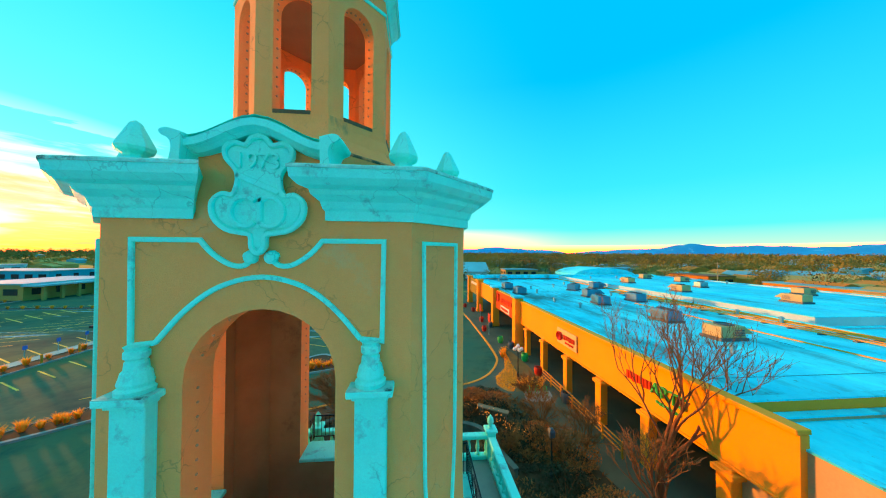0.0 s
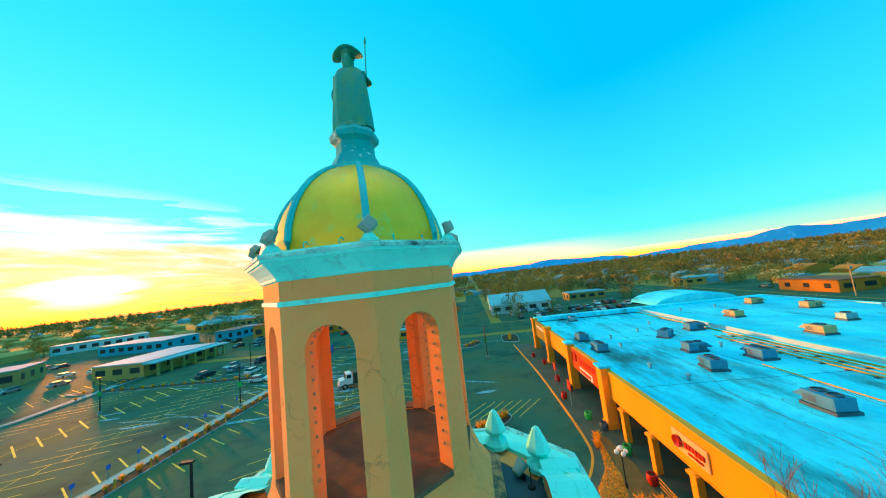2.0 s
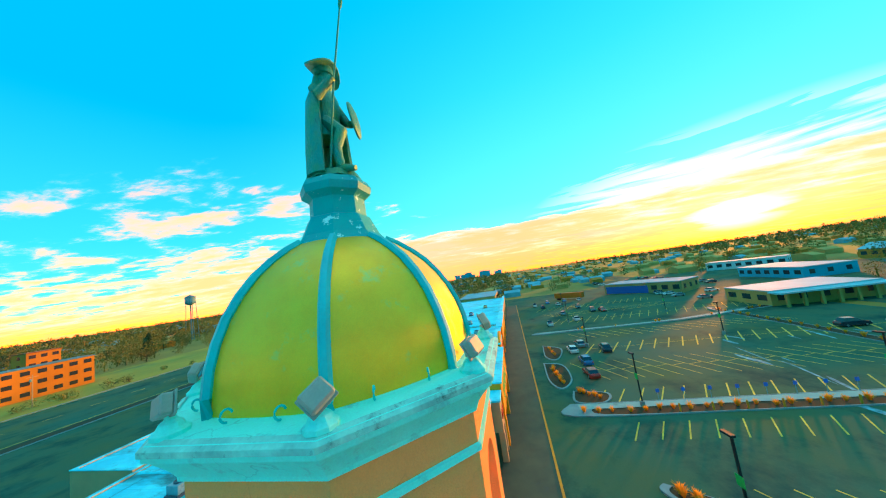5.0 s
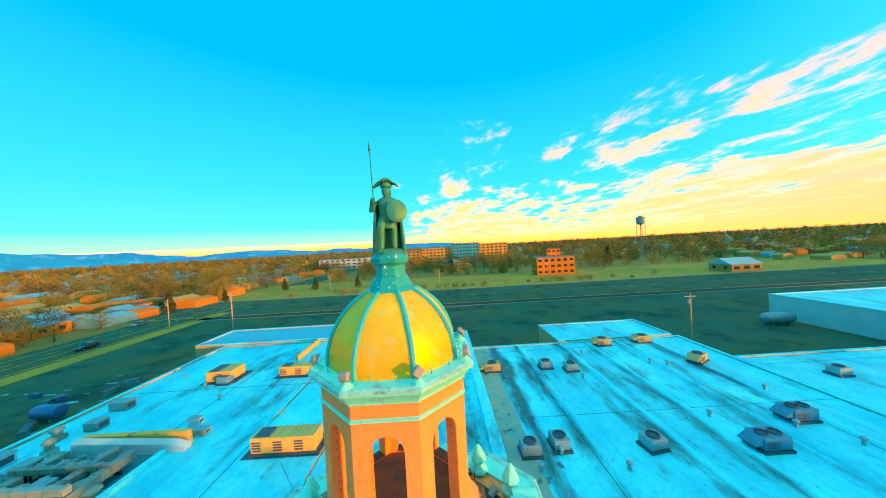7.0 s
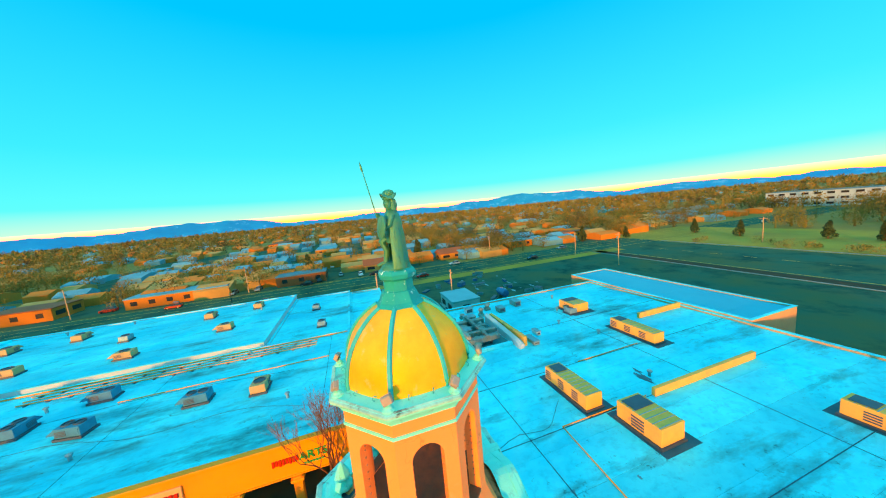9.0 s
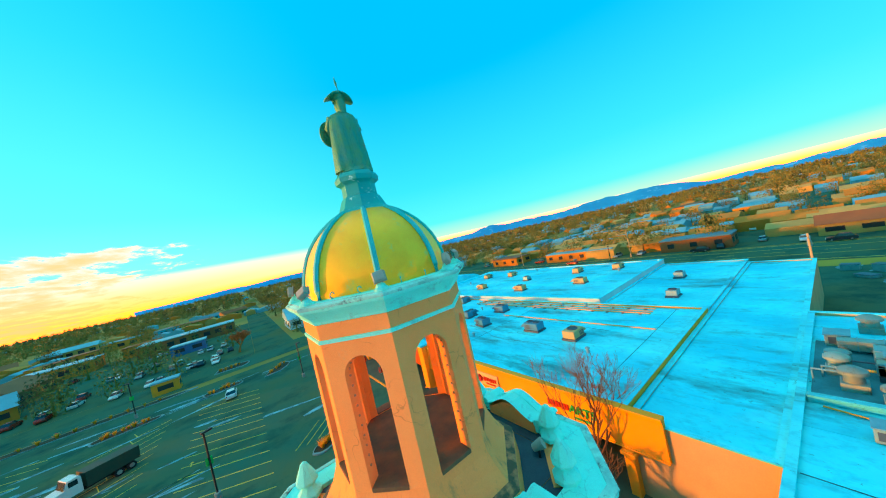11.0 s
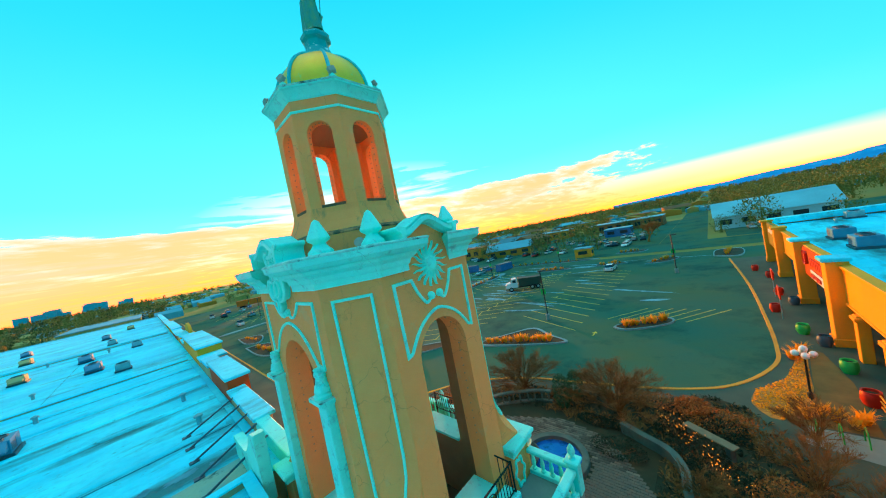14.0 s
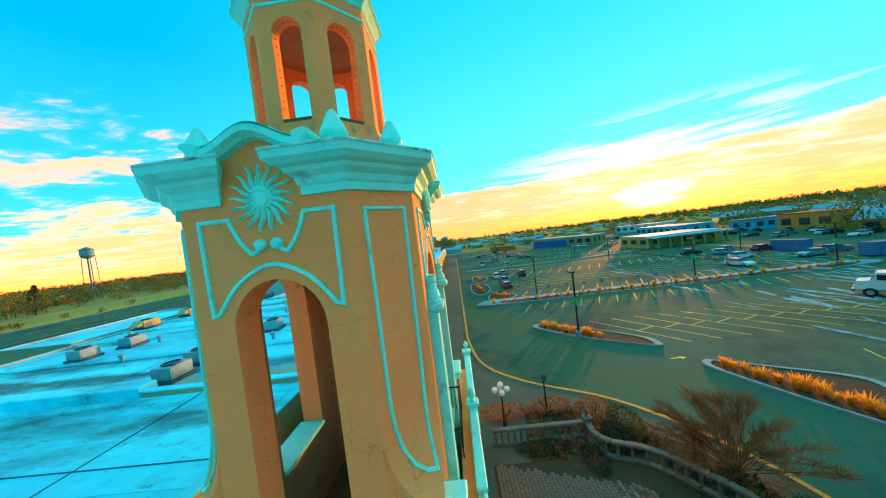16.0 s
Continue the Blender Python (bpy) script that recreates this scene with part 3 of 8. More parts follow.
# pediments and face ornaments
for side, m in FACES.items():
    broad = side in ("south", "north")
    half, z_end, z_mid = (1.10, 14.42, 14.80) if broad else (0.98, 14.20, 14.58)
    crest = [(half * math.sin(math.pi / 2 * k / 8), 0) for k in range(-8, 9)]
    crest = [(u, z_end + (z_mid - z_end) * (0.5 + 0.5 * math.cos(math.pi * u / half))) for u, _ in crest]
    bm = bmesh.new()
    ring = [(-half, 13.1)] + crest + [(half, 13.1)]
    add_loft(bm, [[m @ Vector((u, d, z)) for u, z in ring] for d in (-0.42, 0.012)])
    ped = part("pediment", fix(bm), STUCCO, tower, "salmon stucco pediment with a curved top")
    bm = ribbon(bmesh.new(), crest, 0.30, 0.24, m)
    ribbon(bm, crest, 0.20, 0.34, m)
    add_loft(bm, [[m @ Vector((u, d, z + dz)) for u, z in crest] for d, dz in ((0.3, 0.13), (-0.5, 0.15))], caps=False, closed=False)
    part("moulding", fix(bm), TRIM, ped)
    for s in (-1, 1):
        sc = [(half - 0.02, 14.0), (half + 0.15, 14.0), (half + 0.11, z_end - 0.14), (half + 0.15, z_end + 0.02), (half + 0.27, z_end + 0.09), (half + 0.30, z_end + 0.17), (half + 0.18, z_end + 0.21), (half - 0.04, z_end + 0.15)]
        sc = [(s * u, z) for u, z in spline(sc, 4)]
        part("scroll", fix(slab(bmesh.new(), sc, -0.42, 0.40, m)), TRIM, ped)
    # spandrel moulding: two points, a swag between curls, an arch
    tw, bw, zt, zb, atop = (2.10, 2.08, 12.84, 11.05, 12.20) if broad else (1.42, 1.38, 12.89, 10.93, 11.89)
    turn = 1.02 if broad else 0.80
    foot = 1.70 if broad else 1.24
    arch = spline([(-foot, zb + 0.04), (-foot * 0.72, zb + (atop - zb) * 0.52), (-foot * 0.40, atop - 0.16), (0, atop), (foot * 0.40, atop - 0.16), (foot * 0.72, zb + (atop - zb) * 0.52), (foot, zb + 0.04)], 5)
    zc = 12.42 if broad else 12.18
    bm = ribbon(bmesh.new(), arch, 0.09, 0.05, m)
    for s in (-1, 1):
        swag = spline([(s * turn, zt), (s * turn * 0.80, zt - (zt - zc) * 0.55), (s * turn * 0.52, zc), (s * 0.30, zc - 0.02), (s * 0.16, zc + 0.10)], 5)
        path = [(s * foot, zb + 0.04), (s * bw, zb), (s * tw, zt)] + swag
        ribbon(bm, path, 0.09, 0.05, m)
        curl = [(s * (0.17 + 0.085 * math.cos(a) * (1 - a / 12)), zc + 0.12 + 0.085 * math.sin(a) * (1 - a / 12)) for a in [k * 0.6 for k in range(14)]]
        ribbon(bm, curl, 0.11, 0.09, m)
        boss = lathe([(0.11, 0.0), (0.11, 0.08), (0.08, 0.12), (0.03, 0.135)], 16)
        boss.transform(m @ Matrix.Translation((s * 0.17, 0, zc + 0.12)) @ Matrix(((1, 0, 0, 0), (0, 0, 1, 0), (0, 1, 0, 0), (0, 0, 0, 1))))
        part("boss", fix(boss), TRIM, walls[side])
    part("face_moulding", fix(bm), TRIM, walls[side])

# cartouche with the year, on the broad faces; a sun with wavy rays on the narrow ones
for side in ("south", "north"):
    m = FACES[side]
    half_outline = [(0.0, 14.62), (0.12, 14.58), (0.22, 14.46), (0.40, 14.50), (0.54, 14.40), (0.52, 14.22), (0.36, 14.02), (0.34, 13.80), (0.42, 13.60), (0.58, 13.62), (0.74, 13.48), (0.72, 13.22), (0.52, 13.02), (0.26, 12.96), (0.12, 12.92), (0.10, 12.72), (0.0, 12.62)]
    outline = half_outline + [(-u, z) for u, z in half_outline[-2:0:-1]]
    outline = spline(outline + [outline[0]], 3)[:-1]
    cart = part("cartouche", fix(slab(bmesh.new(), outline, 0.0, 0.16, m, 0.9)), TRIM, walls[side], "pale turquoise scrolled cartouche")
    bm = ribbon(bmesh.new(), outline, 0.09, 0.08, m, closed=True, base=0.12)
    part("rim", fix(bm), TRIM, cart)
    lettering("year_inscription", "1973", 0.38, 0.04, TRIM, m @ Matrix.Translation((0, 0.18, 14.17)), cart)
    bm = ribbon(bmesh.new(), [(-0.34, 13.94), (0.34, 13.66)], 0.12, 0.05, m, base=0.15)
    part("sash", fix(bm), TRIM, cart)
    bm = bmesh.new()
    strokes = [[(q * 0.20 + 0.23 * math.cos(a), 13.32 + 0.25 * math.sin(a)) for a in [(0.8 if q < 0 else -2.3) + 4.7 * k / 14 for k in range(15)]] for q in (-1, 1)]
    strokes += [[(0.06, 13.58), (0.04, 13.05)]]
    for line in strokes:
        merge(bm, fix(ribbon(bmesh.new(), line, 0.085, 0.10, m, base=0.14)))
    part("monogram", bm, TRIM, cart)
for side in ("east", "west"):
    m = FACES[side] @ Matrix.Translation((0, 0, 13.25))
    disc = fix(lathe([(0.23, 0.0), (0.23, 0.09), (0.19, 0.12), (0.10, 0.15), (0.02, 0.155)], 20))
    disc.transform(m @ Matrix(((1, 0, 0, 0), (0, 0, 1, 0), (0, 1, 0, 0), (0, 0, 0, 1))))
    sun_orn = part("sun_ornament", fix(disc), TRIM, walls[side], "pale turquoise plaster sun with wavy rays")
    part("face_ring", fix(ribbon(bmesh.new(), [(0.17 * math.cos(2 * math.pi * q / 20), 0.17 * math.sin(2 * math.pi * q / 20)) for q in range(20)], 0.035, 0.05, m, closed=True, base=0.10)), TRIM, sun_orn)
    for k in range(17):
        a0 = 2 * math.pi * (k + 0.3) / 17
        pts = []
        for j in range(10):
            r = 0.19 + 0.50 * j / 9
            w = 0.034 * math.sin((j / 9) * 5.6) + 0.01
            pts.append((r * math.cos(a0) - w * math.sin(a0), r * math.sin(a0) + w * math.cos(a0)))
        bm = bmesh.new()
        rings = []
        for j, (u, z) in enumerate(pts):
            hwid = 0.046 * (1 - (j / 9) ** 2.2) + 0.008
            rings.append([m @ Vector((u + s * hwid * -math.sin(a0), d, z + s * hwid * math.cos(a0))) for s, d in ((-1, 0), (-0.6, 0.07), (0, 0.10), (0.6, 0.07), (1, 0))])
        part("ray", fix(add_loft(bm, rings)), TRIM, sun_orn)

# panel moulding on the cut corners: mirrored, the tip towards the broad faces
for corner, m in CHAMFERS.items():
    s = 1 if corner in ("south_east", "north_west") else -1
    path = [(-0.50, 12.82), (0.50, 12.82), (0.49, 9.5), (0.48, 8.5), (0.44, 8.0), (0.34, 7.55), (0.15, 7.15), (-0.08, 6.92), (-0.32, 6.84), (-0.37, 7.2), (-0.40, 7.7), (-0.42, 8.2), (-0.44, 9.0)]
    path = [(s * u, z) for u, z in path]
    bm = ribbon(bmesh.new(), path, 0.075, 0.05, m, closed=True)
    for v in bm.verts:
        lean = 1.10 * max(1 - (v.co.z - 6.15) / 2.1, 0) ** 2.4 * R2
        v.co += m.to_3x3() @ Vector((0, lean, 0))
    part("panel_moulding", fix(bm), TRIM, walls[corner])
    # the foot of each corner sweeps out over a square pedestal
    sx, sy = (1 if "east" in corner else -1), (1 if "north" in corner else -1)
    rings = []
    for k in range(9):
        z = 6.15 + 2.1 * k / 8
        c = CUT + 1.10 * (1 - k / 8) ** 2.4 + 0.003
        rings.append([(sx * x, sy * y, z) for x, y in ((CUT - HY - 0.2, HY - 0.2), (HX - 0.2, CUT - HX - 0.2), (HX, c - HX), (c - HY, HY))])
    part("sweep", fix(add_loft(bmesh.new(), rings)), STUCCO, walls[corner])
    pedestal = part("pedestal", fix(box(*sorted((sx * 2.86, sx * 3.88)), *sorted((sy * 1.96, sy * 3.12)), 0, 5.86, 0.03)), STUCCO, tower)
    part("coping", fix(box(*sorted((sx * 2.80, sx * 4.02)), *sorted((sy * 1.90, sy * 3.30)), 5.86, 6.04, 0.03)), TRIM, pedestal)
    part("coping", fix(box(*sorted((sx * 2.76, sx * 4.10)), *sorted((sy * 1.86, sy * 3.38)), 6.04, 6.20, 0.04)), TRIM, pedestal)
    em = FACES["east" if sx > 0 else "west"]
    uu = sy * sx * 2.3
    med = [(uu + (0.27 + 0.05 * math.cos(6 * a)) * math.cos(a), 5.15 + (0.46 + 0.06 * math.cos(6 * a)) * math.sin(a)) for a in [2 * math.pi * k / 36 for k in range(36)]]
    bm = ribbon(bmesh.new(), med, 0.08, 0.06, em, closed=True, base=0.14)
    part("medallion", fix(bm), TRIM, pedestal, "small wavy plaster medallion")

# pilasters on the broad faces
for side in ("south", "north"):
    m = FACES[side]
    for s in (-1, 1):
        pil = part("pilaster", fix(box(s * 1.92 - 0.27, s * 1.92 + 0.27, -0.02, 0.24, 0.0, 10.12, 0.02, m)), TRIM, walls[side])
        bm = box(s * 1.92 - 0.31, s * 1.92 + 0.31, -0.02, 0.30, 10.12, 10.20, 0.015, m)
        merge(bm, box(s * 1.92 - 0.39, s * 1.92 + 0.39, -0.02, 0.40, 10.20, 10.32, 0.02, m))
        part("capital", fix(bm), TRIM, pil)
        part("capital_dirt", fix(box(s * 1.92 - 0.38, s * 1.92 + 0.38, 0.0, 0.39, 10.317, 10.327, 0.0, m)), EDGE_DIRT, pil, "grimy top of the capital")
        urn = lathe([(0.26, 10.32), (0.27, 10.40), (0.22, 10.44), (0.24, 10.50), (0.215, 10.58), (0.20, 10.66), (0.165, 10.70), (0.155, 10.82), (0.13, 10.86), (0.17, 10.90), (0.17, 10.99), (0.14, 11.02), (0.17, 11.08)], 16, phase=15)
        urn.transform(m @ Matrix.Translation((s * 1.90, 0.10, 0)))
        part("urn", fix(urn), TRIM, pil)

# lantern
LANTERN_R, A8 = 1.984, 1.984 * math.cos(radians(22.5))
HALF8 = LANTERN_R * math.sin(radians(22.5))
lantern = part("lantern_base", fix(lathe([(2.66, 13.9), (2.60, 14.66), (2.52, 14.72), (2.40, 14.76), (2.16, 15.10), (2.02, 15.42), (1.984, 15.62), (0.3, 15.63)], 8, phase=22.5)), STUCCO_OLD, tower, "swept salmon stucco lantern base, streaked with dirt")
for k in range(8):
    a = radians(45 * k)
    m = face_frame(-math.sin(a), math.cos(a), A8 * math.cos(a), A8 * math.sin(a))
    w = part("lantern_wall", arch_wall(HALF8, 15.60, 19.30, 0.40, 15.66, 17.97, 18.37, 0.36, m, HALF8 - 0.15), STUCCO, tower)
    w.data.materials.append(STUCCO)
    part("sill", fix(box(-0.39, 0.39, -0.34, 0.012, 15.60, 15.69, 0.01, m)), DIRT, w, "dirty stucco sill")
    bulbs_on(w, m, 0.40, 15.75, 17.97, 18.37, 0.17, 0.21)
part("ledge_moss", fix(add_loft(bmesh.new(), [ngon(r, z) for r, z in ((2.605, 14.64), (2.612, 14.68), (2.53, 14.735), (2.40, 14.775), (2.36, 14.80))], caps=False)), MOSS, lantern, "dark moss along the ledge")
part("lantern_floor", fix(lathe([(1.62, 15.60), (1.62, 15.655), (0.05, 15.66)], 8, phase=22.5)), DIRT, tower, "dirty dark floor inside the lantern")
part("ceiling", fix(lathe([(1.7, 18.7), (1.7, 18.9)], 8, phase=22.5)), STUCCO_SHADED, tower)
part("string_course", fix(add_loft(bmesh.new(), [ngon(r, z) for r, z in ((1.97, 18.70), (2.02, 18.71), (2.02, 18.775), (1.97, 18.79))], caps=False)), TRIM, tower)
lc = part("lantern_cornice", fix(lathe([(1.6, 19.09), (1.992, 19.10), (2.03, 19.12), (2.035, 19.16), (2.08, 19.23), (2.14, 19.30), (2.21, 19.37), (2.22, 19.39), (2.26, 19.40), (2.27, 19.48), (2.24, 19.53), (2.17, 19.545), (1.60, 19.57)], 8, phase=22.5)), TRIM, tower, "pale turquoise octagonal cornice, cracked and stained")
part("drip_edge", fix(add_loft(bmesh.new(), [ngon(r, z) for r, z in ((2.268, 19.45), (2.29, 19.455), (2.29, 19.505), (2.18, 19.555))], caps=False)), EDGE_DIRT, lc, "grimy weathered drip edge")
DOME = [(1.77, 19.50), (1.77, 19.75), (1.735, 20.0), (1.665, 20.25), (1.56, 20.5), (1.42, 20.73), (1.25, 20.94), (1.05, 21.12), (0.84, 21.27), (0.66, 21.37)]
dome = part("dome", fix(add_loft(bmesh.new(), [ngon(r - 0.06, z) for r, z in DOME])), PATINA, tower)
for k in range(8):
    a0, a1 = radians(22.5 + 45 * k), radians(67.5 + 45 * k)
    rings = []
    for r, z in DOME:
        pts = []
        for j in range(5):
            t = j / 4
            x, y = (r * math.cos(a0) * (1 - t) + r * math.cos(a1) * t), (r * math.sin(a0) * (1 - t) + r * math.sin(a1) * t)
            bulge = 1 + 0.035 * (1 - (2 * t - 1) ** 2)
            pts.append((x * bulge, y * bulge, z))
        rings.append(pts)
    smooth(part("dome_panel", add_loft(bmesh.new(), rings, caps=False, closed=False), GOLD, dome, "gold-leaf dome panel, worn to green in patches"), 60)
    smooth(part("rib", add_tube(bmesh.new(), [((r + 0.015) * math.cos(a0), (r + 0.015) * math.sin(a0), z) for r, z in DOME], 0.062, 6), RIB, dome))
    # small iron scroll hooks at the dome's foot
    for t in (0.3, 0.7):
        hx, hy = 1.93 * (math.cos(a0) * (1 - t) + math.cos(a1) * t), 1.93 * (math.sin(a0) * (1 - t) + math.sin(a1) * t)
        part("hook", add_tube(bmesh.new(), [(hx + 0.05 * math.cos(w) * math.cos(a0), hy + 0.05 * math.cos(w) * math.sin(a0), 19.63 + 0.06 * math.sin(w)) for w in [0.5 * q - 1.6 for q in range(10)]], 0.012, 5), RIB, dome)
    # floodlight on the cornice corner
    cx, cy = 2.06 * math.cos(a0), 2.06 * math.sin(a0)
    flood = group_of("floodlight", "small cream floodlight on the dome's cornice corner", "floodlight", "floodlights round the dome")
    flood.location = (cx, cy, 19.545)
    flood.rotation_euler = (0, 0, a0)
    bpy.context.view_layer.update()
    head = Matrix.Translation((0.05, 0, 0.27)) @ Matrix.Rotation(radians(12 - 9 * (k % 3)), 4, "Z") @ Matrix.Rotation(radians(-34 + 8 * (k % 4)), 4, "Y") @ Matrix.Rotation(radians((38, 8, 45, 20)[k % 4]), 4, "X")
    for name, bm, mm in (("base", lathe([(0.15, 0), (0.15, 0.04), (0.11, 0.07), (0.09, 0.11), (0.05, 0.14), (0.03, 0.20)], 10), TRIM),
                         ("bracket", box(-0.02, 0.02, -0.09, 0.09, 0.17, 0.21, 0.005), LAMP_BODY),
                         ("housing", box(-0.055, 0.055, -0.115, 0.115, -0.095, 0.095, 0.018, head), LAMP_BODY),
                         ("rim", box(-0.068, -0.048, -0.13, 0.13, -0.11, 0.11, 0.006, head), LAMP_BODY),
                         ("lens", box(-0.074, -0.066, -0.11, 0.11, -0.09, 0.09, 0.0, head), LAMP_GLASS)):
        ob = part(name, fix(bm), mm)
        ob.parent = flood
part("neck", fix(lathe([(0.72, 21.30), (0.70, 21.36), (0.60, 21.48), (0.50, 21.70), (0.47, 21.76), (0.43, 21.78), (0.42, 22.05), (0.45, 22.08), (0.53, 22.13), (0.55, 22.24), (0.50, 22.33), (0.44, 22.37), (0.1, 22.38)], 8, phase=22.5)), PATINA, tower, "green patinated octagonal pedestal")

# statue: one mesh
sb = bmesh.new()
FEET = 22.37


def limb(pts, radii, n=8):
    rings = []
    pts = [Vector(p) for p in pts]
    for i, (p, r) in enumerate(zip(pts, radii)):
        d = (pts[min(i + 1, len(pts) - 1)] - pts[max(i - 1, 0)]).normalized()
        s = d.cross(Vector((0, 1, 0.02))).normalized()
        u = s.cross(d)
        rings.append([p + r * (math.cos(2 * math.pi * k / n) * s + math.sin(2 * math.pi * k / n) * u) for k in range(n)])
    add_loft(sb, rings)


rock = lathe([(0.40, FEET), (0.36, FEET + 0.10), (0.22, FEET + 0.16)], 9)
merge(sb, rock)
limb([(-0.13, 0.02, FEET + 0.10), (-0.14, 0.0, FEET + 0.5), (-0.12, -0.02, FEET + 0.95)], (0.07, 0.085, 0.12))
limb([(0.15, 0.22, FEET + 0.16), (0.15, 0.16, FEET + 0.48), (0.14, 0.26, FEET + 0.72), (0.10, 0.02, FEET + 0.95)], (0.065, 0.085, 0.10, 0.13))
for fx, fy in ((-0.13, 0.10), (0.15, 0.30)):
    limb([(fx, fy - 0.12, FEET + 0.13), (fx, fy, FEET + 0.12), (fx, fy + 0.14, FEET + 0.09)], (0.06, 0.07, 0.04))
rings = []
for z, rx, ry in ((0.70, 0.24, 0.17), (0.90, 0.22, 0.16), (1.05, 0.20, 0.15), (1.25, 0.22, 0.16), (1.42, 0.25, 0.15), (1.52, 0.18, 0.12), (1.58, 0.08, 0.08)):
    rings.append([(rx * math.cos(2 * math.pi * k / 12), ry * math.sin(2 * math.pi * k / 12), FEET + z) for k in range(12)])
add_loft(sb, rings)
# cape: a thick curved sheet behind
for zlist in (((0.04, 0.42, 0.33), (0.4, 0.40, 0.31), (0.9, 0.36, 0.28), (1.3, 0.33, 0.24), (1.46, 0.28, 0.19), (1.55, 0.14, 0.12)),):
    rings = []
    for z, rx, ry in zlist:
        ring = []
        arcs = [radians(160 + 220 * k / 30) for k in range(31)]
        ring += [(rx * math.cos(a), ry * math.sin(a) * (1 + 0.09 * math.sin(9 * a + 2 * z)), FEET + z) for a in arcs]
        ring += [(0.88 * rx * math.cos(a), 0.86 * ry * math.sin(a), FEET + z) for a in arcs[::-1]]
        rings.append(ring)
    add_loft(sb, rings)
limb([(0.26, 0.0, FEET + 1.42), (0.36, 0.10, FEET + 1.22), (0.28, 0.30, FEET + 1.50)], (0.085, 0.075, 0.055))
limb([(-0.26, 0.0, FEET + 1.42), (-0.34, 0.10, FEET + 1.18), (-0.26, 0.22, FEET + 1.08)], (0.085, 0.075, 0.06))
merge(sb, lathe([(0.06, 0), (0.075, 0.04), (0.10, 0.10), (0.115, 0.18), (0.10, 0.27), (0.05, 0.31)], 10), Matrix.Translation((0, 0.03, FEET + 1.56)))
limb([(0, -0.07, FEET + 1.84), (0, -0.09, FEET + 1.70), (0, -0.10, FEET + 1.50)], (0.09, 0.11, 0.08))
# feathered headpiece, broad to both sides
merge(sb, lathe([(0.14, 0), (0.145, 0.05), (0.13, 0.15), (0.10, 0.21), (0.03, 0.225)], 10), Matrix.Translation((0, 0.01, FEET + 1.84)))
brim = lathe([(0.10, 0.02), (0.18, 0.03), (0.235, 0.0), (0.23, -0.022), (0.16, 0.0), (0.10, -0.01)], 20)
for v in brim.verts:
    v.co.z += 0.10 * (v.co.y / 0.27) ** 2 - 0.09 * (v.co.x / 0.27) ** 2
merge(sb, brim, Matrix.Translation((0, 0.0, FEET + 1.93)) @ Matrix.Diagonal((1.38, 0.88, 1.15, 1)))
merge(sb, lathe([(0.13, 0), (0.15, 0.08), (0.13, 0.16), (0.06, 0.20), (0.01, 0.205)], 12), Matrix.Translation((0, -0.01, FEET + 1.90)))
shield = lathe([(0.02, 0.05), (0.12, 0.045), (0.215, 0.02), (0.245, 0.0), (0.245, -0.025), (0.02, -0.01)], 20)
merge(sb, shield, Matrix.Translation((-0.27, 0.29, FEET + 1.14)) @ Matrix.Rotation(radians(14), 4, "Z") @ Matrix.Rotation(radians(-82), 4, "X") @ Matrix.Diagonal((1, 1.28, 1, 1)))
limb([(0.26, 0.12, FEET + 0.12), (0.26, 0.32, FEET + 1.5), (0.24, 0.52, FEET + 2.62)], (0.014, 0.014, 0.012), 6)
limb([(0.24, 0.522, FEET + 2.62), (0.24, 0.53, FEET + 2.66), (0.24, 0.545, FEET + 2.74), (0.24, 0.57, FEET + 2.90)], (0.012, 0.026, 0.030, 0.003), 6)
for v in sb.verts:
    v.co.x, v.co.y, v.co.z = v.co.x * 1.14, v.co.y * 1.1, FEET + (v.co.z - FEET) * 1.02
fix(sb)
statue = smooth(tagged(part("statue", sb, BRONZE), "green bronze statue of a caped warrior with spear and shield", "statue"), 50)

# floor railings, terraces and balustrades


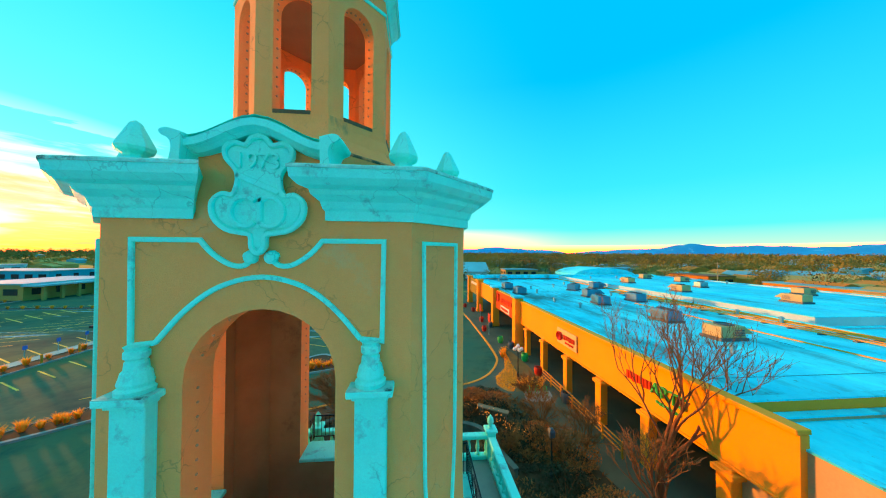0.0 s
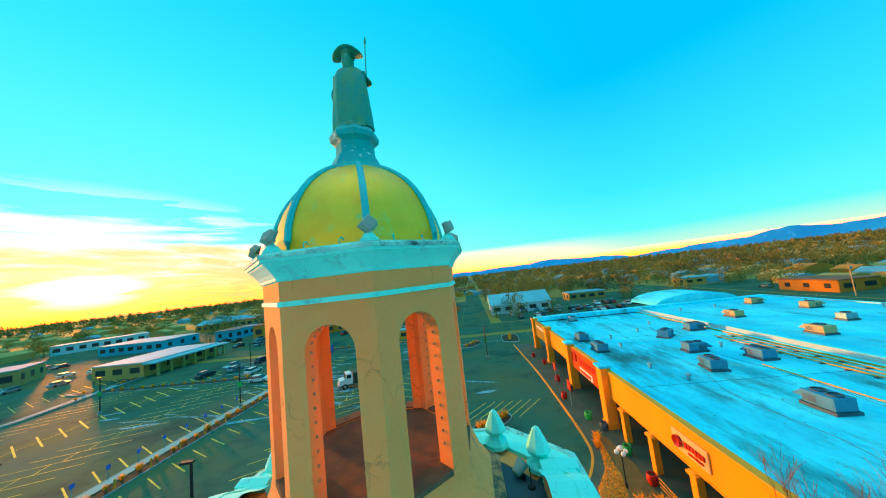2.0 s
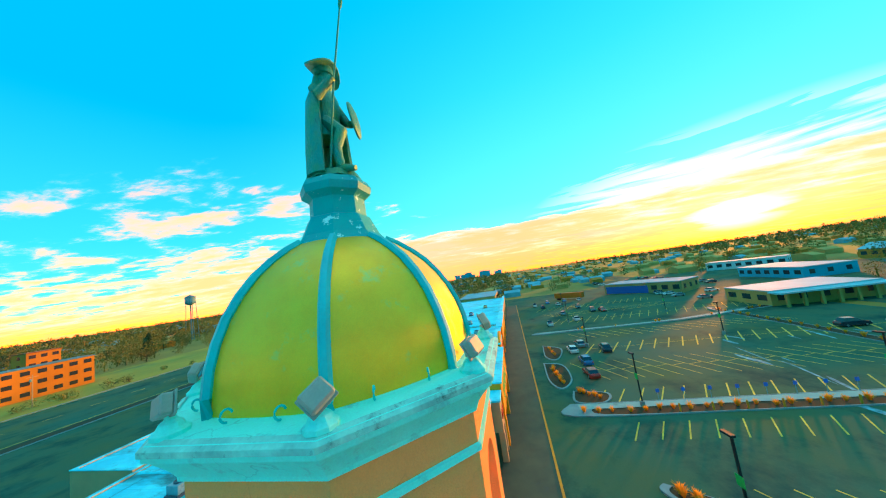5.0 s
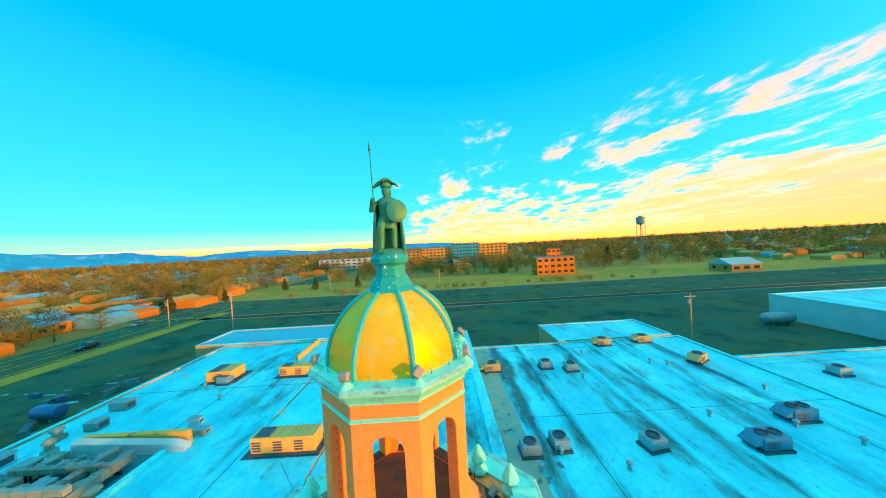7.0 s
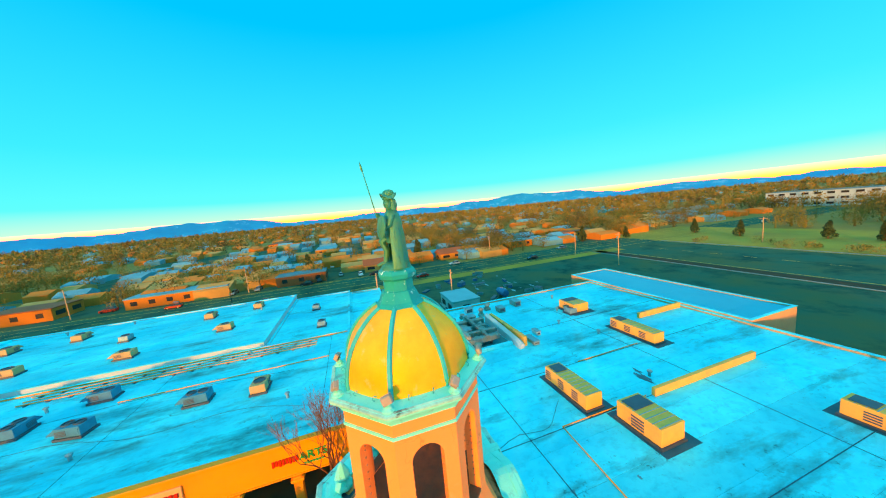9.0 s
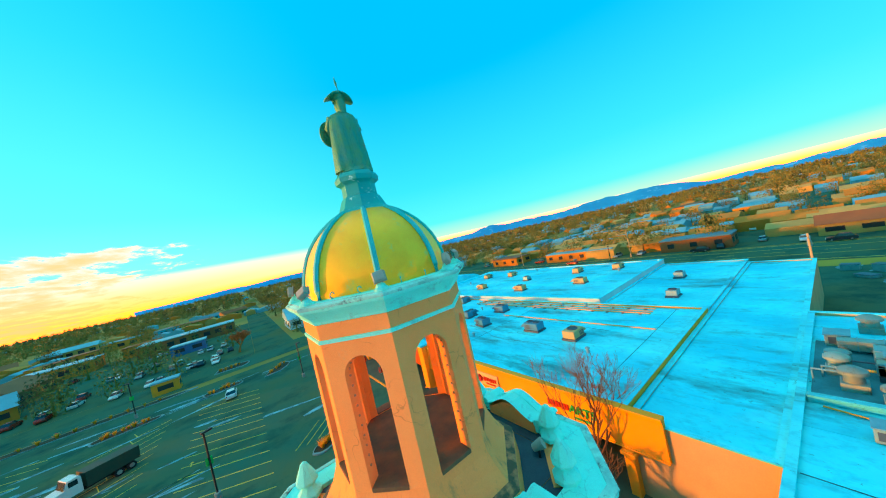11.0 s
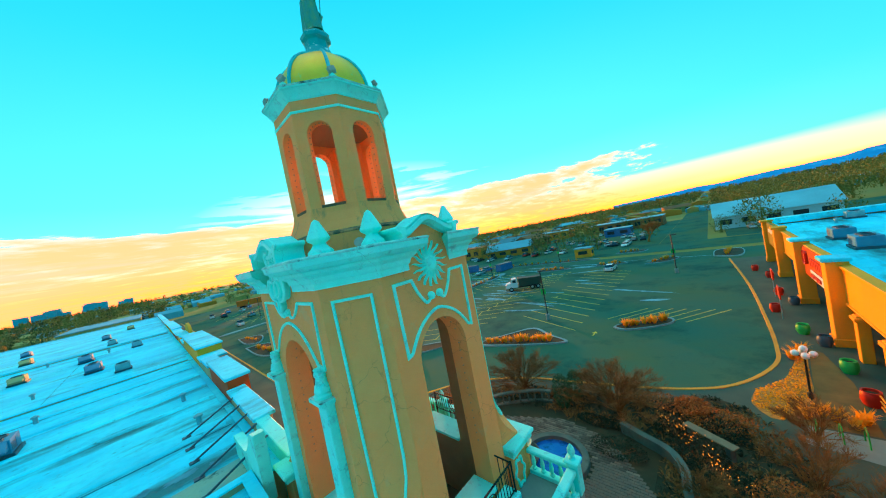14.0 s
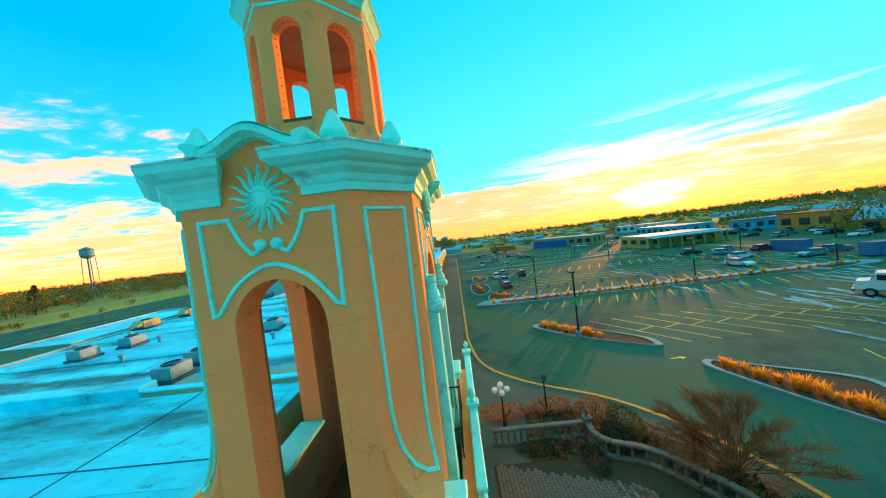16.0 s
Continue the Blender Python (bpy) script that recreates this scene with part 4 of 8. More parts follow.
def railing(m, w, z0, z1, depth, label):
    r = group_of("iron_railing", label, "railing")
    for s in (-1, 1):
        part("post", fix(box(s * w - 0.02, s * w + 0.02, depth - 0.02, depth + 0.02, z0, z1 + 0.03, 0, m)), IRON, r)
        part("side_rail", fix(box(s * w - 0.015, s * w + 0.015, 0.0, depth, z1 - 0.04, z1, 0, m)), IRON, r)
        for k in range(3):
            d = depth * (k + 0.5) / 3
            part("bar", fix(box(s * w - 0.01, s * w + 0.01, d - 0.01, d + 0.01, z0, z1 - 0.03, 0, m)), IRON, r)
    part("top_rail", fix(box(-w, w, depth - 0.02, depth + 0.02, z1 - 0.04, z1, 0, m)), IRON, r)
    part("bottom_rail", fix(box(-w, w, depth - 0.015, depth + 0.015, z0 + 0.08, z0 + 0.11, 0, m)), IRON, r)
    n = int(2 * w / 0.14)
    for k in range(1, n):
        u = -w + 2 * w * k / n
        if abs(u) > 0.34:
            part("bar", fix(box(u - 0.009, u + 0.009, depth - 0.009, depth + 0.009, z0 + 0.09, z1 - 0.03, 0, m)), IRON, r)
    zc = (z0 + z1) / 2 + 0.03
    for rad in (0.30, 0.17):
        bm = ribbon(bmesh.new(), [(rad * math.cos(2 * math.pi * k / 20), zc + rad * math.sin(2 * math.pi * k / 20)) for k in range(20)], 0.025, 0.02, m, closed=True, base=depth - 0.01)
        part("ring", fix(bm), IRON, r)
    bm = bmesh.new()
    for k in range(6):
        a = math.pi * k / 3
        ribbon(bm, [((0.17 + 0.13 * t) * math.cos(a + 0.5 * t), zc + (0.17 + 0.13 * t) * math.sin(a + 0.5 * t)) for t in (0, 0.33, 0.66, 1)], 0.02, 0.02, m, base=depth - 0.01)
    part("scrollwork", fix(bm), IRON, r)
    return r


railing(FACES["east"], 1.24, 5.42, 6.42, 0.62, "black wrought iron balcony railing with scrollwork")
railing(FACES["west"], 1.15, 5.50, 6.40, 0.35, "black wrought iron railing in the tower opening")
railing(FACES["north"], 1.20, 5.50, 6.40, 0.40, "black wrought iron railing in the tower opening")
structure("balcony_slab", fix(box(HX + 0.13, HX + 0.75, -1.36, 1.36, 5.12, 5.42, 0.05)), TRIM, "pale turquoise balcony slab", "balcony")

BALUSTER = [(0.09, 0.0), (0.09, 0.06), (0.05, 0.10), (0.085, 0.24), (0.075, 0.34), (0.045, 0.48), (0.045, 0.52), (0.08, 0.56), (0.08, 0.62)]
bal_mesh = mesh_of("baluster", fix(lathe(BALUSTER, 8)))
bal_mesh.materials.append(TRIM)
STONE = mat("cast_stone", (0.11, 0.16, 0.12), (0.07, 0.10, 0.08), 1.0, 20, 0.85, bump=0.3, c3=(0.05, 0.07, 0.05))
stone_bal_mesh = mesh_of("baluster", fix(lathe(BALUSTER, 8)))
stone_bal_mesh.materials.append(STONE)
TOPKNOB = [(0.13, 0.0), (0.08, 0.05), (0.06, 0.10), (0.13, 0.22), (0.12, 0.34), (0.06, 0.46), (0.01, 0.52)]


def balustrade(x0, y0, x1, y1, z, label="pale turquoise balustrade with turned balusters", mtl=None, knobbed=True):
    """A balustrade on a floor at z, with a post and knob at its far end."""
    mtl = mtl or TRIM
    b = group_of("balustrade", label, "balustrade")
    run = Vector((x1 - x0, y1 - y0, 0))
    length = run.length
    m = Matrix.Translation((x0, y0, z)) @ Matrix.Rotation(math.atan2(run.y, run.x), 4, "Z")
    part("plinth", fix(box(0, length, -0.13, 0.13, 0, 0.16, 0.02, m)), mtl, b)
    part("handrail", fix(box(0, length, -0.15, 0.15, 0.78, 0.94, 0.035, m)), mtl, b)
    if knobbed:
        post = part("post", fix(box(length - 0.18, length + 0.18, -0.18, 0.18, 0, 1.05, 0.03, m)), mtl, b)
        part("cap", fix(box(length - 0.24, length + 0.24, -0.24, 0.24, 1.05, 1.15, 0.03, m)), mtl, post)
        knob = lathe(TOPKNOB, 12)
        knob.transform(m @ Matrix.Translation((length, 0, 1.15)))
        smooth(part("knob", fix(knob), mtl, post))
    n = max(int(length / 0.34), 1)
    for k in range(n):
        o = new("baluster", bal_mesh if mtl is TRIM else stone_bal_mesh)
        o.parent, o.matrix_local = b, m @ Matrix.Translation(((k + 0.5) * length / n, 0, 0.16))
    return b


structure("terrace_east", fix(box(HX + 0.16, 5.75, -3.1, 3.1, 0, 4.64)), CONCRETE, "grey concrete terrace beside the tower", "terrace")
structure("terrace_north", fix(box(-6.4, 2.4, HY + 0.27, 3.85, 0, 4.64)), STUCCO, "salmon stucco terrace before the tower", "terrace")
balustrade(3.9, 3.0, 5.6, 3.0, 4.64)
balustrade(5.6, 2.8, 5.6, -1.2, 4.64)
balustrade(2.4, 3.72, -1.2, 3.72, 4.64)
balustrade(-1.4, 3.72, -6.2, 3.72, 4.64)

# ---- ground, roads ----
PAVING = mat("paving", (0.085, 0.115, 0.070), (0.060, 0.085, 0.058), 0.4, 9, 0.85, bump=0.2, c3=(0.06, 0.09, 0.08))
KERB = mat("kerb_paint", (0.80, 0.34, 0.02), (0.62, 0.26, 0.03), 0.5, 14, 0.7)
KERB_GREY = mat("kerb_concrete", (0.20, 0.34, 0.33), (0.14, 0.26, 0.26), 0.6, 14, 0.8)
LINES = mat("road_paint", (0.92, 0.62, 0.07), (0.46, 0.36, 0.05), 0.6, 12, 0.7)
SNOW = mat("thin_snow", (0.16, 0.46, 0.52), (0.05, 0.16, 0.18), 0.7, 5, 0.7, lo=0.4, hi=0.6)
GRASS = mat("dry_grass", (0.46, 0.33, 0.035), (0.30, 0.24, 0.030), 0.05, 3, 0.95, c3=(0.18, 0.17, 0.05))
STRAW = mat("straw_tuft", (0.95, 0.46, 0.04), (0.80, 0.36, 0.03), 1.5, 20, 0.9, vary=0.15)
sn, sl = STRAW.node_tree.nodes, STRAW.node_tree.links
thin = sn.new("ShaderNodeBsdfTranslucent")
thin.inputs["Color"].default_value = (0.95, 0.50, 0.06, 1)
both = sn.new("ShaderNodeMixShader")
both.inputs[0].default_value = 0.5
sl.new(sn["Principled BSDF"].outputs[0], both.inputs[1])
sl.new(thin.outputs[0], both.inputs[2])
sl.new(both.outputs[0], sn["Material Output"].inputs[0])
SOIL = mat("bare_soil", (0.060, 0.045, 0.018), (0.030, 0.036, 0.016), 0.5, 8, 0.95, bump=0.4, c3=(0.12, 0.06, 0.02))
DRY_SOIL = mat("dry_soil", (0.22, 0.14, 0.04), (0.13, 0.10, 0.03), 0.8, 9, 0.95, bump=0.5, c3=(0.24, 0.12, 0.03))
LITTER = mat("leaf_litter", (0.52, 0.27, 0.05), (0.30, 0.15, 0.03), 0.9, 9, 0.95, bump=0.6, c3=(0.12, 0.08, 0.03))
BARK = mat("bark", (0.20, 0.085, 0.030), (0.12, 0.055, 0.022), 3, 40, 0.9, bump=0.5)
TWIG = mat("twig", (0.50, 0.16, 0.03), (0.32, 0.11, 0.03), 2, 30, 0.9)
TWIG_GREY = mat("twig_brown", (0.24, 0.12, 0.04), (0.15, 0.08, 0.03), 2, 30, 0.9)
EVERGREEN = mat("evergreen", (0.035, 0.085, 0.035), (0.05, 0.10, 0.03), 1.5, 20, 0.85)
HEDGE = mat("hedge_leaf", (0.025, 0.045, 0.020), (0.05, 0.045, 0.02), 0.8, 14, 0.85, c3=(0.10, 0.06, 0.025))
WOODS = mat("winter_woods", (0.26, 0.22, 0.04), (0.10, 0.16, 0.04), 0.012, 1.2, 0.95, c3=(0.085, 0.085, 0.032), stains=(0.02, 0.5, 0.6))
# distance haze painted as blue into the hills' own colour
HILL = mat("haze_blue_hills", (0.004, 0.27, 0.58), (0.008, 0.36, 0.66), 0.004, 0.02, 0.95, c3=(0.10, 0.46, 0.74), stains=(0.008, 0.56, 0.64))

bm = bmesh.new()
n, reach = 24, 4800
grid = [[bm.verts.new((reach * (i / n * 2 - 1), reach * (j / n * 2 - 1), -0.03)) for j in range(n + 1)] for i in range(n + 1)]
for i in range(n):
    for j in range(n):
        bm.faces.new((grid[i][j], grid[i + 1][j], grid[i + 1][j + 1], grid[i][j + 1]))
structure("ground", bm, LAND, "flat wintry land reaching to the horizon", "ground")


def sheet(name, pts, z, material, label, category):
    b = bmesh.new()
    b.faces.new([b.verts.new((x, y, z)) for x, y in pts])
    return structure(name, b, material, label, category)


def rect(x0, x1, y0, y1):
    return [(x0, y0), (x1, y0), (x1, y1), (x0, y1)]


sheet("car_park", rect(-210, 17, -1, 84), 0.0, ASPHALT, "wide dark asphalt car park with worn lines", "car park")
sheet("rear_yard", rect(-210, 90, -97, -1.2), 0.0, ASPHALT, "dark asphalt service yard behind the roofs", "yard")
sheet("side_yard", rect(17.2, 90, -1, 84), 0.004, ASPHALT, "asphalt yard beside the mall", "yard")
sheet("road_south", rect(-900, 900, -138, -101.5), 0.006, ASPHALT, "broad dark road", "road")
sheet("road_east", rect(91, 112, -900, 900), 0.012, ASPHALT, "broad road along the shops", "road")
sheet("road_north", rect(-900, 900, 88, 104), 0.018, ASPHALT, "road past the car park", "road")
sheet("road_avenue", rect(-3, 8, 104, 900), 0.02, ASPHALT, "straight avenue running away between houses", "road")
sheet("verge_strip", rect(-210, 90, -101.4, -97.1), 0.03, SOIL, "thin strip of bare earth between road and yard", "verge")
structure("yard_kerb", box(-210, 90, -97.1, -96.7, 0, 0.16), KERB_GREY, "long pale kerb behind the yard", "kerb")
structure("field_kerb", box(-260, 90, -138.6, -138.1, 0, 0.16), KERB_GREY, "long pale kerb along the field", "kerb")
sheet("verge_south", rect(-260, 120, -196, -138.7), 0.03, GRASS, "dry ochre grass field", "grass")
sheet("verge_east", rect(85, 90.5, -110, -1), 0.03, GRASS, "dry grass strip beside the road", "grass")
sheet("far_lots", rect(-260, -110, 60, 180), 0.02, ASPHALT, "far asphalt lots", "car park")
sheet("northwest_lots", rect(-125, -3.1, 104.1, 205), 0.022, ASPHALT, "asphalt lots between low stores", "car park")
sheet("north_lots", rect(12, 90, 105, 170), 0.024, ASPHALT, "asphalt lots before the houses", "car park")
sheet("east_lots", rect(113, 330, -40, 160), 0.024, ASPHALT, "asphalt lots between low shops", "car park")

bm = bmesh.new()
for x in range(-880, 880, 9):
    add_box(bm, x, x + 3.5, -119.1, -118.9, 0.012, 0.016)
for y in range(-880, 880, 9):
    add_box(bm, 101.9, 102.1, y, y + 3.5, 0.018, 0.022)
for x0, x1, y0, y1 in ((-900, 900, -102.6, -102.3), (-900, 900, -137.4, -137.1), (92.0, 92.3, -900, 900), (110.8, 111.1, -900, 900), (98, 98.2, -900, 900), (106, 106.2, -900, 900)):
    add_box(bm, x0, x1, y0, y1, 0.026, 0.030)
tagged(part("road_markings", bm, LINES), "worn yellow road markings", "road markings", kind="stuff")

# stall lines: double combs whose two sides are set off and joined by slanting strokes, and single rows along the medians
bm = bmesh.new()


def stroke(bm, x0, y0, x1, y1, w, z):
    run = Vector((x1 - x0, y1 - y0, 0))
    add_box(bm, 0, run.length, -w / 2, w / 2, z, z + 0.005, Matrix.Translation((x0, y0, 0)) @ Matrix.Rotation(math.atan2(run.y, run.x), 4, "Z"))


# angled bays: middle x, half-width, rise of a line over its half-width, y from and to, line width, joined strokes or not
for mx, half, rise, y0, y1, w, joined in ((-8.4, 4.6, -2.2, 31.2, 67, 0.13, False), (-21.6, 4.3, 2.6, 21.6, 66, 0.13, True), (-35.1, 1.9, -0.95, 14, 76, 0.15, False), (-44.6, 2.3, -1.2, 13, 76, 0.18, False), (-56.0, 5.0, 2.2, 14, 78, 0.13, True),
                                          # the -70 row is drawn wider to imitate low-sun glint on its paint
                                          (-70.0, 3.6, -1.8, 18, 72, 0.24, False), (-83.0, 3.2, 1.6, 18, 66, 0.15, False), (-106, 5.0, -2.2, 16, 78, 0.15, True), (-122, 5.0, 2.2, 16, 78, 0.15, True), (-140, 5.0, -2.2, 14, 76, 0.15, True)):
    y = y0
    while y < y1:
        stroke(bm, mx - half, y - rise, mx + half, y + rise, w, 0.006)
        if joined:
            stroke(bm, mx + 0.4, y + 0.4 * rise / half, mx - 0.4, y + 2.7 - 0.4 * rise / half, 0.11, 0.012)
        y += 2.7
stroke(bm, -70.0, 18, -70.0, 72, 0.10, 0.012)
for k in range(7):
    add_box(bm, -0.05, 0.05, -3, 3, 0.006, 0.012, Matrix.Translation((0.5 + 1.3 * k, 36.0, 0)) @ Matrix.Rotation(radians(-38), 4, "Z"))
tagged(part("stall_lines", bm, LINES), "worn yellow parking stall lines", "parking lines", kind="stuff")
bm = bmesh.new()
for x, y in ((-1.5, 28.4), (-14.5, 20.9), (-25, 30), (-12, 44)):
    add_loft(bm, [[(x + 0.62 * a, y + 0.62 * b, z) for a, b in ((-0.12, -1.0), (0.12, -1.0), (0.12, 0.3), (0.45, 0.3), (0, 1.1), (-0.45, 0.3), (-0.12, 0.3))] for z in (0.007, 0.013)])
tagged(part("lane_arrows", bm, LINES), "yellow lane arrows painted on the asphalt", "lane arrow", kind="stuff")
rnd = random.Random(3)
bm = bmesh.new()
for k in range(70):
    x, y = rnd.uniform(-70, 6), rnd.uniform(36, 80)
    a, L, W = rnd.uniform(-0.3, 0.3), rnd.uniform(1, 7), rnd.uniform(0.15, 0.7)
    pts = [(x + (L * math.cos(t) * math.cos(a) - W * math.sin(t) * math.sin(a)) * rnd.uniform(0.6, 1), y + (L * math.cos(t) * math.sin(a) + W * math.sin(t) * math.cos(a)) * rnd.uniform(0.6, 1)) for t in [2 * math.pi * i / 9 for i in range(9)]]
    bm.faces.new([bm.verts.new((px, py, 0.02)) for px, py in pts])
for k in range(70):
    x, y = rnd.uniform(50, 90), rnd.uniform(-50, -2)
    L, W = rnd.uniform(0.4, 1.8), rnd.uniform(0.15, 0.5)
    bm.faces.new([bm.verts.new((x + L * math.cos(t) * rnd.uniform(0.6, 1), y + W * math.sin(t) * rnd.uniform(0.6, 1), 0.02)) for t in [2 * math.pi * i / 9 for i in range(9)]])
tagged(part("snow_patches", bm, SNOW), "thin leftover snow patches on the asphalt", "snow", kind="stuff")


def kerb_line(bm, pts, w=0.16, h=0.16, z=0.0):
    rings = []
    for i, p in enumerate(pts):
        a, b = Vector(pts[max(i - 1, 0)]), Vector(pts[min(i + 1, len(pts) - 1)])
        t = (b - a).normalized()
        n_ = Vector((-t.y, t.x))
        rings.append([(p[0] + n_.x * s * w / 2, p[1] + n_.y * s * w / 2, z + hh) for s, hh in ((-1, 0), (-1, h), (1, h), (1, 0))])
    return add_loft(bm, rings)


CURB = spline([(11.2, 70.0), (12.3, 50.0), (12.5, 36.0), (12.4, 28.5), (11.9, 24.6), (9.7, 20.8), (6.6, 18.9), (1.5, 17.6), (-4.5, 16.3), (-9.5, 13.0), (-13.0, 8.0), (-17.0, 5.0), (-24.0, 4.0)], 5) + [(-60, 4.0), (-170, 4.0)]
b = bmesh.new()
poly = CURB + [(-170, -1.5), (20.9, -1.5), (20.9, 70.0)]
add_loft(b, [[(x, y, z) for x, y in poly] for z in (0.0, 0.14)])
structure("pavement", fix(b), PAVING, "grey concrete pavement along the shops", "pavement")
structure("kerb", fix(kerb_line(bmesh.new(), CURB, 0.24, 0.18)), KERB, "kerb painted orange yellow", "kerb")

# ---- roofs and walls of the shopping centre ----
WALL_TAN = mat("tan_wall", (0.55, 0.40, 0.20), (0.45, 0.33, 0.17), 0.3, 12, 0.9, bump=0.2)
WALL_WHITE = mat("pale_block_wall", (0.42, 0.66, 0.66), (0.34, 0.56, 0.58), 0.3, 12, 0.9, bump=0.2)
WALL_RED = mat("red_wall", (0.62, 0.08, 0.01), (0.50, 0.06, 0.01), 0.4, 14, 0.85)
WALL_OLIVE = mat("olive_wall", (0.26, 0.22, 0.02), (0.20, 0.17, 0.02), 0.4, 14, 0.85)
SIGN_WHITE = mat("sign_white", (0.75, 0.72, 0.62), (0.68, 0.66, 0.58), 1, 20, 0.6)
# white sign with the low sun's orange put into its colour
SIGN_SUNLIT = mat("sign_white_sunlit", (0.86, 0.52, 0.22), (0.80, 0.46, 0.19), 1, 20, 0.6)
SIGN_RED = mat("sign_red", (0.55, 0.02, 0.01), (0.45, 0.02, 0.01), 1, 20, 0.5)
SIGN_GREEN = mat("sign_green", (0.03, 0.50, 0.10), (0.02, 0.40, 0.08), 1, 20, 0.5)
SHOP_GLASS = mat("shop_glass", (0.02, 0.035, 0.04), (0.03, 0.04, 0.04), 0.4, 10, 0.15, spec=0.6)
STEEL = mat("galvanised", (0.20, 0.44, 0.47), (0.14, 0.34, 0.38), 1.5, 20, 0.5, metal=0.4, c3=(0.10, 0.16, 0.16))
STEEL_WARM = mat("painted_steel", (0.86, 0.50, 0.09), (0.74, 0.42, 0.08), 1.0, 16, 0.6, c3=(0.25, 0.2, 0.12))
UNIT_TAN = mat("weathered_tan_steel", (0.46, 0.40, 0.16), (0.34, 0.33, 0.16), 1.0, 16, 0.6, c3=(0.16, 0.17, 0.11))
UNIT_BLUE = mat("blue_grey_steel", (0.035, 0.27, 0.40), (0.025, 0.19, 0.30), 1.0, 16, 0.5, c3=(0.03, 0.08, 0.10))
ROOF_SMOOTH = mat("smooth_membrane", (0.06, 0.52, 0.66), (0.05, 0.45, 0.60), 0.1, 8, 0.7)
DARK_STEEL = mat("dark_steel", (0.06, 0.12, 0.15), (0.05, 0.09, 0.11), 1.0, 16, 0.5, metal=0.2)
SEAM = mat("roof_seam", (0.02, 0.10, 0.14), (0.03, 0.14, 0.18), 1, 10, 0.8)
PATCH = mat("dark_patch", (0.05, 0.16, 0.20), (0.10, 0.34, 0.40), 0.35, 6, 0.8, c3=(0.02, 0.05, 0.06), lo=0.4, hi=0.6)


strip_rnd = random.Random(29)


def building(name, x0, x1, y0, y1, z, wall, label, parapet=0.35, low=0.0, cover=None):
    """A flat-roofed block: walls up to a parapet with a metal coping, the roof sheet a little below its rim."""
    b = group_of(name, label, "building")
    t = 0.3
    for nm, (a0, a1, b0, b1) in (("wall", (x0, x1, y0, y0 + t)), ("wall", (x0, x1, y1 - t, y1)), ("wall", (x0, x0 + t, y0 + t, y1 - t)), ("wall", (x1 - t, x1, y0 + t, y1 - t))):
        part(nm, box(a0, a1, b0, b1, low, z + parapet), wall, b)
    o = 0.06
    for a0, a1, b0, b1 in ((x0 - o, x1 + o, y0 - o, y0 + t + o), (x0 - o, x1 + o, y1 - t - o, y1 + o), (x0 - o, x0 + t + o, y0 + t + o, y1 - t - o), (x1 - t - o, x1 + o, y0 + t + o, y1 - t - o)):
        part("coping", box(a0, a1, b0, b1, z + parapet, z + parapet + 0.08), ROOF, b)
    part("roof", box(x0 + t, x1 - t, y0 + t, y1 - t, z - 0.3, z - 0.03), SEAM, b, "pale weathered roof membrane with dark stains")
    n_ = max(int((x1 - x0) / 3.1), 1)
    w = (x1 - x0 - 2 * t) / n_
    for k in range(n_):
        lap = strip_rnd.uniform(0, 0.012)
        part("membrane_strip", box(x0 + t + k * w + 0.006, x0 + t + (k + 1) * w - 0.006, y0 + t, y1 - t, z - 0.03, z - lap, 0.006), cover or ROOF, b)
    return b


ZA, ZB, ZM = 5.7, 5.3, 6.0
building("restaurant_block", -5.0, 40.0, -46.0, -4.0, ZA, WALL_TAN, "large low block with a stained pale flat roof", 0.25, 0.0, ROOF_REST)
building("kitchen_block", 13.8, 45.5, -56.0, -46.1, 6.1, WALL_TAN, "low rear block with a smooth pale roof", 0.15, 0.0, ROOF_SMOOTH)
building("link_block", 16.6, 66.0, -3.9, 3.2, 5.5, WALL_TAN, "narrow low link between two flat roofs", 0.15)
west_block = building("west_shop_block", -40.0, -5.1, -39.0, -2.9, ZB, WALL_TAN, "long shop block with a stained pale flat roof", 0.12, 0.0, ROOF_WEST)
for x in RIDGES:
    ridge = add_loft(bmesh.new(), [[(x + 0.30 * math.cos(a) + 0.05 * math.sin(y * 0.7 + x), y, ZB - 0.02 + 0.13 * math.sin(a)) for a in [math.pi * k / 6 for k in range(7)]] for y in [-38.6 + 2.5 * q for q in range(15)]])
    smooth(part("roof_ridge", fix(ridge), ROOF, west_block))
building("rear_store_block", -39.0, -20.0, -48.5, -39.1, 5.6, WALL_TAN, "rear store with a pale flat roof", 0.1)
building("far_west_block", -84.0, -40.1, -30.0, -2.9, ZB, WALL_TAN, "long shop block with rows of roof vents", 0.15)
building("warehouse", -172.0, -84.1, -64.0, -2.9, 5.4, WALL_WHITE, "pale block warehouse with a flat roof", 0.2)
building("mall_block", 16.7, 39.5, 3.3, 65.9, ZM, MALL_WALL, "long shopping mall with a weathered pale roof", 0.2, 3.5, ROOF_MALL)
building("mall_east_block", 39.6, 68.0, 15.6, 65.9, 6.7, WALL_WHITE, "taller mall hall with a pale flat roof", 0.15)
building("mall_low_block", 39.6, 67.0, 3.3, 15.5, ZM - 0.2, WALL_WHITE, "lower mall hall with a pale flat roof", 0.15)
structure("mall_end_wall", box(21.2, 39.4, 65.5, 65.8, 0, 3.5), MALL_WALL, "plain orange stucco end wall of the mall", "wall")
structure("mall_south_wall", box(16.8, 39.4, 3.4, 3.7, 0, 3.5), MALL_WALL, "plain orange stucco wall under the mall roof", "wall")
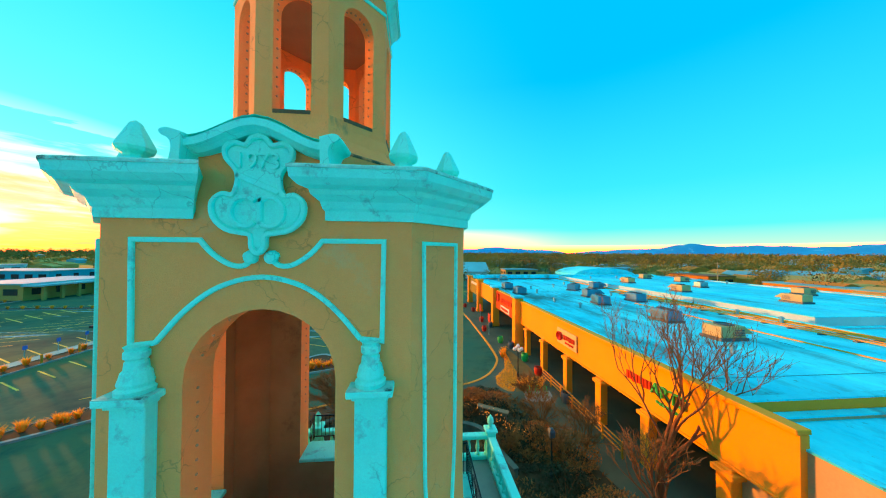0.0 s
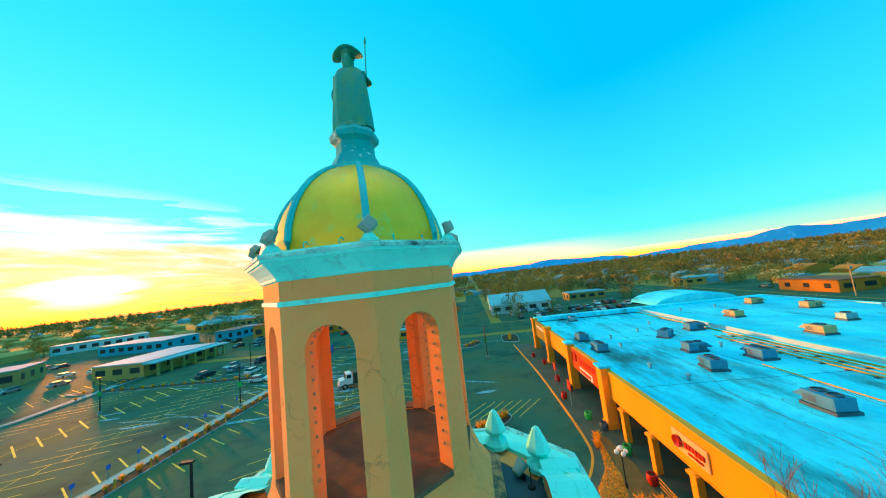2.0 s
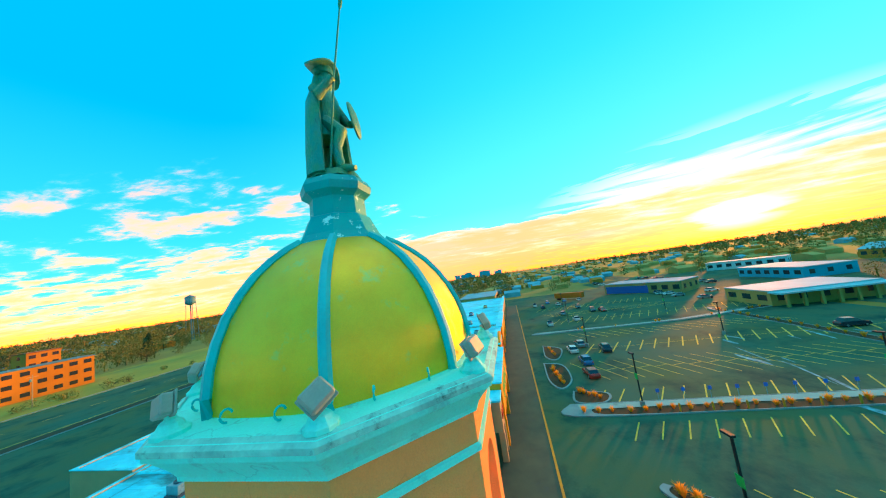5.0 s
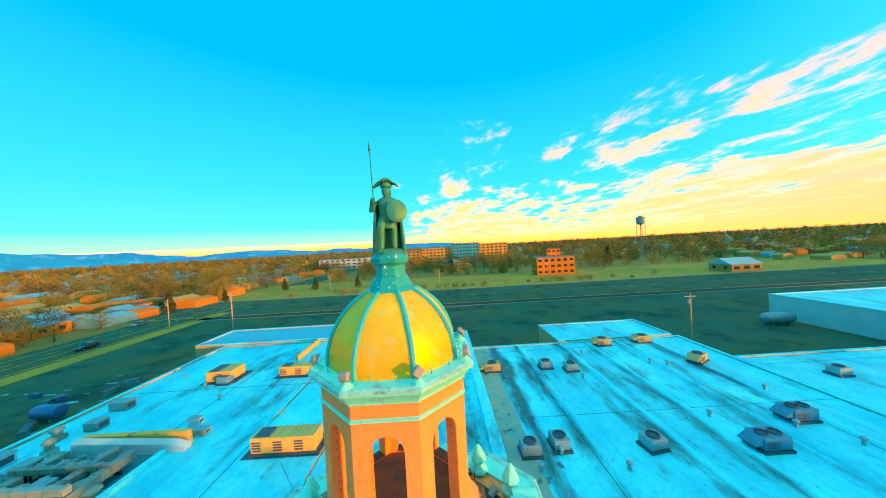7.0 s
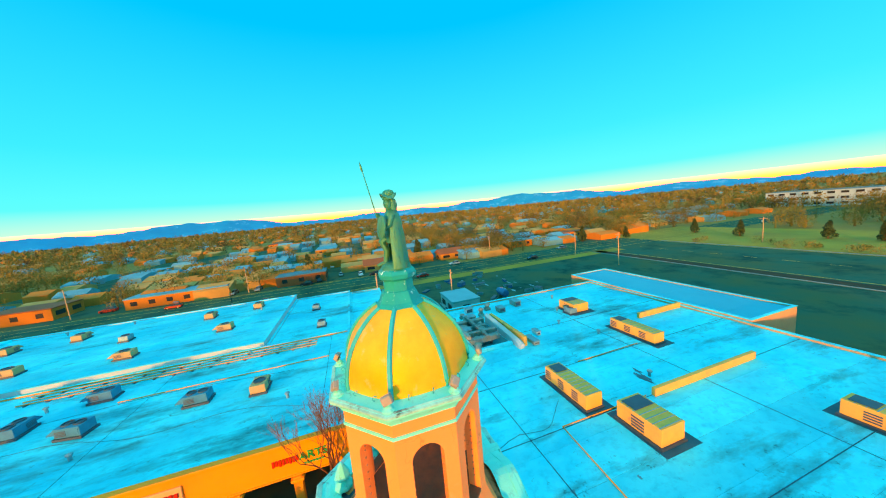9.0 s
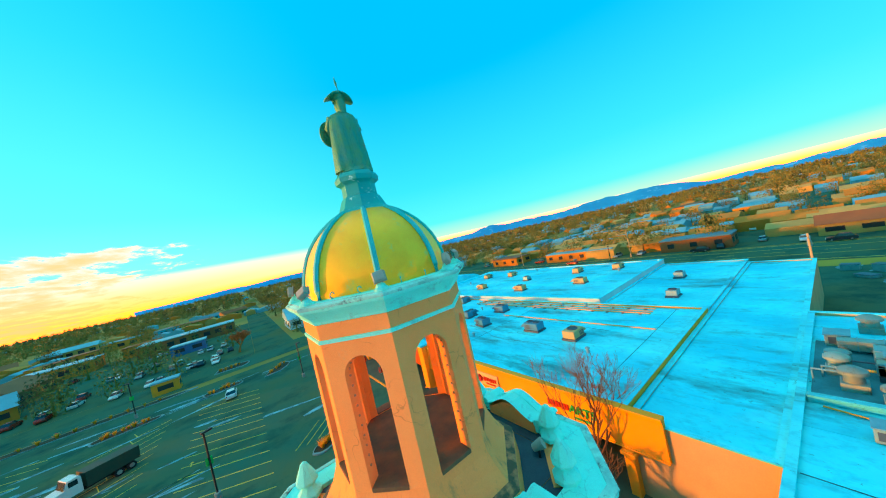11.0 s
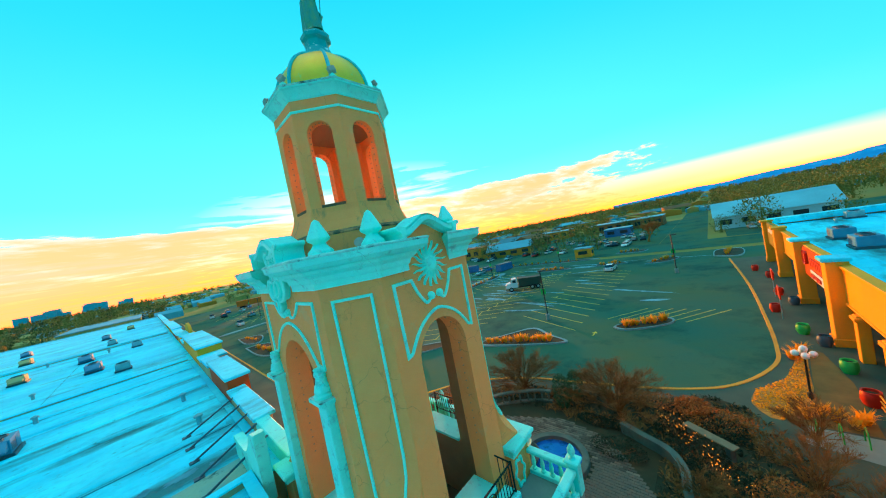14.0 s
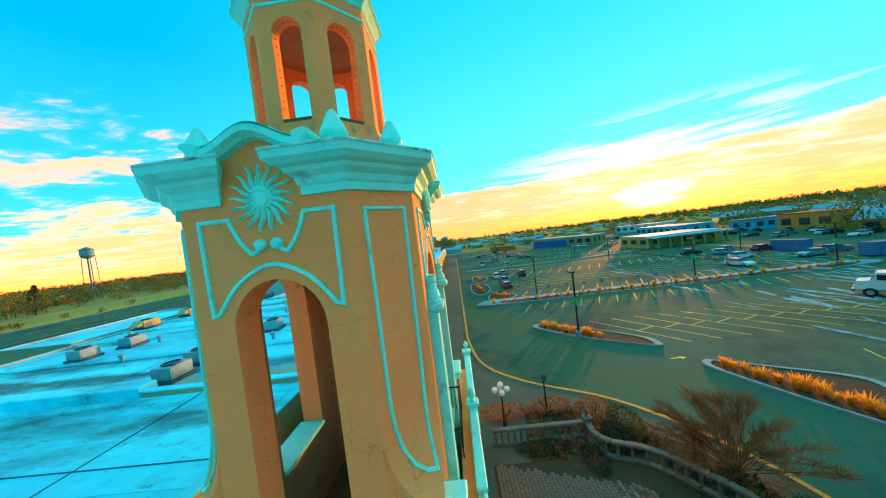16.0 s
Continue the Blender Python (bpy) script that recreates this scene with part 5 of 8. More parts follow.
structure("north_parapet", box(16.2, 67.0, 64.6, 66.2, 6.2, 7.1, 0.03), ROOF, "raised pale parapet at the mall's end", "parapet")
structure("step_parapet", box(-5.62, -4.6, -46.08, -13.5, 5.3, 6.25, 0.05), ROOF, "raised pale parapet between two roofs", "parapet")
# arched roof hump behind the mall
b = bmesh.new()
add_loft(b, [[(54 + 9 * math.cos(math.pi * k / 12), y, 6.6 + 2.2 * math.sin(math.pi * k / 12)) for k in range(13)] for y in (67.0, 78.0)])
tagged(part("arched_roof", fix(b), ROOF), "pale arched roof over the mall's entrance", "roof")

# seams, stains and pipes on the roofs
rnd = random.Random(11)
b = bmesh.new()
for x0, x1, y0, y1, z, step in ((-39.6, -5.6, -38.6, -3.4, ZB, 17.0), (-83.6, -40.6, -29.6, -3.4, ZB, 13.0), (17.2, 39.0, 4, 64, ZM, 19.0)):
    y = y0 + 2
    while y < y1:
        add_box(b, x0, x1, y, y + 0.035, z, z + 0.012)
        y += step
for x in (-12.8, -34):
    add_box(b, x, x + 0.05, -38.6, -3.4, ZB, ZB + 0.02)
for x in (0.5, 9.4, 16.5, 26):
    add_box(b, x, x + 0.05, -45.6, -4.4, ZA, ZA + 0.02)
for y in (-10, -29):
    add_box(b, -4.5, 39.6, y, y + 0.05, ZA, ZA + 0.02)
tagged(part("roof_seams", b, SEAM), "thin dark roof seams", "roof seam", kind="stuff")


def blot(bm, x, y, z, lx, ly, turn=0.0):
    """A ragged stain with a wandering outline."""
    k, seed = 46, rnd.uniform(0, 90)
    pts = []
    for i in range(k):
        a = 2 * math.pi * i / k
        r = 0.62 + 0.55 * noise.noise(Vector((math.cos(a) * 1.3, math.sin(a) * 1.3, seed))) + 0.32 * noise.noise(Vector((math.cos(a) * 5, math.sin(a) * 5, seed)))
        px, py = lx * r * math.cos(a), ly * r * math.sin(a)
        pts.append((x + px * math.cos(turn) - py * math.sin(turn), y + px * math.sin(turn) + py * math.cos(turn), z))
    bm.faces.new([bm.verts.new(p) for p in pts])


b = bmesh.new()
for x, y, lx, ly in ((11.5, -24.5, 1.5, 0.5), (12.6, -24.9, 0.9, 0.3), (5, -10, 0.3, 0.2), (4.2, -14.5, 0.25, 0.18)):
    blot(b, x, y, ZA + 0.008, lx, ly)
for k in range(26):
    blot(b, rnd.uniform(-9.6, -8.2) + 0.3 * math.sin(k), -36 + 1.25 * k, ZB + 0.012, rnd.uniform(0.2, 0.6), rnd.uniform(0.3, 0.9))
GUTTER = mat("bare_felt", (0.34, 0.44, 0.30), (0.16, 0.40, 0.38), 0.5, 9, 0.85, bump=0.2, c3=(0.03, 0.08, 0.07), stains=(0.8, 0.57, 0.66))
structure("roof_gutter", box(-8.1, -5.65, -38.5, -3.4, ZB - 0.01, ZB + 0.014), GUTTER, "bare tan felt strip between a parapet and the pale roof", "roof gutter")
tagged(part("roof_stains", b, PATCH), "dark damp stains spreading on the pale roofs", "roof stain", kind="stuff")
b = bmesh.new()
for x in (36.4, 37.2, 38.2):
    add_tube(b, [(x, 8, ZM + 0.15), (x, 40, ZM + 0.15)], 0.07)
add_tube(b, [(31.6, 6, ZM + 0.12), (31.6, 28, ZM + 0.12)], 0.06)
for p in (((9.5, -22.0, ZA + 0.1), (9.5, -13.0, ZA + 0.1), (3.0, -12.5, ZA + 0.1)), ((16.5, -21, ZA + 0.1), (16.6, -30, ZA + 0.1)), ((23, -5, ZA + 0.1), (22, -9, ZA + 0.1), (18, -8.4, ZA + 0.1))):
    add_tube(b, p, 0.05)
tagged(part("roof_pipes", fix(b), KERB), "thin yellowish gas pipes on low blocks along the roof", "pipe", kind="stuff")
b = bmesh.new()
for k in range(16):
    y = 9 + 2 * k
    for x in (36.2, 38.0):
        add_box(b, x - 0.1, x + 0.5, y, y + 0.25, ZM, ZM + 0.1)
tagged(part("pipe_supports", b, DARK_STEEL), "dark pipe support blocks", "pipe support", kind="stuff")

r = random.Random(14)
for pts in (((9.0, -6.0), (10.2, -9), (10.0, -12), (12.4, -15)), ((21, 6), (24, 14), (23.6, 22), (26, 30), (25.4, 41)), ((30, 10), (31.4, 24), (30.6, 37), (33, 50))):
    z = ZM if pts[0][1] > 0 else ZA if pts[0][0] > 0 else ZB
    line = spline([(x, y) for x, y in pts], 6)
    tagged(part("roof_cable", fix(add_tube(bmesh.new(), [(x + r.uniform(-0.06, 0.06), y + r.uniform(-0.06, 0.06), z + 0.03) for x, y in line], 0.016, 5)), SEAM), "thin black cable lying loose on a pale roof", "cable", "roof cables")

# ---- roof machines ----


def roof_unit(w, d, h, body, fans=1, label="boxy grey rooftop air unit with a fan", hood=False):
    """A rooftop air handler at the origin: kerb, cabinet, louvres, fans, and a hood on one side."""
    u = group_of("rooftop_unit", label, "rooftop unit", "rooftop units")
    part("kerb", box(-w / 2 - 0.12, w / 2 + 0.12, -d / 2 - 0.12, d / 2 + 0.12, 0, 0.22), DARK_STEEL, u)
    cab = part("cabinet", box(-w / 2, w / 2, -d / 2, d / 2, 0.22, h, 0.03), body, u)
    for k in range(max(int(w / 0.9), 1)):
        x0 = -w / 2 + 0.12 + k * (w - 0.1) / max(int(w / 0.9), 1)
        x1 = x0 + (w - 0.1) / max(int(w / 0.9), 1) - 0.14
        if k % 2 == 0:
            part("access_panel", box(x0, x1, -d / 2 - 0.015, d / 2 + 0.015, 0.34, h - 0.14), body, cab)
        else:
            for j in range(4):
                z = 0.40 + (h - 0.6) * j / 4
                part("louvre", box(x0, x1, -d / 2 - 0.02, d / 2 + 0.02, z, z + (h - 0.6) / 7), DARK_STEEL, cab)
    for k in range(fans):
        cx = (k - (fans - 1) / 2) * min(d, w / max(fans, 1)) * 0.95
        r = min(d, w / max(fans, 1)) * 0.36
        part("fan_ring", fix(lathe([(r + 0.06, h), (r + 0.06, h + 0.10), (r, h + 0.11), (r, h + 0.012)], 16, cx, 0, caps=False)), DARK_STEEL, cab)
        part("fan_guard", fix(lathe([(r, h + 0.012), (r * 0.9, h + 0.018), (0.08, h + 0.035)], 16, cx, 0)), DARK_STEEL, cab)
    if hood:
        b = bmesh.new()
        add_loft(b, [[(w / 2, y, z0), (w / 2 + 0.7, y, z1), (w / 2 + 0.7, y, z1 + 0.08), (w / 2, y, h - 0.05)] for y, z0, z1 in ((-d / 2 + 0.1, h * 0.45, h * 0.45), (d / 2 - 0.1, h * 0.45, h * 0.45))])
        part("intake_hood", fix(b), body, cab)
    return u


small = roof_unit(1.5, 1.3, 1.0, STEEL, 1)
small.location = (-7.8, -14.9, ZB)
mid = roof_unit(2.15, 1.5, 1.15, UNIT_BLUE, 2, "dark blue-grey rooftop air unit with two fans", hood=True)
mid.location = (-26.3, -14.0, ZB)
tan = roof_unit(2.1, 1.5, 1.1, UNIT_TAN, 1, "dull tan rooftop air unit with an intake hood", hood=True)
tan.location = (-7.5, -30.4, ZB)
for x, y, z, turn in ((-10.4, -15.4, ZB, 90), (-17.7, -14.7, ZB, 10), (-14.7, -30.3, ZB, 0), (-17.6, -29.1, ZB, 0), (-48, -9, ZB, 0), (-52, -20, ZB, 90), (-46, -24, ZB, 0), (-73, -8, ZB, 0), (-62, -24, ZB, 0), (28.3, -30.5, ZA, 0), (-90, -12, 5.4, 0), (-100, -40, 5.4, 0), (24, 62, ZM, 0), (54, 40, 6.7, 0), (45, 8, ZM - 0.2, 0), (56, 10, ZM - 0.2, 0)):
    copy_thing(small, pose(x, y, z, 0, 0, turn))
for x, y, z, turn in ((-32.5, -17.1, ZB, 0), (-55, -12, ZB, 0), (-70, -14, ZB, 0), (-110, -14, 5.4, 0), (-120, -28, 5.4, 0), (19.5, 44.8, ZM, 90), (19.5, 38.2, ZM, 90), (31.1, 42.3, ZM, 40), (37.2, 45, ZM, 0), (29.6, 34.5, ZM, 0), (27.0, 28.3, ZM, 80), (27.6, 18.8, ZM, 90), (33.5, 30.2, ZM, 90)):
    copy_thing(mid, pose(x, y, z, 0, 0, turn))
for x, y, z, turn in ((-26.3, -37.3, ZB, 0), (-32.9, -37.6, ZB, 0), (-34.7, -29.5, ZB, 30), (-66, -20, ZB, 0), (-95, -24, 5.4, 0), (46.4, 48.4, 6.7, 90), (44.9, 34.8, 6.7, 90), (58.4, 58.2, 6.7, 0), (59.9, 49.8, 6.7, 0), (27.0, 12.8, ZM, 0), (60, 30, 6.7, 0), (50, 24, 6.7, 90), (62, 22, 6.7, 0), (-130, -10, 5.4, 0)):
    copy_thing(tan, pose(x, y, z, 0, 0, turn))
for x0, x1, y0, y1, h in ((10.0, 15.4, -17.6, -15.9, 1.5), (5.0, 8.6, -19.9, -17.6, 1.6), (15.4, 21.5, -32.8, -31.2, 1.4), (-2.6, 2.2, -33.8, -32.2, 1.4), (27.6, 31.0, -33.4, -30.6, 1.5)):
    u = roof_unit(x1 - x0, y1 - y0, h, STEEL_WARM, 0, "long cream rooftop air handler with ribbed top")
    u.location = ((x0 + x1) / 2, (y0 + y1) / 2, ZA)
    for k in range(int((x1 - x0) / 0.5)):
        ob = part("rib", box(-(x1 - x0) / 2 + 0.15 + 0.5 * k, -(x1 - x0) / 2 + 0.21 + 0.5 * k, -(y1 - y0) / 2, (y1 - y0) / 2, h, h + 0.03), STEEL)
        ob.parent = u
    g_ = part("grille", box((x1 - x0) / 2 - 1.5, (x1 - x0) / 2 - 0.25, -(y1 - y0) / 2 + 0.2, (y1 - y0) / 2 - 0.2, h + 0.03, h + 0.07, 0.01), DARK_STEEL)
    g_.parent = u
    structure("unit_pad", box(x0 - 0.6, x1 + 0.7, y0 - 0.9, y1 + 0.3, ZA, ZA + 0.03), SEAM, "dark roofing pad under an air handler", "roof pad")
for x0, x1, y0, y1 in ((9.1, 9.5, -36.9, -22.7), (21.8, 22.2, -45.4, -37.0)):
    structure("roof_wall", box(x0, x1, y0, y1, ZA, ZA + 0.75, 0.03), STEEL_WARM, "low cream dividing wall on the roof", "roof wall")
# a walled yard of ducts and fans sunk between the roofs
# the yard floor is a dark mottled sheet, level with the roof
PIT = mat("pit_floor", (0.03, 0.16, 0.18), (0.05, 0.30, 0.34), 0.5, 8, 0.9, bump=0.3, c3=(0.01, 0.04, 0.05))
DUCT = mat("old_duct", (0.15, 0.36, 0.36), (0.27, 0.33, 0.23), 0.9, 14, 0.6, metal=0.2, bump=0.2, c3=(0.10, 0.14, 0.11), stains=(1.4, 0.56, 0.68), vary=0.25)
structure("duct_yard_floor", box(23.9, 33.4, -17.0, -4.5, ZA - 0.01, ZA + 0.03), PIT, "dark mottled floor of the rooftop duct yard", "roof")
structure("duct_yard_kerb", box(23.4, 23.9, -17.0, -4.4, ZA, ZA + 0.42, 0.03), ROOF, "low pale kerb along the rooftop duct yard", "parapet")
trunk = group_of("duct_casing", "long pale sheet-metal duct casing with a tan top", "duct")
part("casing", fix(add_loft(bmesh.new(), [[(x, y, z) for y, z in ((-17.9, ZA), (-17.9, ZA + h - 0.3), (-17.5, ZA + h), (-17.1, ZA + h - 0.3), (-17.1, ZA))] for x, h in ((22.0, 0.7), (22.8, 1.0), (31.0, 1.5), (31.8, 1.5))])), WALL_WHITE, trunk)
part("cap", fix(box(22.4, 32.0, -18.5, -18.0, ZA, ZA + 1.25, 0.03)), STEEL_WARM, trunk)


def duct_run(pts, w, h, lift, legs):
    """A square sheet-metal duct along points on the roof, with flanges, on short legs."""
    d = group_of("duct", "square weathered galvanised duct on short legs", "duct", "old ducts")
    for p, q in zip(pts, pts[1:]):
        run = Vector((q[0] - p[0], q[1] - p[1], 0))
        m = Matrix.Translation((p[0], p[1], ZA + lift)) @ Matrix.Rotation(math.atan2(run.y, run.x), 4, "Z")
        part("trunk", fix(box(-w / 2, run.length + w / 2, -w / 2, w / 2, 0, h, 0.03, m)), DUCT, d)
        for k in range(int(run.length / 1.1) + 1):
            part("flange", fix(box(1.1 * k - 0.03, 1.1 * k + 0.03, -w / 2 - 0.05, w / 2 + 0.05, -0.04, h + 0.05, 0, m)), STEEL, d)
        for k in range(legs):
            u = run.length * (k + 0.5) / legs
            part("leg", fix(box(u - 0.05, u + 0.05, -w / 2, w / 2, -lift + 0.02, 0, 0, m)), DARK_STEEL, d)


duct_run([(25.2, -15.6), (25.2, -9.2)], 0.7, 0.65, 0.55, 4)
duct_run([(27.0, -16.2), (27.0, -7.4), (30.2, -7.4)], 0.6, 0.55, 0.7, 4)
duct_run([(29.4, -15.8), (29.4, -9.0)], 0.55, 0.6, 0.35, 3)
duct_run([(25.2, -11.6), (31.8, -11.6)], 0.5, 0.5, 1.25, 4)
duct_run([(24.8, -14.2), (32.4, -14.2)], 0.45, 0.45, 0.95, 4)
duct_run([(31.8, -16.4), (31.8, -6.0)], 0.8, 0.7, 0.25, 4)


def fan_cowl(x, y, r_, h):
    f = group_of("exhaust_fan", "round galvanised exhaust fan with a flared cowl", "fan", "exhaust fans")
    part("kerb", fix(box(x - r_, x + r_, y - r_, y + r_, ZA + 0.02, ZA + h * 0.35, 0.02)), DUCT, f)
    smooth(part("drum", fix(lathe([(r_ * 0.8, ZA + h * 0.35), (r_ * 0.75, ZA + h * 0.7), (r_ * 1.15, ZA + h * 0.74), (r_ * 1.1, ZA + h * 0.86), (r_ * 0.5, ZA + h)], 14, x, y)), DUCT, f))


rnd = random.Random(5)
for x, y in ((24.6, -7.6), (26.0, -6.2), (27.9, -5.6), (28.2, -10.2), (30.5, -9.6), (30.6, -13.0), (26.1, -13.2), (28.2, -14.9), (30.5, -15.6), (32.8, -12.2), (32.7, -8.6), (30.0, -5.6), (24.6, -12.6), (34.4, -9.6), (35.2, -14.6), (36.2, -7.2), (34.6, -17.8), (36.8, -20.0)):
    fan_cowl(x, y, rnd.uniform(0.32, 0.60), rnd.uniform(0.7, 1.5))
for k, (x, y, L, W, H) in enumerate(((24.7, -10.4, 0.8, 1.2, 1.0), (28.2, -12.6, 1.2, 1.0, 1.3), (33.0, -15.0, 1.2, 1.8, 1.1), (30.6, -11.0, 1.0, 1.4, 0.9), (26.0, -8.9, 1.2, 0.9, 1.0), (28.4, -7.9, 0.9, 0.9, 1.4), (33.2, -5.6, 1.4, 1.2, 0.9), (35.8, -11.6, 1.6, 1.3, 1.0), (34.9, -21.6, 1.4, 1.2, 0.8), (21.0, -7.0, 0.9, 0.8, 0.8), (37.2, -16.6, 1.0, 1.4, 0.9), (36.4, -25.4, 2.0, 1.2, 0.9), (23.0, -19.6, 2.2, 0.8, 0.5), (24.6, -21.4, 1.2, 0.6, 0.6))):
    d = group_of("duct_box", "square weathered sheet-metal plenum box on the roof", "duct", "plenum boxes")
    part("box_shell", fix(box(x - L / 2, x + L / 2, y - W / 2, y + W / 2, ZA + 0.02, ZA + H, 0.04)), (DUCT, WALL_WHITE, DUCT)[k % 3], d)
    part("lid", fix(box(x - L / 2 - 0.05, x + L / 2 + 0.05, y - W / 2 - 0.05, y + W / 2 + 0.05, ZA + H, ZA + H + 0.06, 0.01)), STEEL, d)
    part("door", fix(box(x - L / 2 - 0.02, x - L / 2, y - W * 0.35, y + W * 0.35, ZA + 0.2, ZA + H - 0.15)), DARK_STEEL, d)
for k in range(12):
    x, y = rnd.uniform(24.5, 32), rnd.uniform(-16.4, -5.5)
    a, L, hh = rnd.choice((0.0, 1.57, 1.57)), rnd.uniform(1.2, 3.0), rnd.uniform(0.3, 1.0)
    e = (x + L * math.cos(a), y + L * math.sin(a))
    d = group_of("pipe_run", "thin bent steel pipe across the duct yard", "pipe", "duct yard pipes")
    part("pipe", fix(add_tube(bmesh.new(), [(x, y, ZA + 0.02), (x, y, ZA + hh), (*e, ZA + hh), (*e, ZA + 0.02)], rnd.uniform(0.05, 0.10), 7)), rnd.choice((STEEL, STEEL_WARM, DARK_STEEL)), d)
# vents
vent_bm = fix(lathe([(0.14, 0), (0.14, 0.45), (0.24, 0.46), (0.24, 0.58), (0.05, 0.68)], 10))
vent_mesh = mesh_of("roof_vent", vent_bm)
vent_mesh.materials.append(STEEL)
rnd = random.Random(8)
for k in range(46):
    x, y, z = rnd.choice(((rnd.uniform(-38, -6), rnd.uniform(-37, -4), ZB), (rnd.uniform(-80, -42), rnd.uniform(-28, -4), ZB), (rnd.uniform(-4, 38), rnd.uniform(-44, -24), ZA), (rnd.uniform(18, 38), rnd.uniform(5, 62), ZM), (rnd.uniform(42, 66), rnd.uniform(18, 62), 6.7)))
    v = tagged(new("roof_vent", vent_mesh), "small round metal roof vent", "roof vent", "roof vents")
    v.location = (x, y, z)

# ---- mall front ----
XF = 16.3
front = group_of("shopping_arcade", "orange stucco mall arcade with square columns", "building")
part("fascia", box(XF, XF + 0.39, 1.0, 65.5, 3.55, 6.2), MALL_WALL, front)
part("fascia_coping", box(XF - 0.12, XF + 0.5, 1.0, 65.5, 6.2, 6.4, 0.03), MALL_WALL, front)
part("fascia_foot", box(XF - 0.08, XF + 0.42, 1.0, 65.5, 3.42, 3.55, 0.02), MALL_WALL, front)
part("soffit", box(XF + 0.39, 21.0, 1.0, 65.5, 3.42, 3.5), WALL_TAN, front)
for y in (65.0, 53.5, 41.0, 29.6):
    col = part("column", box(XF - 0.75, XF + 0.38, y - 0.62, y + 0.62, 0.14, 6.7, 0.04), MALL_WALL, front)
    part("column_cap", box(XF - 0.95, XF + 0.5, y - 0.8, y + 0.8, 6.7, 7.0, 0.05), ROOF if y < 50 else MALL_WALL, col)
    part("column_base", box(XF - 0.85, XF + 0.42, y - 0.72, y + 0.72, 0.14, 0.75, 0.03), MALL_WALL, col)
for y in (26.6, 21.9, 17.0, 12.2, 7.8, 3.4):
    col = part("pillar", box(XF - 0.25, XF + 0.30, y - 0.33, y + 0.33, 0.14, 3.42, 0.03), MALL_WALL, front)
    part("pillar_cap", box(XF - 0.36, XF + 0.42, y - 0.5, y + 0.5, 3.05, 3.30, 0.03), MALL_WALL, col)
for y0, y1 in ((53.9, 64.4),):
    part("sign_panel", box(XF - 0.30, XF, y0 + 0.4, y1 - 0.2, 3.2, 6.7, 0.03), WALL_OLIVE, front, "olive green sign panel")
part("sign_panel", box(XF - 0.22, XF, 30.4, 40.2, 3.4, 6.3, 0.03), WALL_RED, front, "brick red sign panel")
WEST = face_frame(0, -1, XF, 0)


def bars(parent, y0, y1, z, h, count, mtl, off):
    """Unreadable sign writing as plain bars."""
    w = (y1 - y0) / count
    for k in range(count):
        part("letter_bar", fix(box(-(y0 + w * (k + 0.85)), -(y0 + w * (k + 0.12)), off, off + 0.08, z - h / 2 * (0.8 + 0.2 * ((k * 7) % 3)), z + h / 2, 0.01, WEST)), mtl, parent)


bars(front, 56, 62.5, 5.6, 0.55, 9, SIGN_WHITE, 0.30)
bars(front, 32.0, 37.4, 5.2, 0.75, 9, SIGN_RED, 0.22)
part("emblem", fix(box(-39.4, -38.2, 0.22, 0.34, 4.7, 6.0, 0.2, WEST)), SIGN_RED, front, "small red emblem")
board = tagged(part("sign_board", fix(box(-18.7, -15.3, 0.02, 0.14, 4.2, 5.6, 0.03, WEST)), SIGN_SUNLIT), "white sign board coloured orange for sunlight, with red writing, on the orange fascia", "sign")
part("roundel", fix(box(-18.4, -17.6, 0.14, 0.2, 4.55, 5.3, 0.25, WEST)), SIGN_RED, board)
bars(board, 15.5, 17.4, 5.0, 0.4, 6, SIGN_RED, 0.15)
bars(board, 15.7, 17.1, 4.55, 0.16, 6, SIGN_RED, 0.15)
board = tagged(part("sign_board", fix(box(-37.2, -33.0, 0.24, 0.32, 3.6, 4.4, 0.02, WEST)), SIGN_WHITE), "white banner under a red sign", "sign")
bars(board, 33.4, 36.8, 4.0, 0.35, 7, SIGN_RED, 0.33)
bars(front, 7.5, 9.5, 4.95, 0.5, 8, SIGN_RED, 0.02)
for nm, txt, yy, zz, size in (("sign_letters", "ARTS", 6.4, 4.95, 0.95),):
    lo = lettering(nm, txt, size, 0.06, SIGN_GREEN, WEST @ Matrix.Translation((-yy, 0.08, zz)))
    tagged(lo, "green raised shop letters on the orange fascia", "sign")
bars(front, 5.6, 7.2, 4.3, 0.16, 7, SIGN_GREEN, 0.02)
structure("shop_windows", box(21.0, 21.2, 1.0, 65.5, 0.14, 3.45), SHOP_GLASS, "dark shop windows under the arcade", "window")
for k in range(22):
    structure("mullion_" + str(k + 1), box(20.93, 21.0, 2 + 2.9 * k, 2.14 + 2.9 * k, 0.14, 3.4), WALL_TAN, "shop window mullion", "window frame")

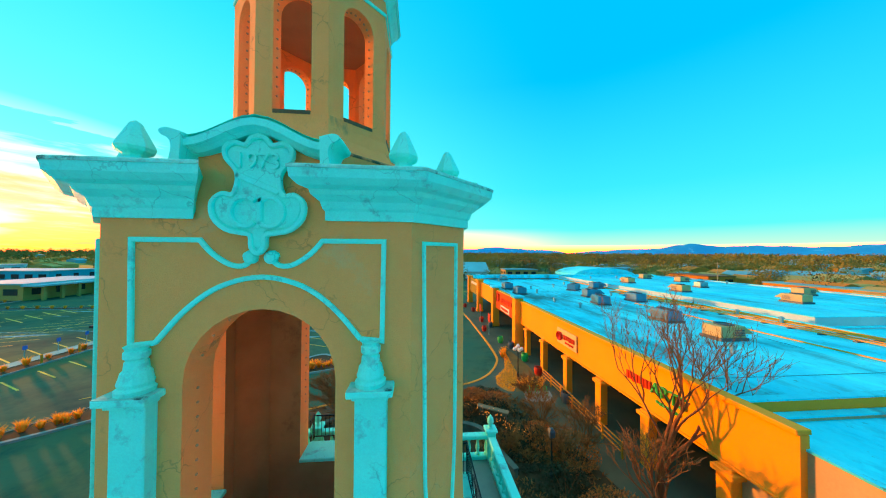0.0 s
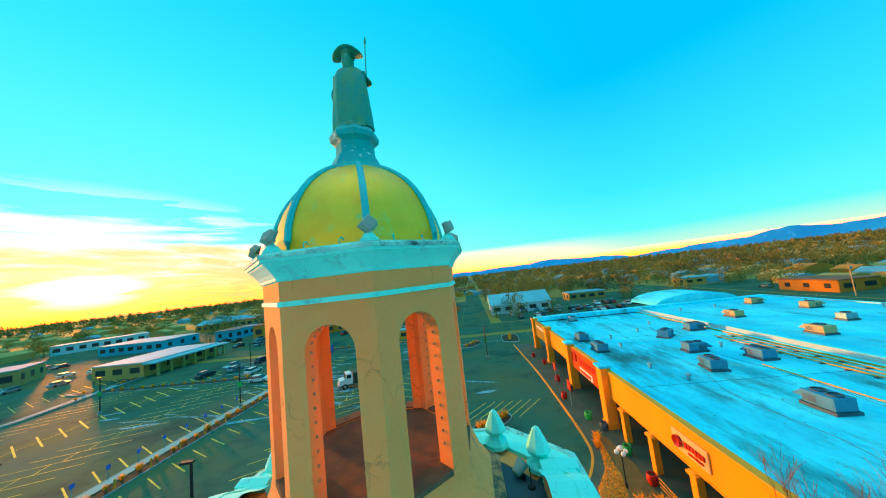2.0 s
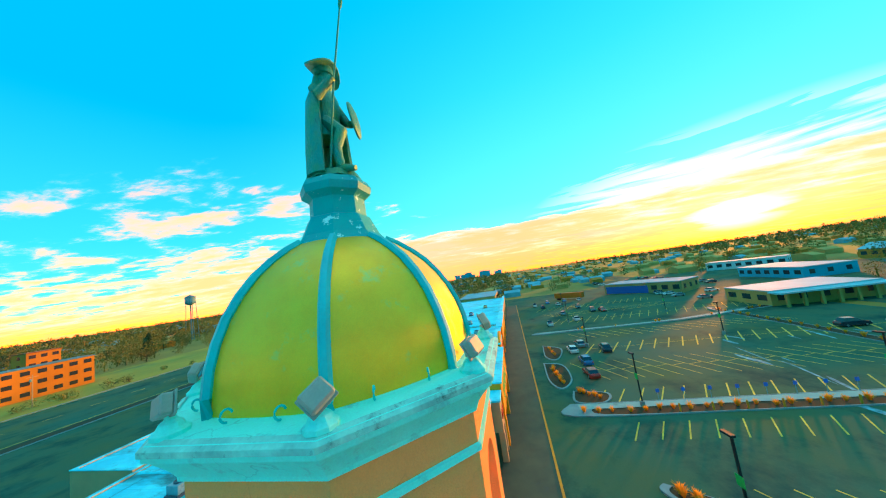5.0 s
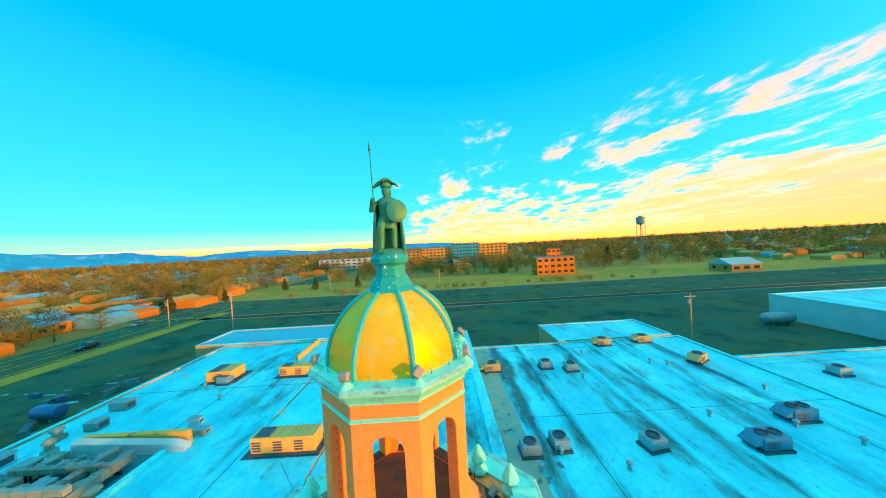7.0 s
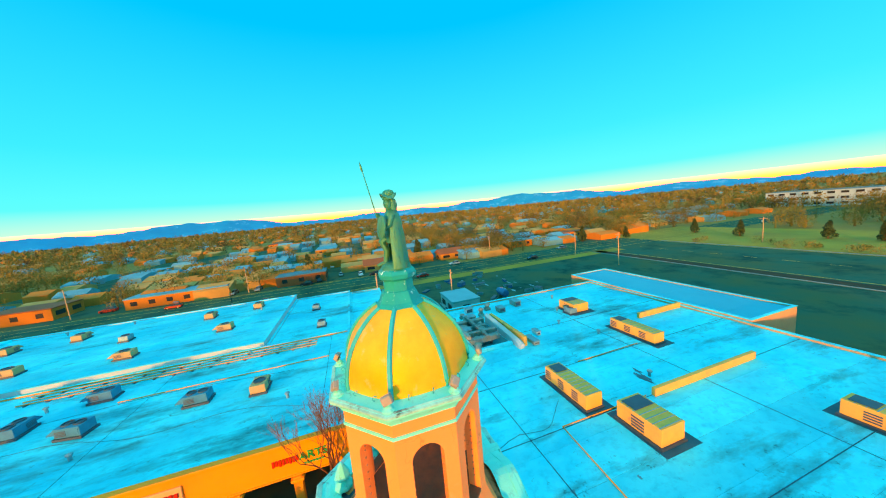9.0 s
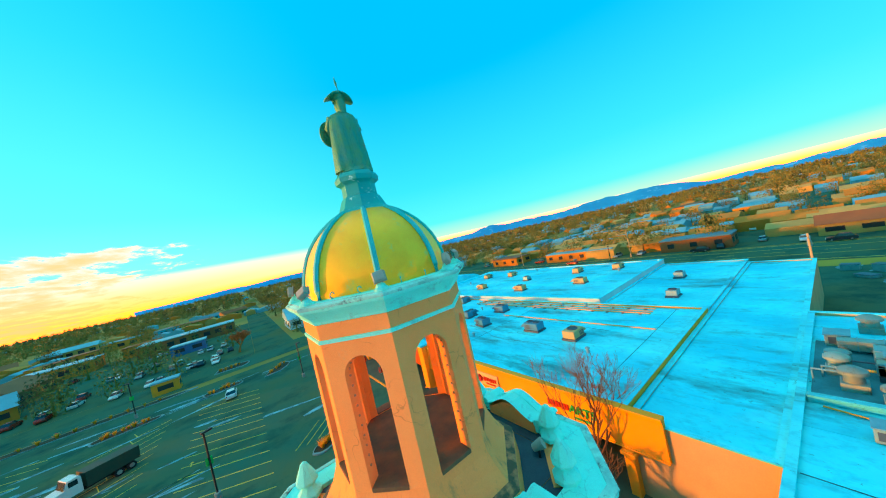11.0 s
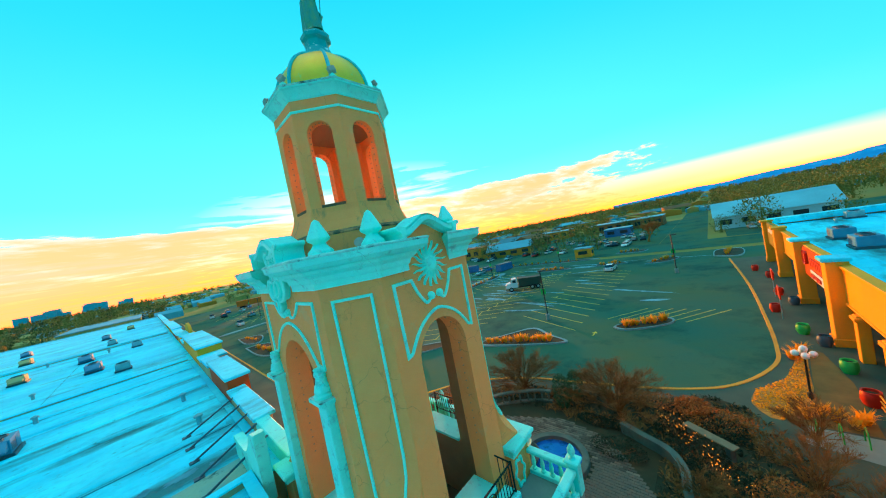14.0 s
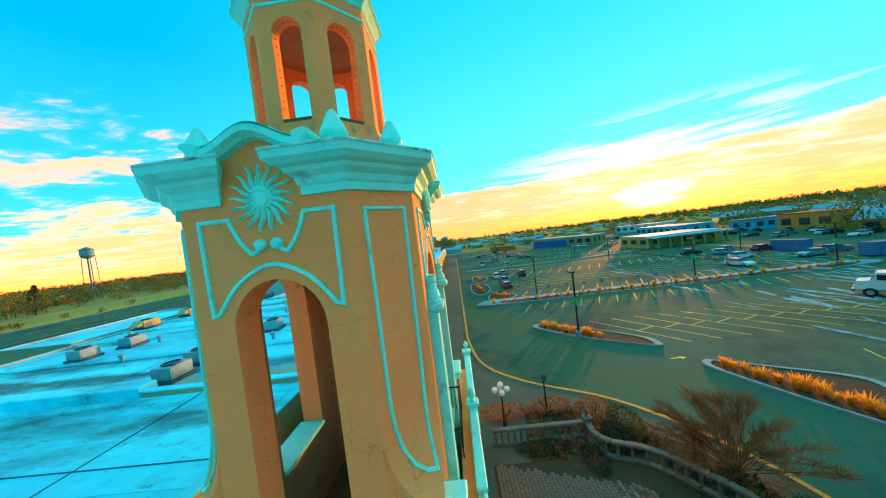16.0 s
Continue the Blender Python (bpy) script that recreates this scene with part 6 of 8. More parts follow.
# ---- west shop front ----
YF = -2.0
for x0, x1, z, proud, mtl, lab in ((-16.0, -9.0, 6.2, 0.0, WALL_TAN, "tan stucco shop front"), (-24.5, -16.1, 7.0, 0.5, WALL_RED, "brick red shop front"), (-29.4, -24.6, 6.6, 0.2, WALL_TAN, "tan stucco shop front"),
                                   (-32.4, -29.5, 6.4, 1.2, WALL_TAN, "deep tan stucco porch front"), (-49.0, -32.5, 7.3, 1.4, MALL_WALL, "golden stucco shop front with a green plant mural"), (-53.6, -49.1, 6.3, 0.3, WALL_TAN, "tan stucco shop front"), (-61.5, -53.7, 6.8, 0.8, MALL_WALL, "orange stucco shop front with an arched gable"), (-73.0, -61.6, 6.4, 0.3, WALL_RED, "brick red shop front"),
                                   (-100.0, -73.1, 6.6, 0.6, MALL_WALL, "orange stucco shop front"), (-170.0, -100.1, 6.3, 0.2, WALL_TAN, "long plain tan shop front")):
    f = tagged(new("shop_unit"), lab, "building", "west shop fronts")
    part("front_wall", box(x0, x1, YF - 0.8, YF + proud, 3.2, z, 0.03), mtl, f)
    part("coping", box(x0 - 0.08, x1 + 0.08, YF - 0.95, YF + proud + 0.15, z, z + 0.22, 0.04), ROOF, f)
    part("shop_window", box(x0 + 0.3, x1 - 0.3, YF - 0.8, YF - 0.6, 0.14, 3.2), SHOP_GLASS, f)
    nn = max(int((x1 - x0) / 6), 1)
    for k in range(nn + 1):
        x = x0 + 0.4 + (x1 - x0 - 0.8) * k / nn
        part("column", box(x - 0.35, x + 0.35, YF + proud - 0.6, YF + proud + 0.05, 0.14, 3.2, 0.03), mtl, f)
    if "arched" in lab:
        mx, hw = (x0 + x1) / 2, (x1 - x0) * 0.42
        part("gable", fix(add_loft(bmesh.new(), [[(mx + hw * math.cos(math.pi * k / 14), y, z + 0.2 + 1.5 * math.sin(math.pi * k / 14)) for k in range(15)] for y in (YF + proud - 0.4, YF + proud)])), mtl, f)
    if "mural" in lab:
        for k in range(7):
            cx, cz, hh = x0 + 4.0 + 1.5 * k, 3.9 + 0.3 * math.sin(k * 2.1), 0.8 + 0.5 * abs(math.sin(k * 1.7))
            part("painted_leaf", fix(add_loft(bmesh.new(), [[(cx + 0.75 * math.cos(a) * (1 + 0.2 * math.sin(3 * a)), y, cz + hh + hh * math.sin(a)) for a in [2 * math.pi * q / 16 for q in range(16)]] for y in (YF + proud, YF + proud + 0.02)])), SIGN_GREEN, f)
    elif x1 > -60:
        for k in range(7):
            xx = x0 + (x1 - x0) * (0.15 + 0.1 * k)
            part("letter_bar", box(xx, xx + (x1 - x0) * 0.07, YF + proud, YF + proud + 0.1, z - 2.0, z - 1.2, 0.01), SIGN_RED, f)
for k in range(5):
    x = -6.4 - 1.9 * k
    b = group_of("parapet_brace", "dark steel brace behind the shop parapet", "brace", "parapet braces")
    part("strut", fix(add_tube(bmesh.new(), [(x, -2.9, 6.4), (x, -5.4, ZB + 0.05)], 0.05)), DARK_STEEL, b)
    part("foot", box(x - 0.15, x + 0.15, -5.6, -5.2, ZB, ZB + 0.05), DARK_STEEL, b)
structure("parapet_wall", box(-9.0, -3.9, -2.85, -2.2, 0, 6.3, 0.04), TRIM, "pale stucco parapet beside the tower", "parapet")
# curved parapet south of the tower
b = bmesh.new()
prof = spline([(-3.6, 7.9), (-4.4, 7.7), (-5.2, 6.9), (-6.2, 6.4), (-8.5, 6.3)], 5)
add_loft(b, [[(x, y, z) for x, z in prof] + [(-8.5, y, 5.2), (-3.6, y, 5.2)] for y in (-3.9, -3.5)])
structure("swept_parapet", fix(b), TRIM, "swept pale stucco parapet", "parapet")

# ---- planting and street furniture ----


def twig_tree(name, x, y, h, width, spread, seed, label, trunk_h=0.3, levels=5, r0=0.16, material=BARK, kids=(2, 4), decay=(0.58, 0.80), lean=(0.45, 0.95)):
    """A leafless tree: a tapered trunk and limbs that fork into fine twigs."""
    r = random.Random(seed)
    t = group_of(name, label, "tree")
    trunk, limbs, twigs = bmesh.new(), bmesh.new(), bmesh.new()

    def grow(p, d, length, rad, level):
        pts, q, dd = [p], p, d
        for k in range(3):
            dd = (dd + Vector((r.uniform(-1, 1), r.uniform(-1, 1), r.uniform(-0.4, 0.7))) * 0.17).normalized()
            q = q + dd * length / 3
            pts.append(q)
        target = trunk if level == 0 else limbs if level < levels - 2 else twigs
        add_tube(target, pts, max(rad, 0.007), 6 if level < 2 else 4 if level < levels - 2 else 3, 0.62)
        if level < levels:
            for k in range(r.randint(*kids) + (1 if level == 0 else 0)):
                a = r.uniform(0, 2 * math.pi)
                side = Vector((math.cos(a), math.sin(a), 0))
                nd = (dd * r.uniform(0.6, 1.0) + side * r.uniform(*lean) * spread + Vector((0, 0, 0.25))).normalized()
                grow(pts[r.choice((2, 3, 3))], nd, length * r.uniform(*decay), rad * 0.60, level + 1)

    grow(Vector((0, 0, 0)), Vector((r.uniform(-0.1, 0.1), r.uniform(-0.1, 0.1), 1)), h * trunk_h, r0, 0)
    top = max(v.co.z for v in twigs.verts)
    reach_ = sorted(math.hypot(v.co.x, v.co.y) for v in twigs.verts)[int(len(twigs.verts) * 0.95)]
    fit = Matrix.Translation((x, y, 0.05)) @ Matrix.Diagonal((width / 2 / reach_, width / 2 / reach_, h / top, 1))
    for bm in (trunk, limbs, twigs):
        bm.transform(fit)
    part("trunk", trunk, material, t)
    part("branch_crown", limbs, material, t)
    part("twig_crown", twigs, TWIG_GREY if material is BARK else TWIG, t)
    return t


twig_tree("bare_tree", 14.8, 5.4, 11.0, 8.0, 0.60, 4, "tall leafless dark tree before the orange shops", 0.20, 7, 0.15, kids=(2, 3), decay=(0.66, 0.90), lean=(0.30, 0.80))
twig_tree("bare_tree", 13.4, 3.0, 5.0, 5.0, 0.8, 9, "leafless dark tree before the orange shops", 0.18, 6, 0.09, kids=(2, 3), decay=(0.66, 0.90), lean=(0.3, 0.8))
twig_tree("bare_tree", -7, 114, 7.0, 7.0, 0.8, 33, "rusty small street tree beside the road", 0.2, 6, 0.2, TWIG, kids=(3, 4))


RUSSET = mat("russet_twig", (0.27, 0.13, 0.036), (0.15, 0.085, 0.028), 2, 30, 0.9)


def brush_tree(x, y, h, width, seed, label, stems=20, sprays=30):
    """A many-stemmed leafless tree: arching stems, each with a haze of fine twigs."""
    r = random.Random(seed)
    t = group_of("bare_tree", label, "tree")
    twigs = bmesh.new()
    for i in range(stems):
        a, u = r.uniform(0, 2 * math.pi), math.sqrt(r.uniform(0.05, 1.0))
        end = Vector((width / 2 * u * math.cos(a), width / 2 * u * math.sin(a), h * (1.0 - 0.55 * u ** 2.5) * r.uniform(0.85, 1.0)))
        bend = Vector((end.x * 0.45, end.y * 0.45, end.z * 0.8))
        pts = [Vector((0, 0, 0)) * (1 - s) ** 2 + bend * 2 * s * (1 - s) + end * s * s for s in (0, 0.2, 0.4, 0.6, 0.8, 1.0)]
        for p in pts[1:]:
            p += Vector((r.uniform(-1, 1), r.uniform(-1, 1), r.uniform(-1, 1))) * 0.11
        off = Vector((x, y, 0.1))
        part("stem", add_tube(bmesh.new(), [p + off for p in pts], 0.024, 5, 0.25), RUSSET, t)
        for k in range(sprays):
            s = r.uniform(0.2, 1.0) ** 0.6
            n_ = min(int(s * 5), 4)
            p = pts[n_].lerp(pts[n_ + 1], s * 5 - n_)
            d = ((pts[n_ + 1] - pts[n_]).normalized() + Vector((r.uniform(-1, 1), r.uniform(-1, 1), r.uniform(-0.5, 0.9))) * 0.8).normalized()
            L = r.uniform(0.25, 0.60) * h / 3.5
            q = p + d * L
            add_tube(twigs, [p + off, q + off], 0.0065, 3, 0.5)
            for w in range(5):
                e = (d + Vector((r.uniform(-1, 1), r.uniform(-1, 1), r.uniform(-0.6, 0.9))) * 0.9).normalized() * L * r.uniform(0.4, 0.9)
                b = p.lerp(q, r.uniform(0.3, 1.0))
                add_tube(twigs, [b + off, b + e + off], 0.0045, 3, 0.5)
    part("twig_crown", twigs, RUSSET, t)


for x, y, h, width, seed, lab in ((-3.3, 14.9, 3.2, 6.4, 21, "bushy leafless russet tree by the pool"), (3.8, 14.6, 3.2, 6.6, 22, "bushy leafless russet tree by the kerb"), 
                                  (11.8, 12.2, 2.4, 3.6, 12, "low leafless russet tree in the garden"), (13.6, 9.6, 2.8, 3.8, 26, "low leafless russet tree before the shops"), (12.4, 16.0, 2.2, 3.0, 27, "low leafless russet shrub tree in the garden"), (11.0, 8.0, 2.6, 3.4, 28, "low leafless russet tree in the garden"), (8.2, 9.4, 1.8, 2.6, 29, "low leafless russet shrub tree in the garden")):
    brush_tree(x, y, h, width, seed, lab, *((56, 50) if h >= 3 else (24, 30)))


YELLOW_LEAF = mat("yellow_green_leaf", (0.11, 0.11, 0.015), (0.06, 0.085, 0.02), 0.9, 14, 0.85)


def leafy(bm, x, y, z, rx, ry, rz, count, size, r):
    """Many small leaf clumps inside an ellipsoid."""
    for k in range(count):
        a, u, d = r.uniform(0, 2 * math.pi), r.uniform(-1, 1), r.uniform(0.55, 1.0) ** 0.5
        s = math.sqrt(1 - u * u)
        p = Vector((x + rx * d * s * math.cos(a), y + ry * d * s * math.sin(a), z + rz * d * u))
        n_ = Vector((r.uniform(-1, 1), r.uniform(-1, 1), r.uniform(-1, 1))).normalized()
        t = n_.orthogonal().normalized()
        b_ = n_.cross(t)
        w = size * r.uniform(0.6, 1.3)
        bm.faces.new([bm.verts.new(p + t * w), bm.verts.new(p + b_ * w * 0.5), bm.verts.new(p - t * w), bm.verts.new(p - b_ * w * 0.5)])


r = random.Random(31)
for x, y, h, w in ((0.5, 13.6, 2.6, 0.66), (0.9, 15.2, 2.2, 0.6)):
    t = group_of("cypress", "small dark clipped evergreen by the garden wall", "tree", "cypresses")
    part("trunk", lathe([(0.06, 0.05), (0.05, 0.6)], 6, x, y), BARK, t)
    bm = bmesh.new()
    leafy(bm, x, y, h * 0.55, w, w, h * 0.5, 2200, 0.055, r)
    part("crown", bm, EVERGREEN, t)
for x, y, rx, ry, h, n_, lab in ((8.0, 12.0, 1.2, 0.9, 0.9, 700, "dark evergreen shrub with string lights"), (9.3, 10.4, 1.1, 1.0, 0.9, 700, "dark evergreen shrub with string lights"), (6.8, 13.7, 1.0, 0.7, 0.8, 500, "dark evergreen shrub with string lights"),
                               (9.0, 14.6, 1.0, 0.8, 0.7, 400, "dark evergreen shrub with string lights"), (-8.6, 5.6, 0.6, 1.6, 0.9, 600, "rust brown winter hedge"), (-8.9, 8.6, 0.6, 1.5, 0.8, 600, "rust brown winter hedge"), (-8.3, 11.2, 1.0, 1.0, 0.8, 500, "rust brown winter hedge"), (-5.7, 11.1, 1.2, 0.7, 0.8, 700, "dark green clipped hedge"), (2.8, 12.9, 1.2, 0.5, 0.4, 500, "dark green low shrub"), (-5.6, 7.2, 0.5, 1.6, 0.5, 400, "dark green low shrub"), (-4.6, 9.4, 1.1, 0.6, 0.5, 400, "dark green low shrub"), (10.8, 10.2, 1.2, 1.3, 1.1, 800, "rust brown winter shrub"), (10.4, 6.2, 1.4, 1.3, 1.2, 800, "dark green low shrub"), (7.6, 16.4, 1.0, 0.8, 0.8, 500, "rust brown winter hedge"),
                               (6.0, 16.2, 2.4, 0.7, 0.8, 700, "rust brown winter hedge"), (-6.8, 12.2, 1.5, 0.8, 0.8, 900, "yellow green evergreen shrub"), (-7.6, 10.4, 1.4, 0.7, 0.7, 500, "rust brown winter hedge"),
                               (8.8, 15.3, 1.8, 0.9, 0.9, 600, "rust brown winter hedge"), (12.0, 8.5, 1.6, 1.6, 1.4, 900, "rust brown winter shrub"), (11.6, 4.0, 1.8, 1.4, 1.5, 900, "rust brown winter shrub"), (4.6, 10.8, 1.5, 0.8, 0.7, 500, "dark green low shrub")):
    s = group_of("shrub", lab, "shrub", "garden shrubs")
    bm = bmesh.new()
    leafy(bm, x, y, h * 0.6 + 0.1, rx, ry, h * 0.6, int(n_ * 2.2), 0.062, r)
    part("foliage", bm, HEDGE if "dark" in lab else YELLOW_LEAF if "yellow" in lab else TWIG, s)
    bm = bmesh.new()
    for k in range(5):
        add_tube(bm, [(x, y, 0.1), (x + r.uniform(-rx, rx) * 0.6, y + r.uniform(-ry, ry) * 0.6, h)], 0.02, 4)
    part("woody_base", bm, BARK, s)
STRING = glow_mat("string_light", (1.0, 0.24, 0.02), 1.6)
b_ = bmesh.new()
bmesh.ops.create_icosphere(b_, subdivisions=1, radius=0.019)
string_mesh = mesh_of("string_light", b_)
string_mesh.materials.append(STRING)
for k in range(90):
    t = k / 89
    x, y = 6.4 + 3.2 * t, 14.1 - 4.2 * t
    o = tagged(new("string_light", string_mesh), "tiny glowing orange string light on a shrub", "string light", "string lights")
    o.location = (x + r.uniform(-0.5, 0.5), y + r.uniform(-0.5, 0.5), 1.15 + r.uniform(-0.15, 0.2))

sheet("garden_bed", spline([(-9, 9.5), (-5, 14.4), (1, 16.2), (6, 17.4), (9, 18.4), (11.2, 16), (12.8, 10), (13.6, 2), (8, 1), (6, 6), (-2, 6), (-9, 7)], 3), 0.15, SOIL, "bare garden soil with leaf litter", "garden bed")
def inside(x, y, pts):
    hit = False
    for (x0, y0), (x1, y1) in zip(pts, pts[1:] + pts[:1]):
        if (y0 > y) != (y1 > y) and x < (x1 - x0) * (y - y0) / (y1 - y0) + x0:
            hit = not hit
    return hit


bed = spline([(-9, 9.5), (-5, 14.4), (1, 16.2), (6, 17.4), (9, 18.4), (11.2, 16), (12.8, 10), (13.6, 2), (8, 1), (6, 6), (-2, 6), (-9, 7)], 3)
r = random.Random(77)
for name, material, lab, count, lo, hi in (("groundcover", HEDGE, "low dark green creeping groundcover in the garden bed", 3600, -9.0, 0.15), ("dry_groundcover", RUSSET, "tangle of dry russet stems and leaves in the garden bed", 4200, -0.25, 9.0)):
    bm = bmesh.new()
    for k in range(count):
        x, y = r.uniform(-9, 13.6), r.uniform(5, 18.4)
        patch = math.sin(x * 0.9 + 1.3 * math.sin(y * 0.7)) * math.sin(y * 1.1 + x * 0.3) + r.uniform(-0.3, 0.3)
        if not lo < patch < hi or not inside(x, y, bed) or (-4.9 < x < 6.6 and y < 12.6):
            continue
        tall = r.uniform(0.08, 0.30)
        for q in range(6):
            a, lean = r.uniform(0, 6.283), r.uniform(0.05, 0.28)
            u = Vector((math.cos(a), math.sin(a), 0))
            s = Vector((-math.sin(a), math.cos(a), 0)) * r.uniform(0.02, 0.05)
            foot = Vector((x, y, 0.14)) + u * 0.04
            mid = foot + u * lean * 0.6 + Vector((0, 0, tall * 0.7))
            tip = foot + u * lean * 1.2 + Vector((0, 0, tall * r.uniform(0.7, 1.1)))
            bm.faces.new([bm.verts.new(foot), bm.verts.new(mid + s), bm.verts.new(tip), bm.verts.new(mid - s)])
    tagged(part(name, bm, material), lab, "groundcover", kind="stuff")

sheet("garden_path", spline([(13.4, 20.0), (10.4, 17.6), (10.2, 14.5), (13.2, 13.0), (14.8, 16), (14.6, 19.5)], 3), 0.165, PAVING, "curved concrete garden path", "path")
sheet("mulch_bed", spline([(10.6, 20.4), (10.3, 18.6), (11.4, 17.3), (13.0, 20.6), (13.4, 24.0), (13.9, 28.4), (13.4, 28.4), (12.9, 25.2), (12.2, 22.6), (10.6, 20.4)], 3)[:-1], 0.18, LITTER, "golden mulched bed under dry leaves", "garden bed")
leaf_rnd = random.Random(23)
bm = bmesh.new()
for k in range(5200):
    x, y = leaf_rnd.uniform(10.2, 15.0), leaf_rnd.uniform(17.2, 28.4)
    if not inside(x, y, [(10.6, 20.4), (10.3, 18.6), (11.4, 17.3), (13.0, 20.6), (13.4, 24.0), (13.9, 28.4), (13.4, 28.4), (12.9, 25.2), (12.2, 22.6)]):
        continue
    a, lean, w = leaf_rnd.uniform(0, 6.283), leaf_rnd.uniform(0.02, 0.12), leaf_rnd.uniform(0.04, 0.09)
    u = Vector((math.cos(a), math.sin(a), 0)) * w
    v = Vector((-math.sin(a), math.cos(a), 0)) * w * 0.7 + Vector((0, 0, lean))
    p = Vector((x, y, 0.19))
    bm.faces.new([bm.verts.new(q) for q in (p - u, p - u * 0.2 + v, p + u + v * 0.6, p + u * 0.3 - v * 0.02)])
tagged(part("fallen_leaves", bm, STRAW), "scatter of fallen golden leaves on a mulched bed", "leaves", kind="stuff")
sheet("dry_bed", [(11.6, 17.3), (14.7, 17.4), (15.0, 23.0), (14.6, 27.5), (14.05, 28.2), (13.5, 24.0), (13.1, 20.6)], 0.176, DRY_SOIL, "dark dry planting bed beside the arcade", "garden bed")
sheet("bike_pad", [(12.3, 17.2), (11.9, 15.6), (14.3, 15.1), (14.7, 17.2)], 0.185, CONCRETE, "pale concrete pad with bike racks", "paving")
for k in range(3):
    x = 12.5 + 0.75 * k
    ra = group_of("bike_rack", "green steel hoop bike rack", "bike rack", "bike racks")
    part("hoop", add_tube(bmesh.new(), [(x, 16.5 + 0.35 * math.cos(a), 0.19 + 0.85 * math.sin(a)) for a in [math.pi * q / 10 for q in range(11)]], 0.03), SIGN_GREEN, ra)

# terrace of worn bricks round a pool with a tiered fountain
BRICK = mat("old_brick", (0.17, 0.125, 0.085), (0.10, 0.105, 0.08), 3.5, 18, 0.9, bump=0.4, vary=0.45, c3=(0.25, 0.11, 0.06), stains=(4.0, 0.60, 0.68))
TERRA = mat("terracotta", (0.42, 0.17, 0.05), (0.33, 0.13, 0.04), 2, 20, 0.8)
WATER = mat("pool_water", (0.006, 0.10, 0.42), (0.01, 0.16, 0.52), 0.8, 3, 0.06, spec=0.6, bump=0.05, c3=(0.004, 0.05, 0.16), stains=(1.1, 0.50, 0.60))
terrace = structure("brick_terrace", box(-4.9, 6.4, 4.4, 12.4, 0.05, 0.19), SOIL, "sunken mortar bed of a brick terrace", "terrace")
brick_mesh = mesh_of("brick", box(-0.145, 0.145, -0.078, 0.078, 0, 0.035, 0.008))
brick_mesh.materials.append(BRICK)
r = random.Random(17)
laid, rest = 0, bmesh.new()


def spans(x, pts):
    """Height over x of a line through points."""
    for (x0, y0), (x1, y1) in zip(pts, pts[1:]):
        if x <= x1:
            return y0 + (y1 - y0) * (x - x0) / (x1 - x0)
    return pts[-1][1]



for i in range(46):
    for j in range(48):
        x, y = 6.2 - 0.31 * j + 0.15 * (i % 2), 4.6 + 0.18 * i
        edge = spans(x, ((-3.05, 10.8), (-1.9, 11.2), (0.5, 12.2), (1.5, 12.25), (3.3, 11.75), (5.0, 10.6), (6.4, 9.0)))
        if x < -4.4 + (y - 6.2) * 0.29 or y > edge:
            continue
        along, across = 0.815 * (x + 0.9) + 0.58 * (y - 6.85), -0.58 * (x + 0.9) + 0.815 * (y - 6.85)
        if along ** 2 + across ** 2 < 1.5 ** 2 or (along - 3.19) ** 2 + across ** 2 < 1.92 ** 2 or (0 < along < 3.19 and abs(across) < 1.4):
            continue
        place = Matrix.Translation((x, y, 0.19 + r.uniform(-0.014, 0.0))) @ Matrix.Rotation(r.uniform(-0.05, 0.05), 4, "Z") @ Matrix.Rotation(r.uniform(-0.025, 0.025), 4, "X")
        if y > 9.6 and laid < 300:
            o = new("brick", brick_mesh)
            o.parent, o.matrix_local = terrace, place
            laid += 1
        else:
            add_box(rest, -0.145, 0.145, -0.078, 0.078, 0, 0.035, place)
field = part("brick_field", rest, BRICK, terrace)
field["kind"] = "stuff"
pool = group_of("fountain_pool", "curved stone pool of blue water", "pool")


def pool_line(inset, n=36):
    """The pool's outline: a small and a large round lobe on one slanting axis, a narrower body between them."""
    reach, w1, w2, body = 3.19, 1.45 - inset, 1.87 - inset, 1.36 - inset
    half = []
    for k in range(n + 1):
        s = -w1 + (reach + w1 + w2) * (0.5 - 0.5 * math.cos(math.pi * k / n))
        wide = [math.sqrt(max(rad * rad - (s - at) ** 2, 0.0)) for at, rad in ((0.0, w1), (reach, w2)) if abs(s - at) <= rad] + ([body] if 0 < s < reach else [])
        half.append((s, max(wide + [0.0])))
    line = half + [(s, -w) for s, w in half[-2:0:-1]]
    return [(-0.9 + 0.815 * s - 0.58 * w, 6.85 + 0.58 * s + 0.815 * w) for s, w in line]


ring_o, ring_i = pool_line(0.0), pool_line(0.36)
bm = bmesh.new()
add_loft(bm, [[(x, y, 0.15) for x, y in ring_o], [(x, y, 0.47) for x, y in ring_o], [(x * 0.99 + 0.004, y * 0.99 + 0.078, 0.50) for x, y in ring_o], [(x, y, 0.50) for x, y in ring_i], [(x, y, 0.15) for x, y in ring_i]], caps=False)
part("rim", fix(bm), STONE, pool)
bm = bmesh.new()
bm.faces.new([bm.verts.new((x, y, 0.26)) for x, y in ring_i])
part("water", bm, WATER, pool)
FOUNTAIN = mat("glazed_stone", (0.24, 0.62, 0.46), (0.16, 0.44, 0.34), 1.5, 20, 0.6, bump=0.3, c3=(0.06, 0.12, 0.09))
fountain = group_of("fountain", "tiered stone and terracotta fountain beside a pool", "fountain")
part("basin", fix(lathe([(0.80, 0.19), (0.85, 0.5), (1.0, 0.75), (1.10, 0.98), (1.02, 1.0), (0.92, 0.86), (0.05, 0.84)], 24, 0.15, 7.75)), STONE, fountain)
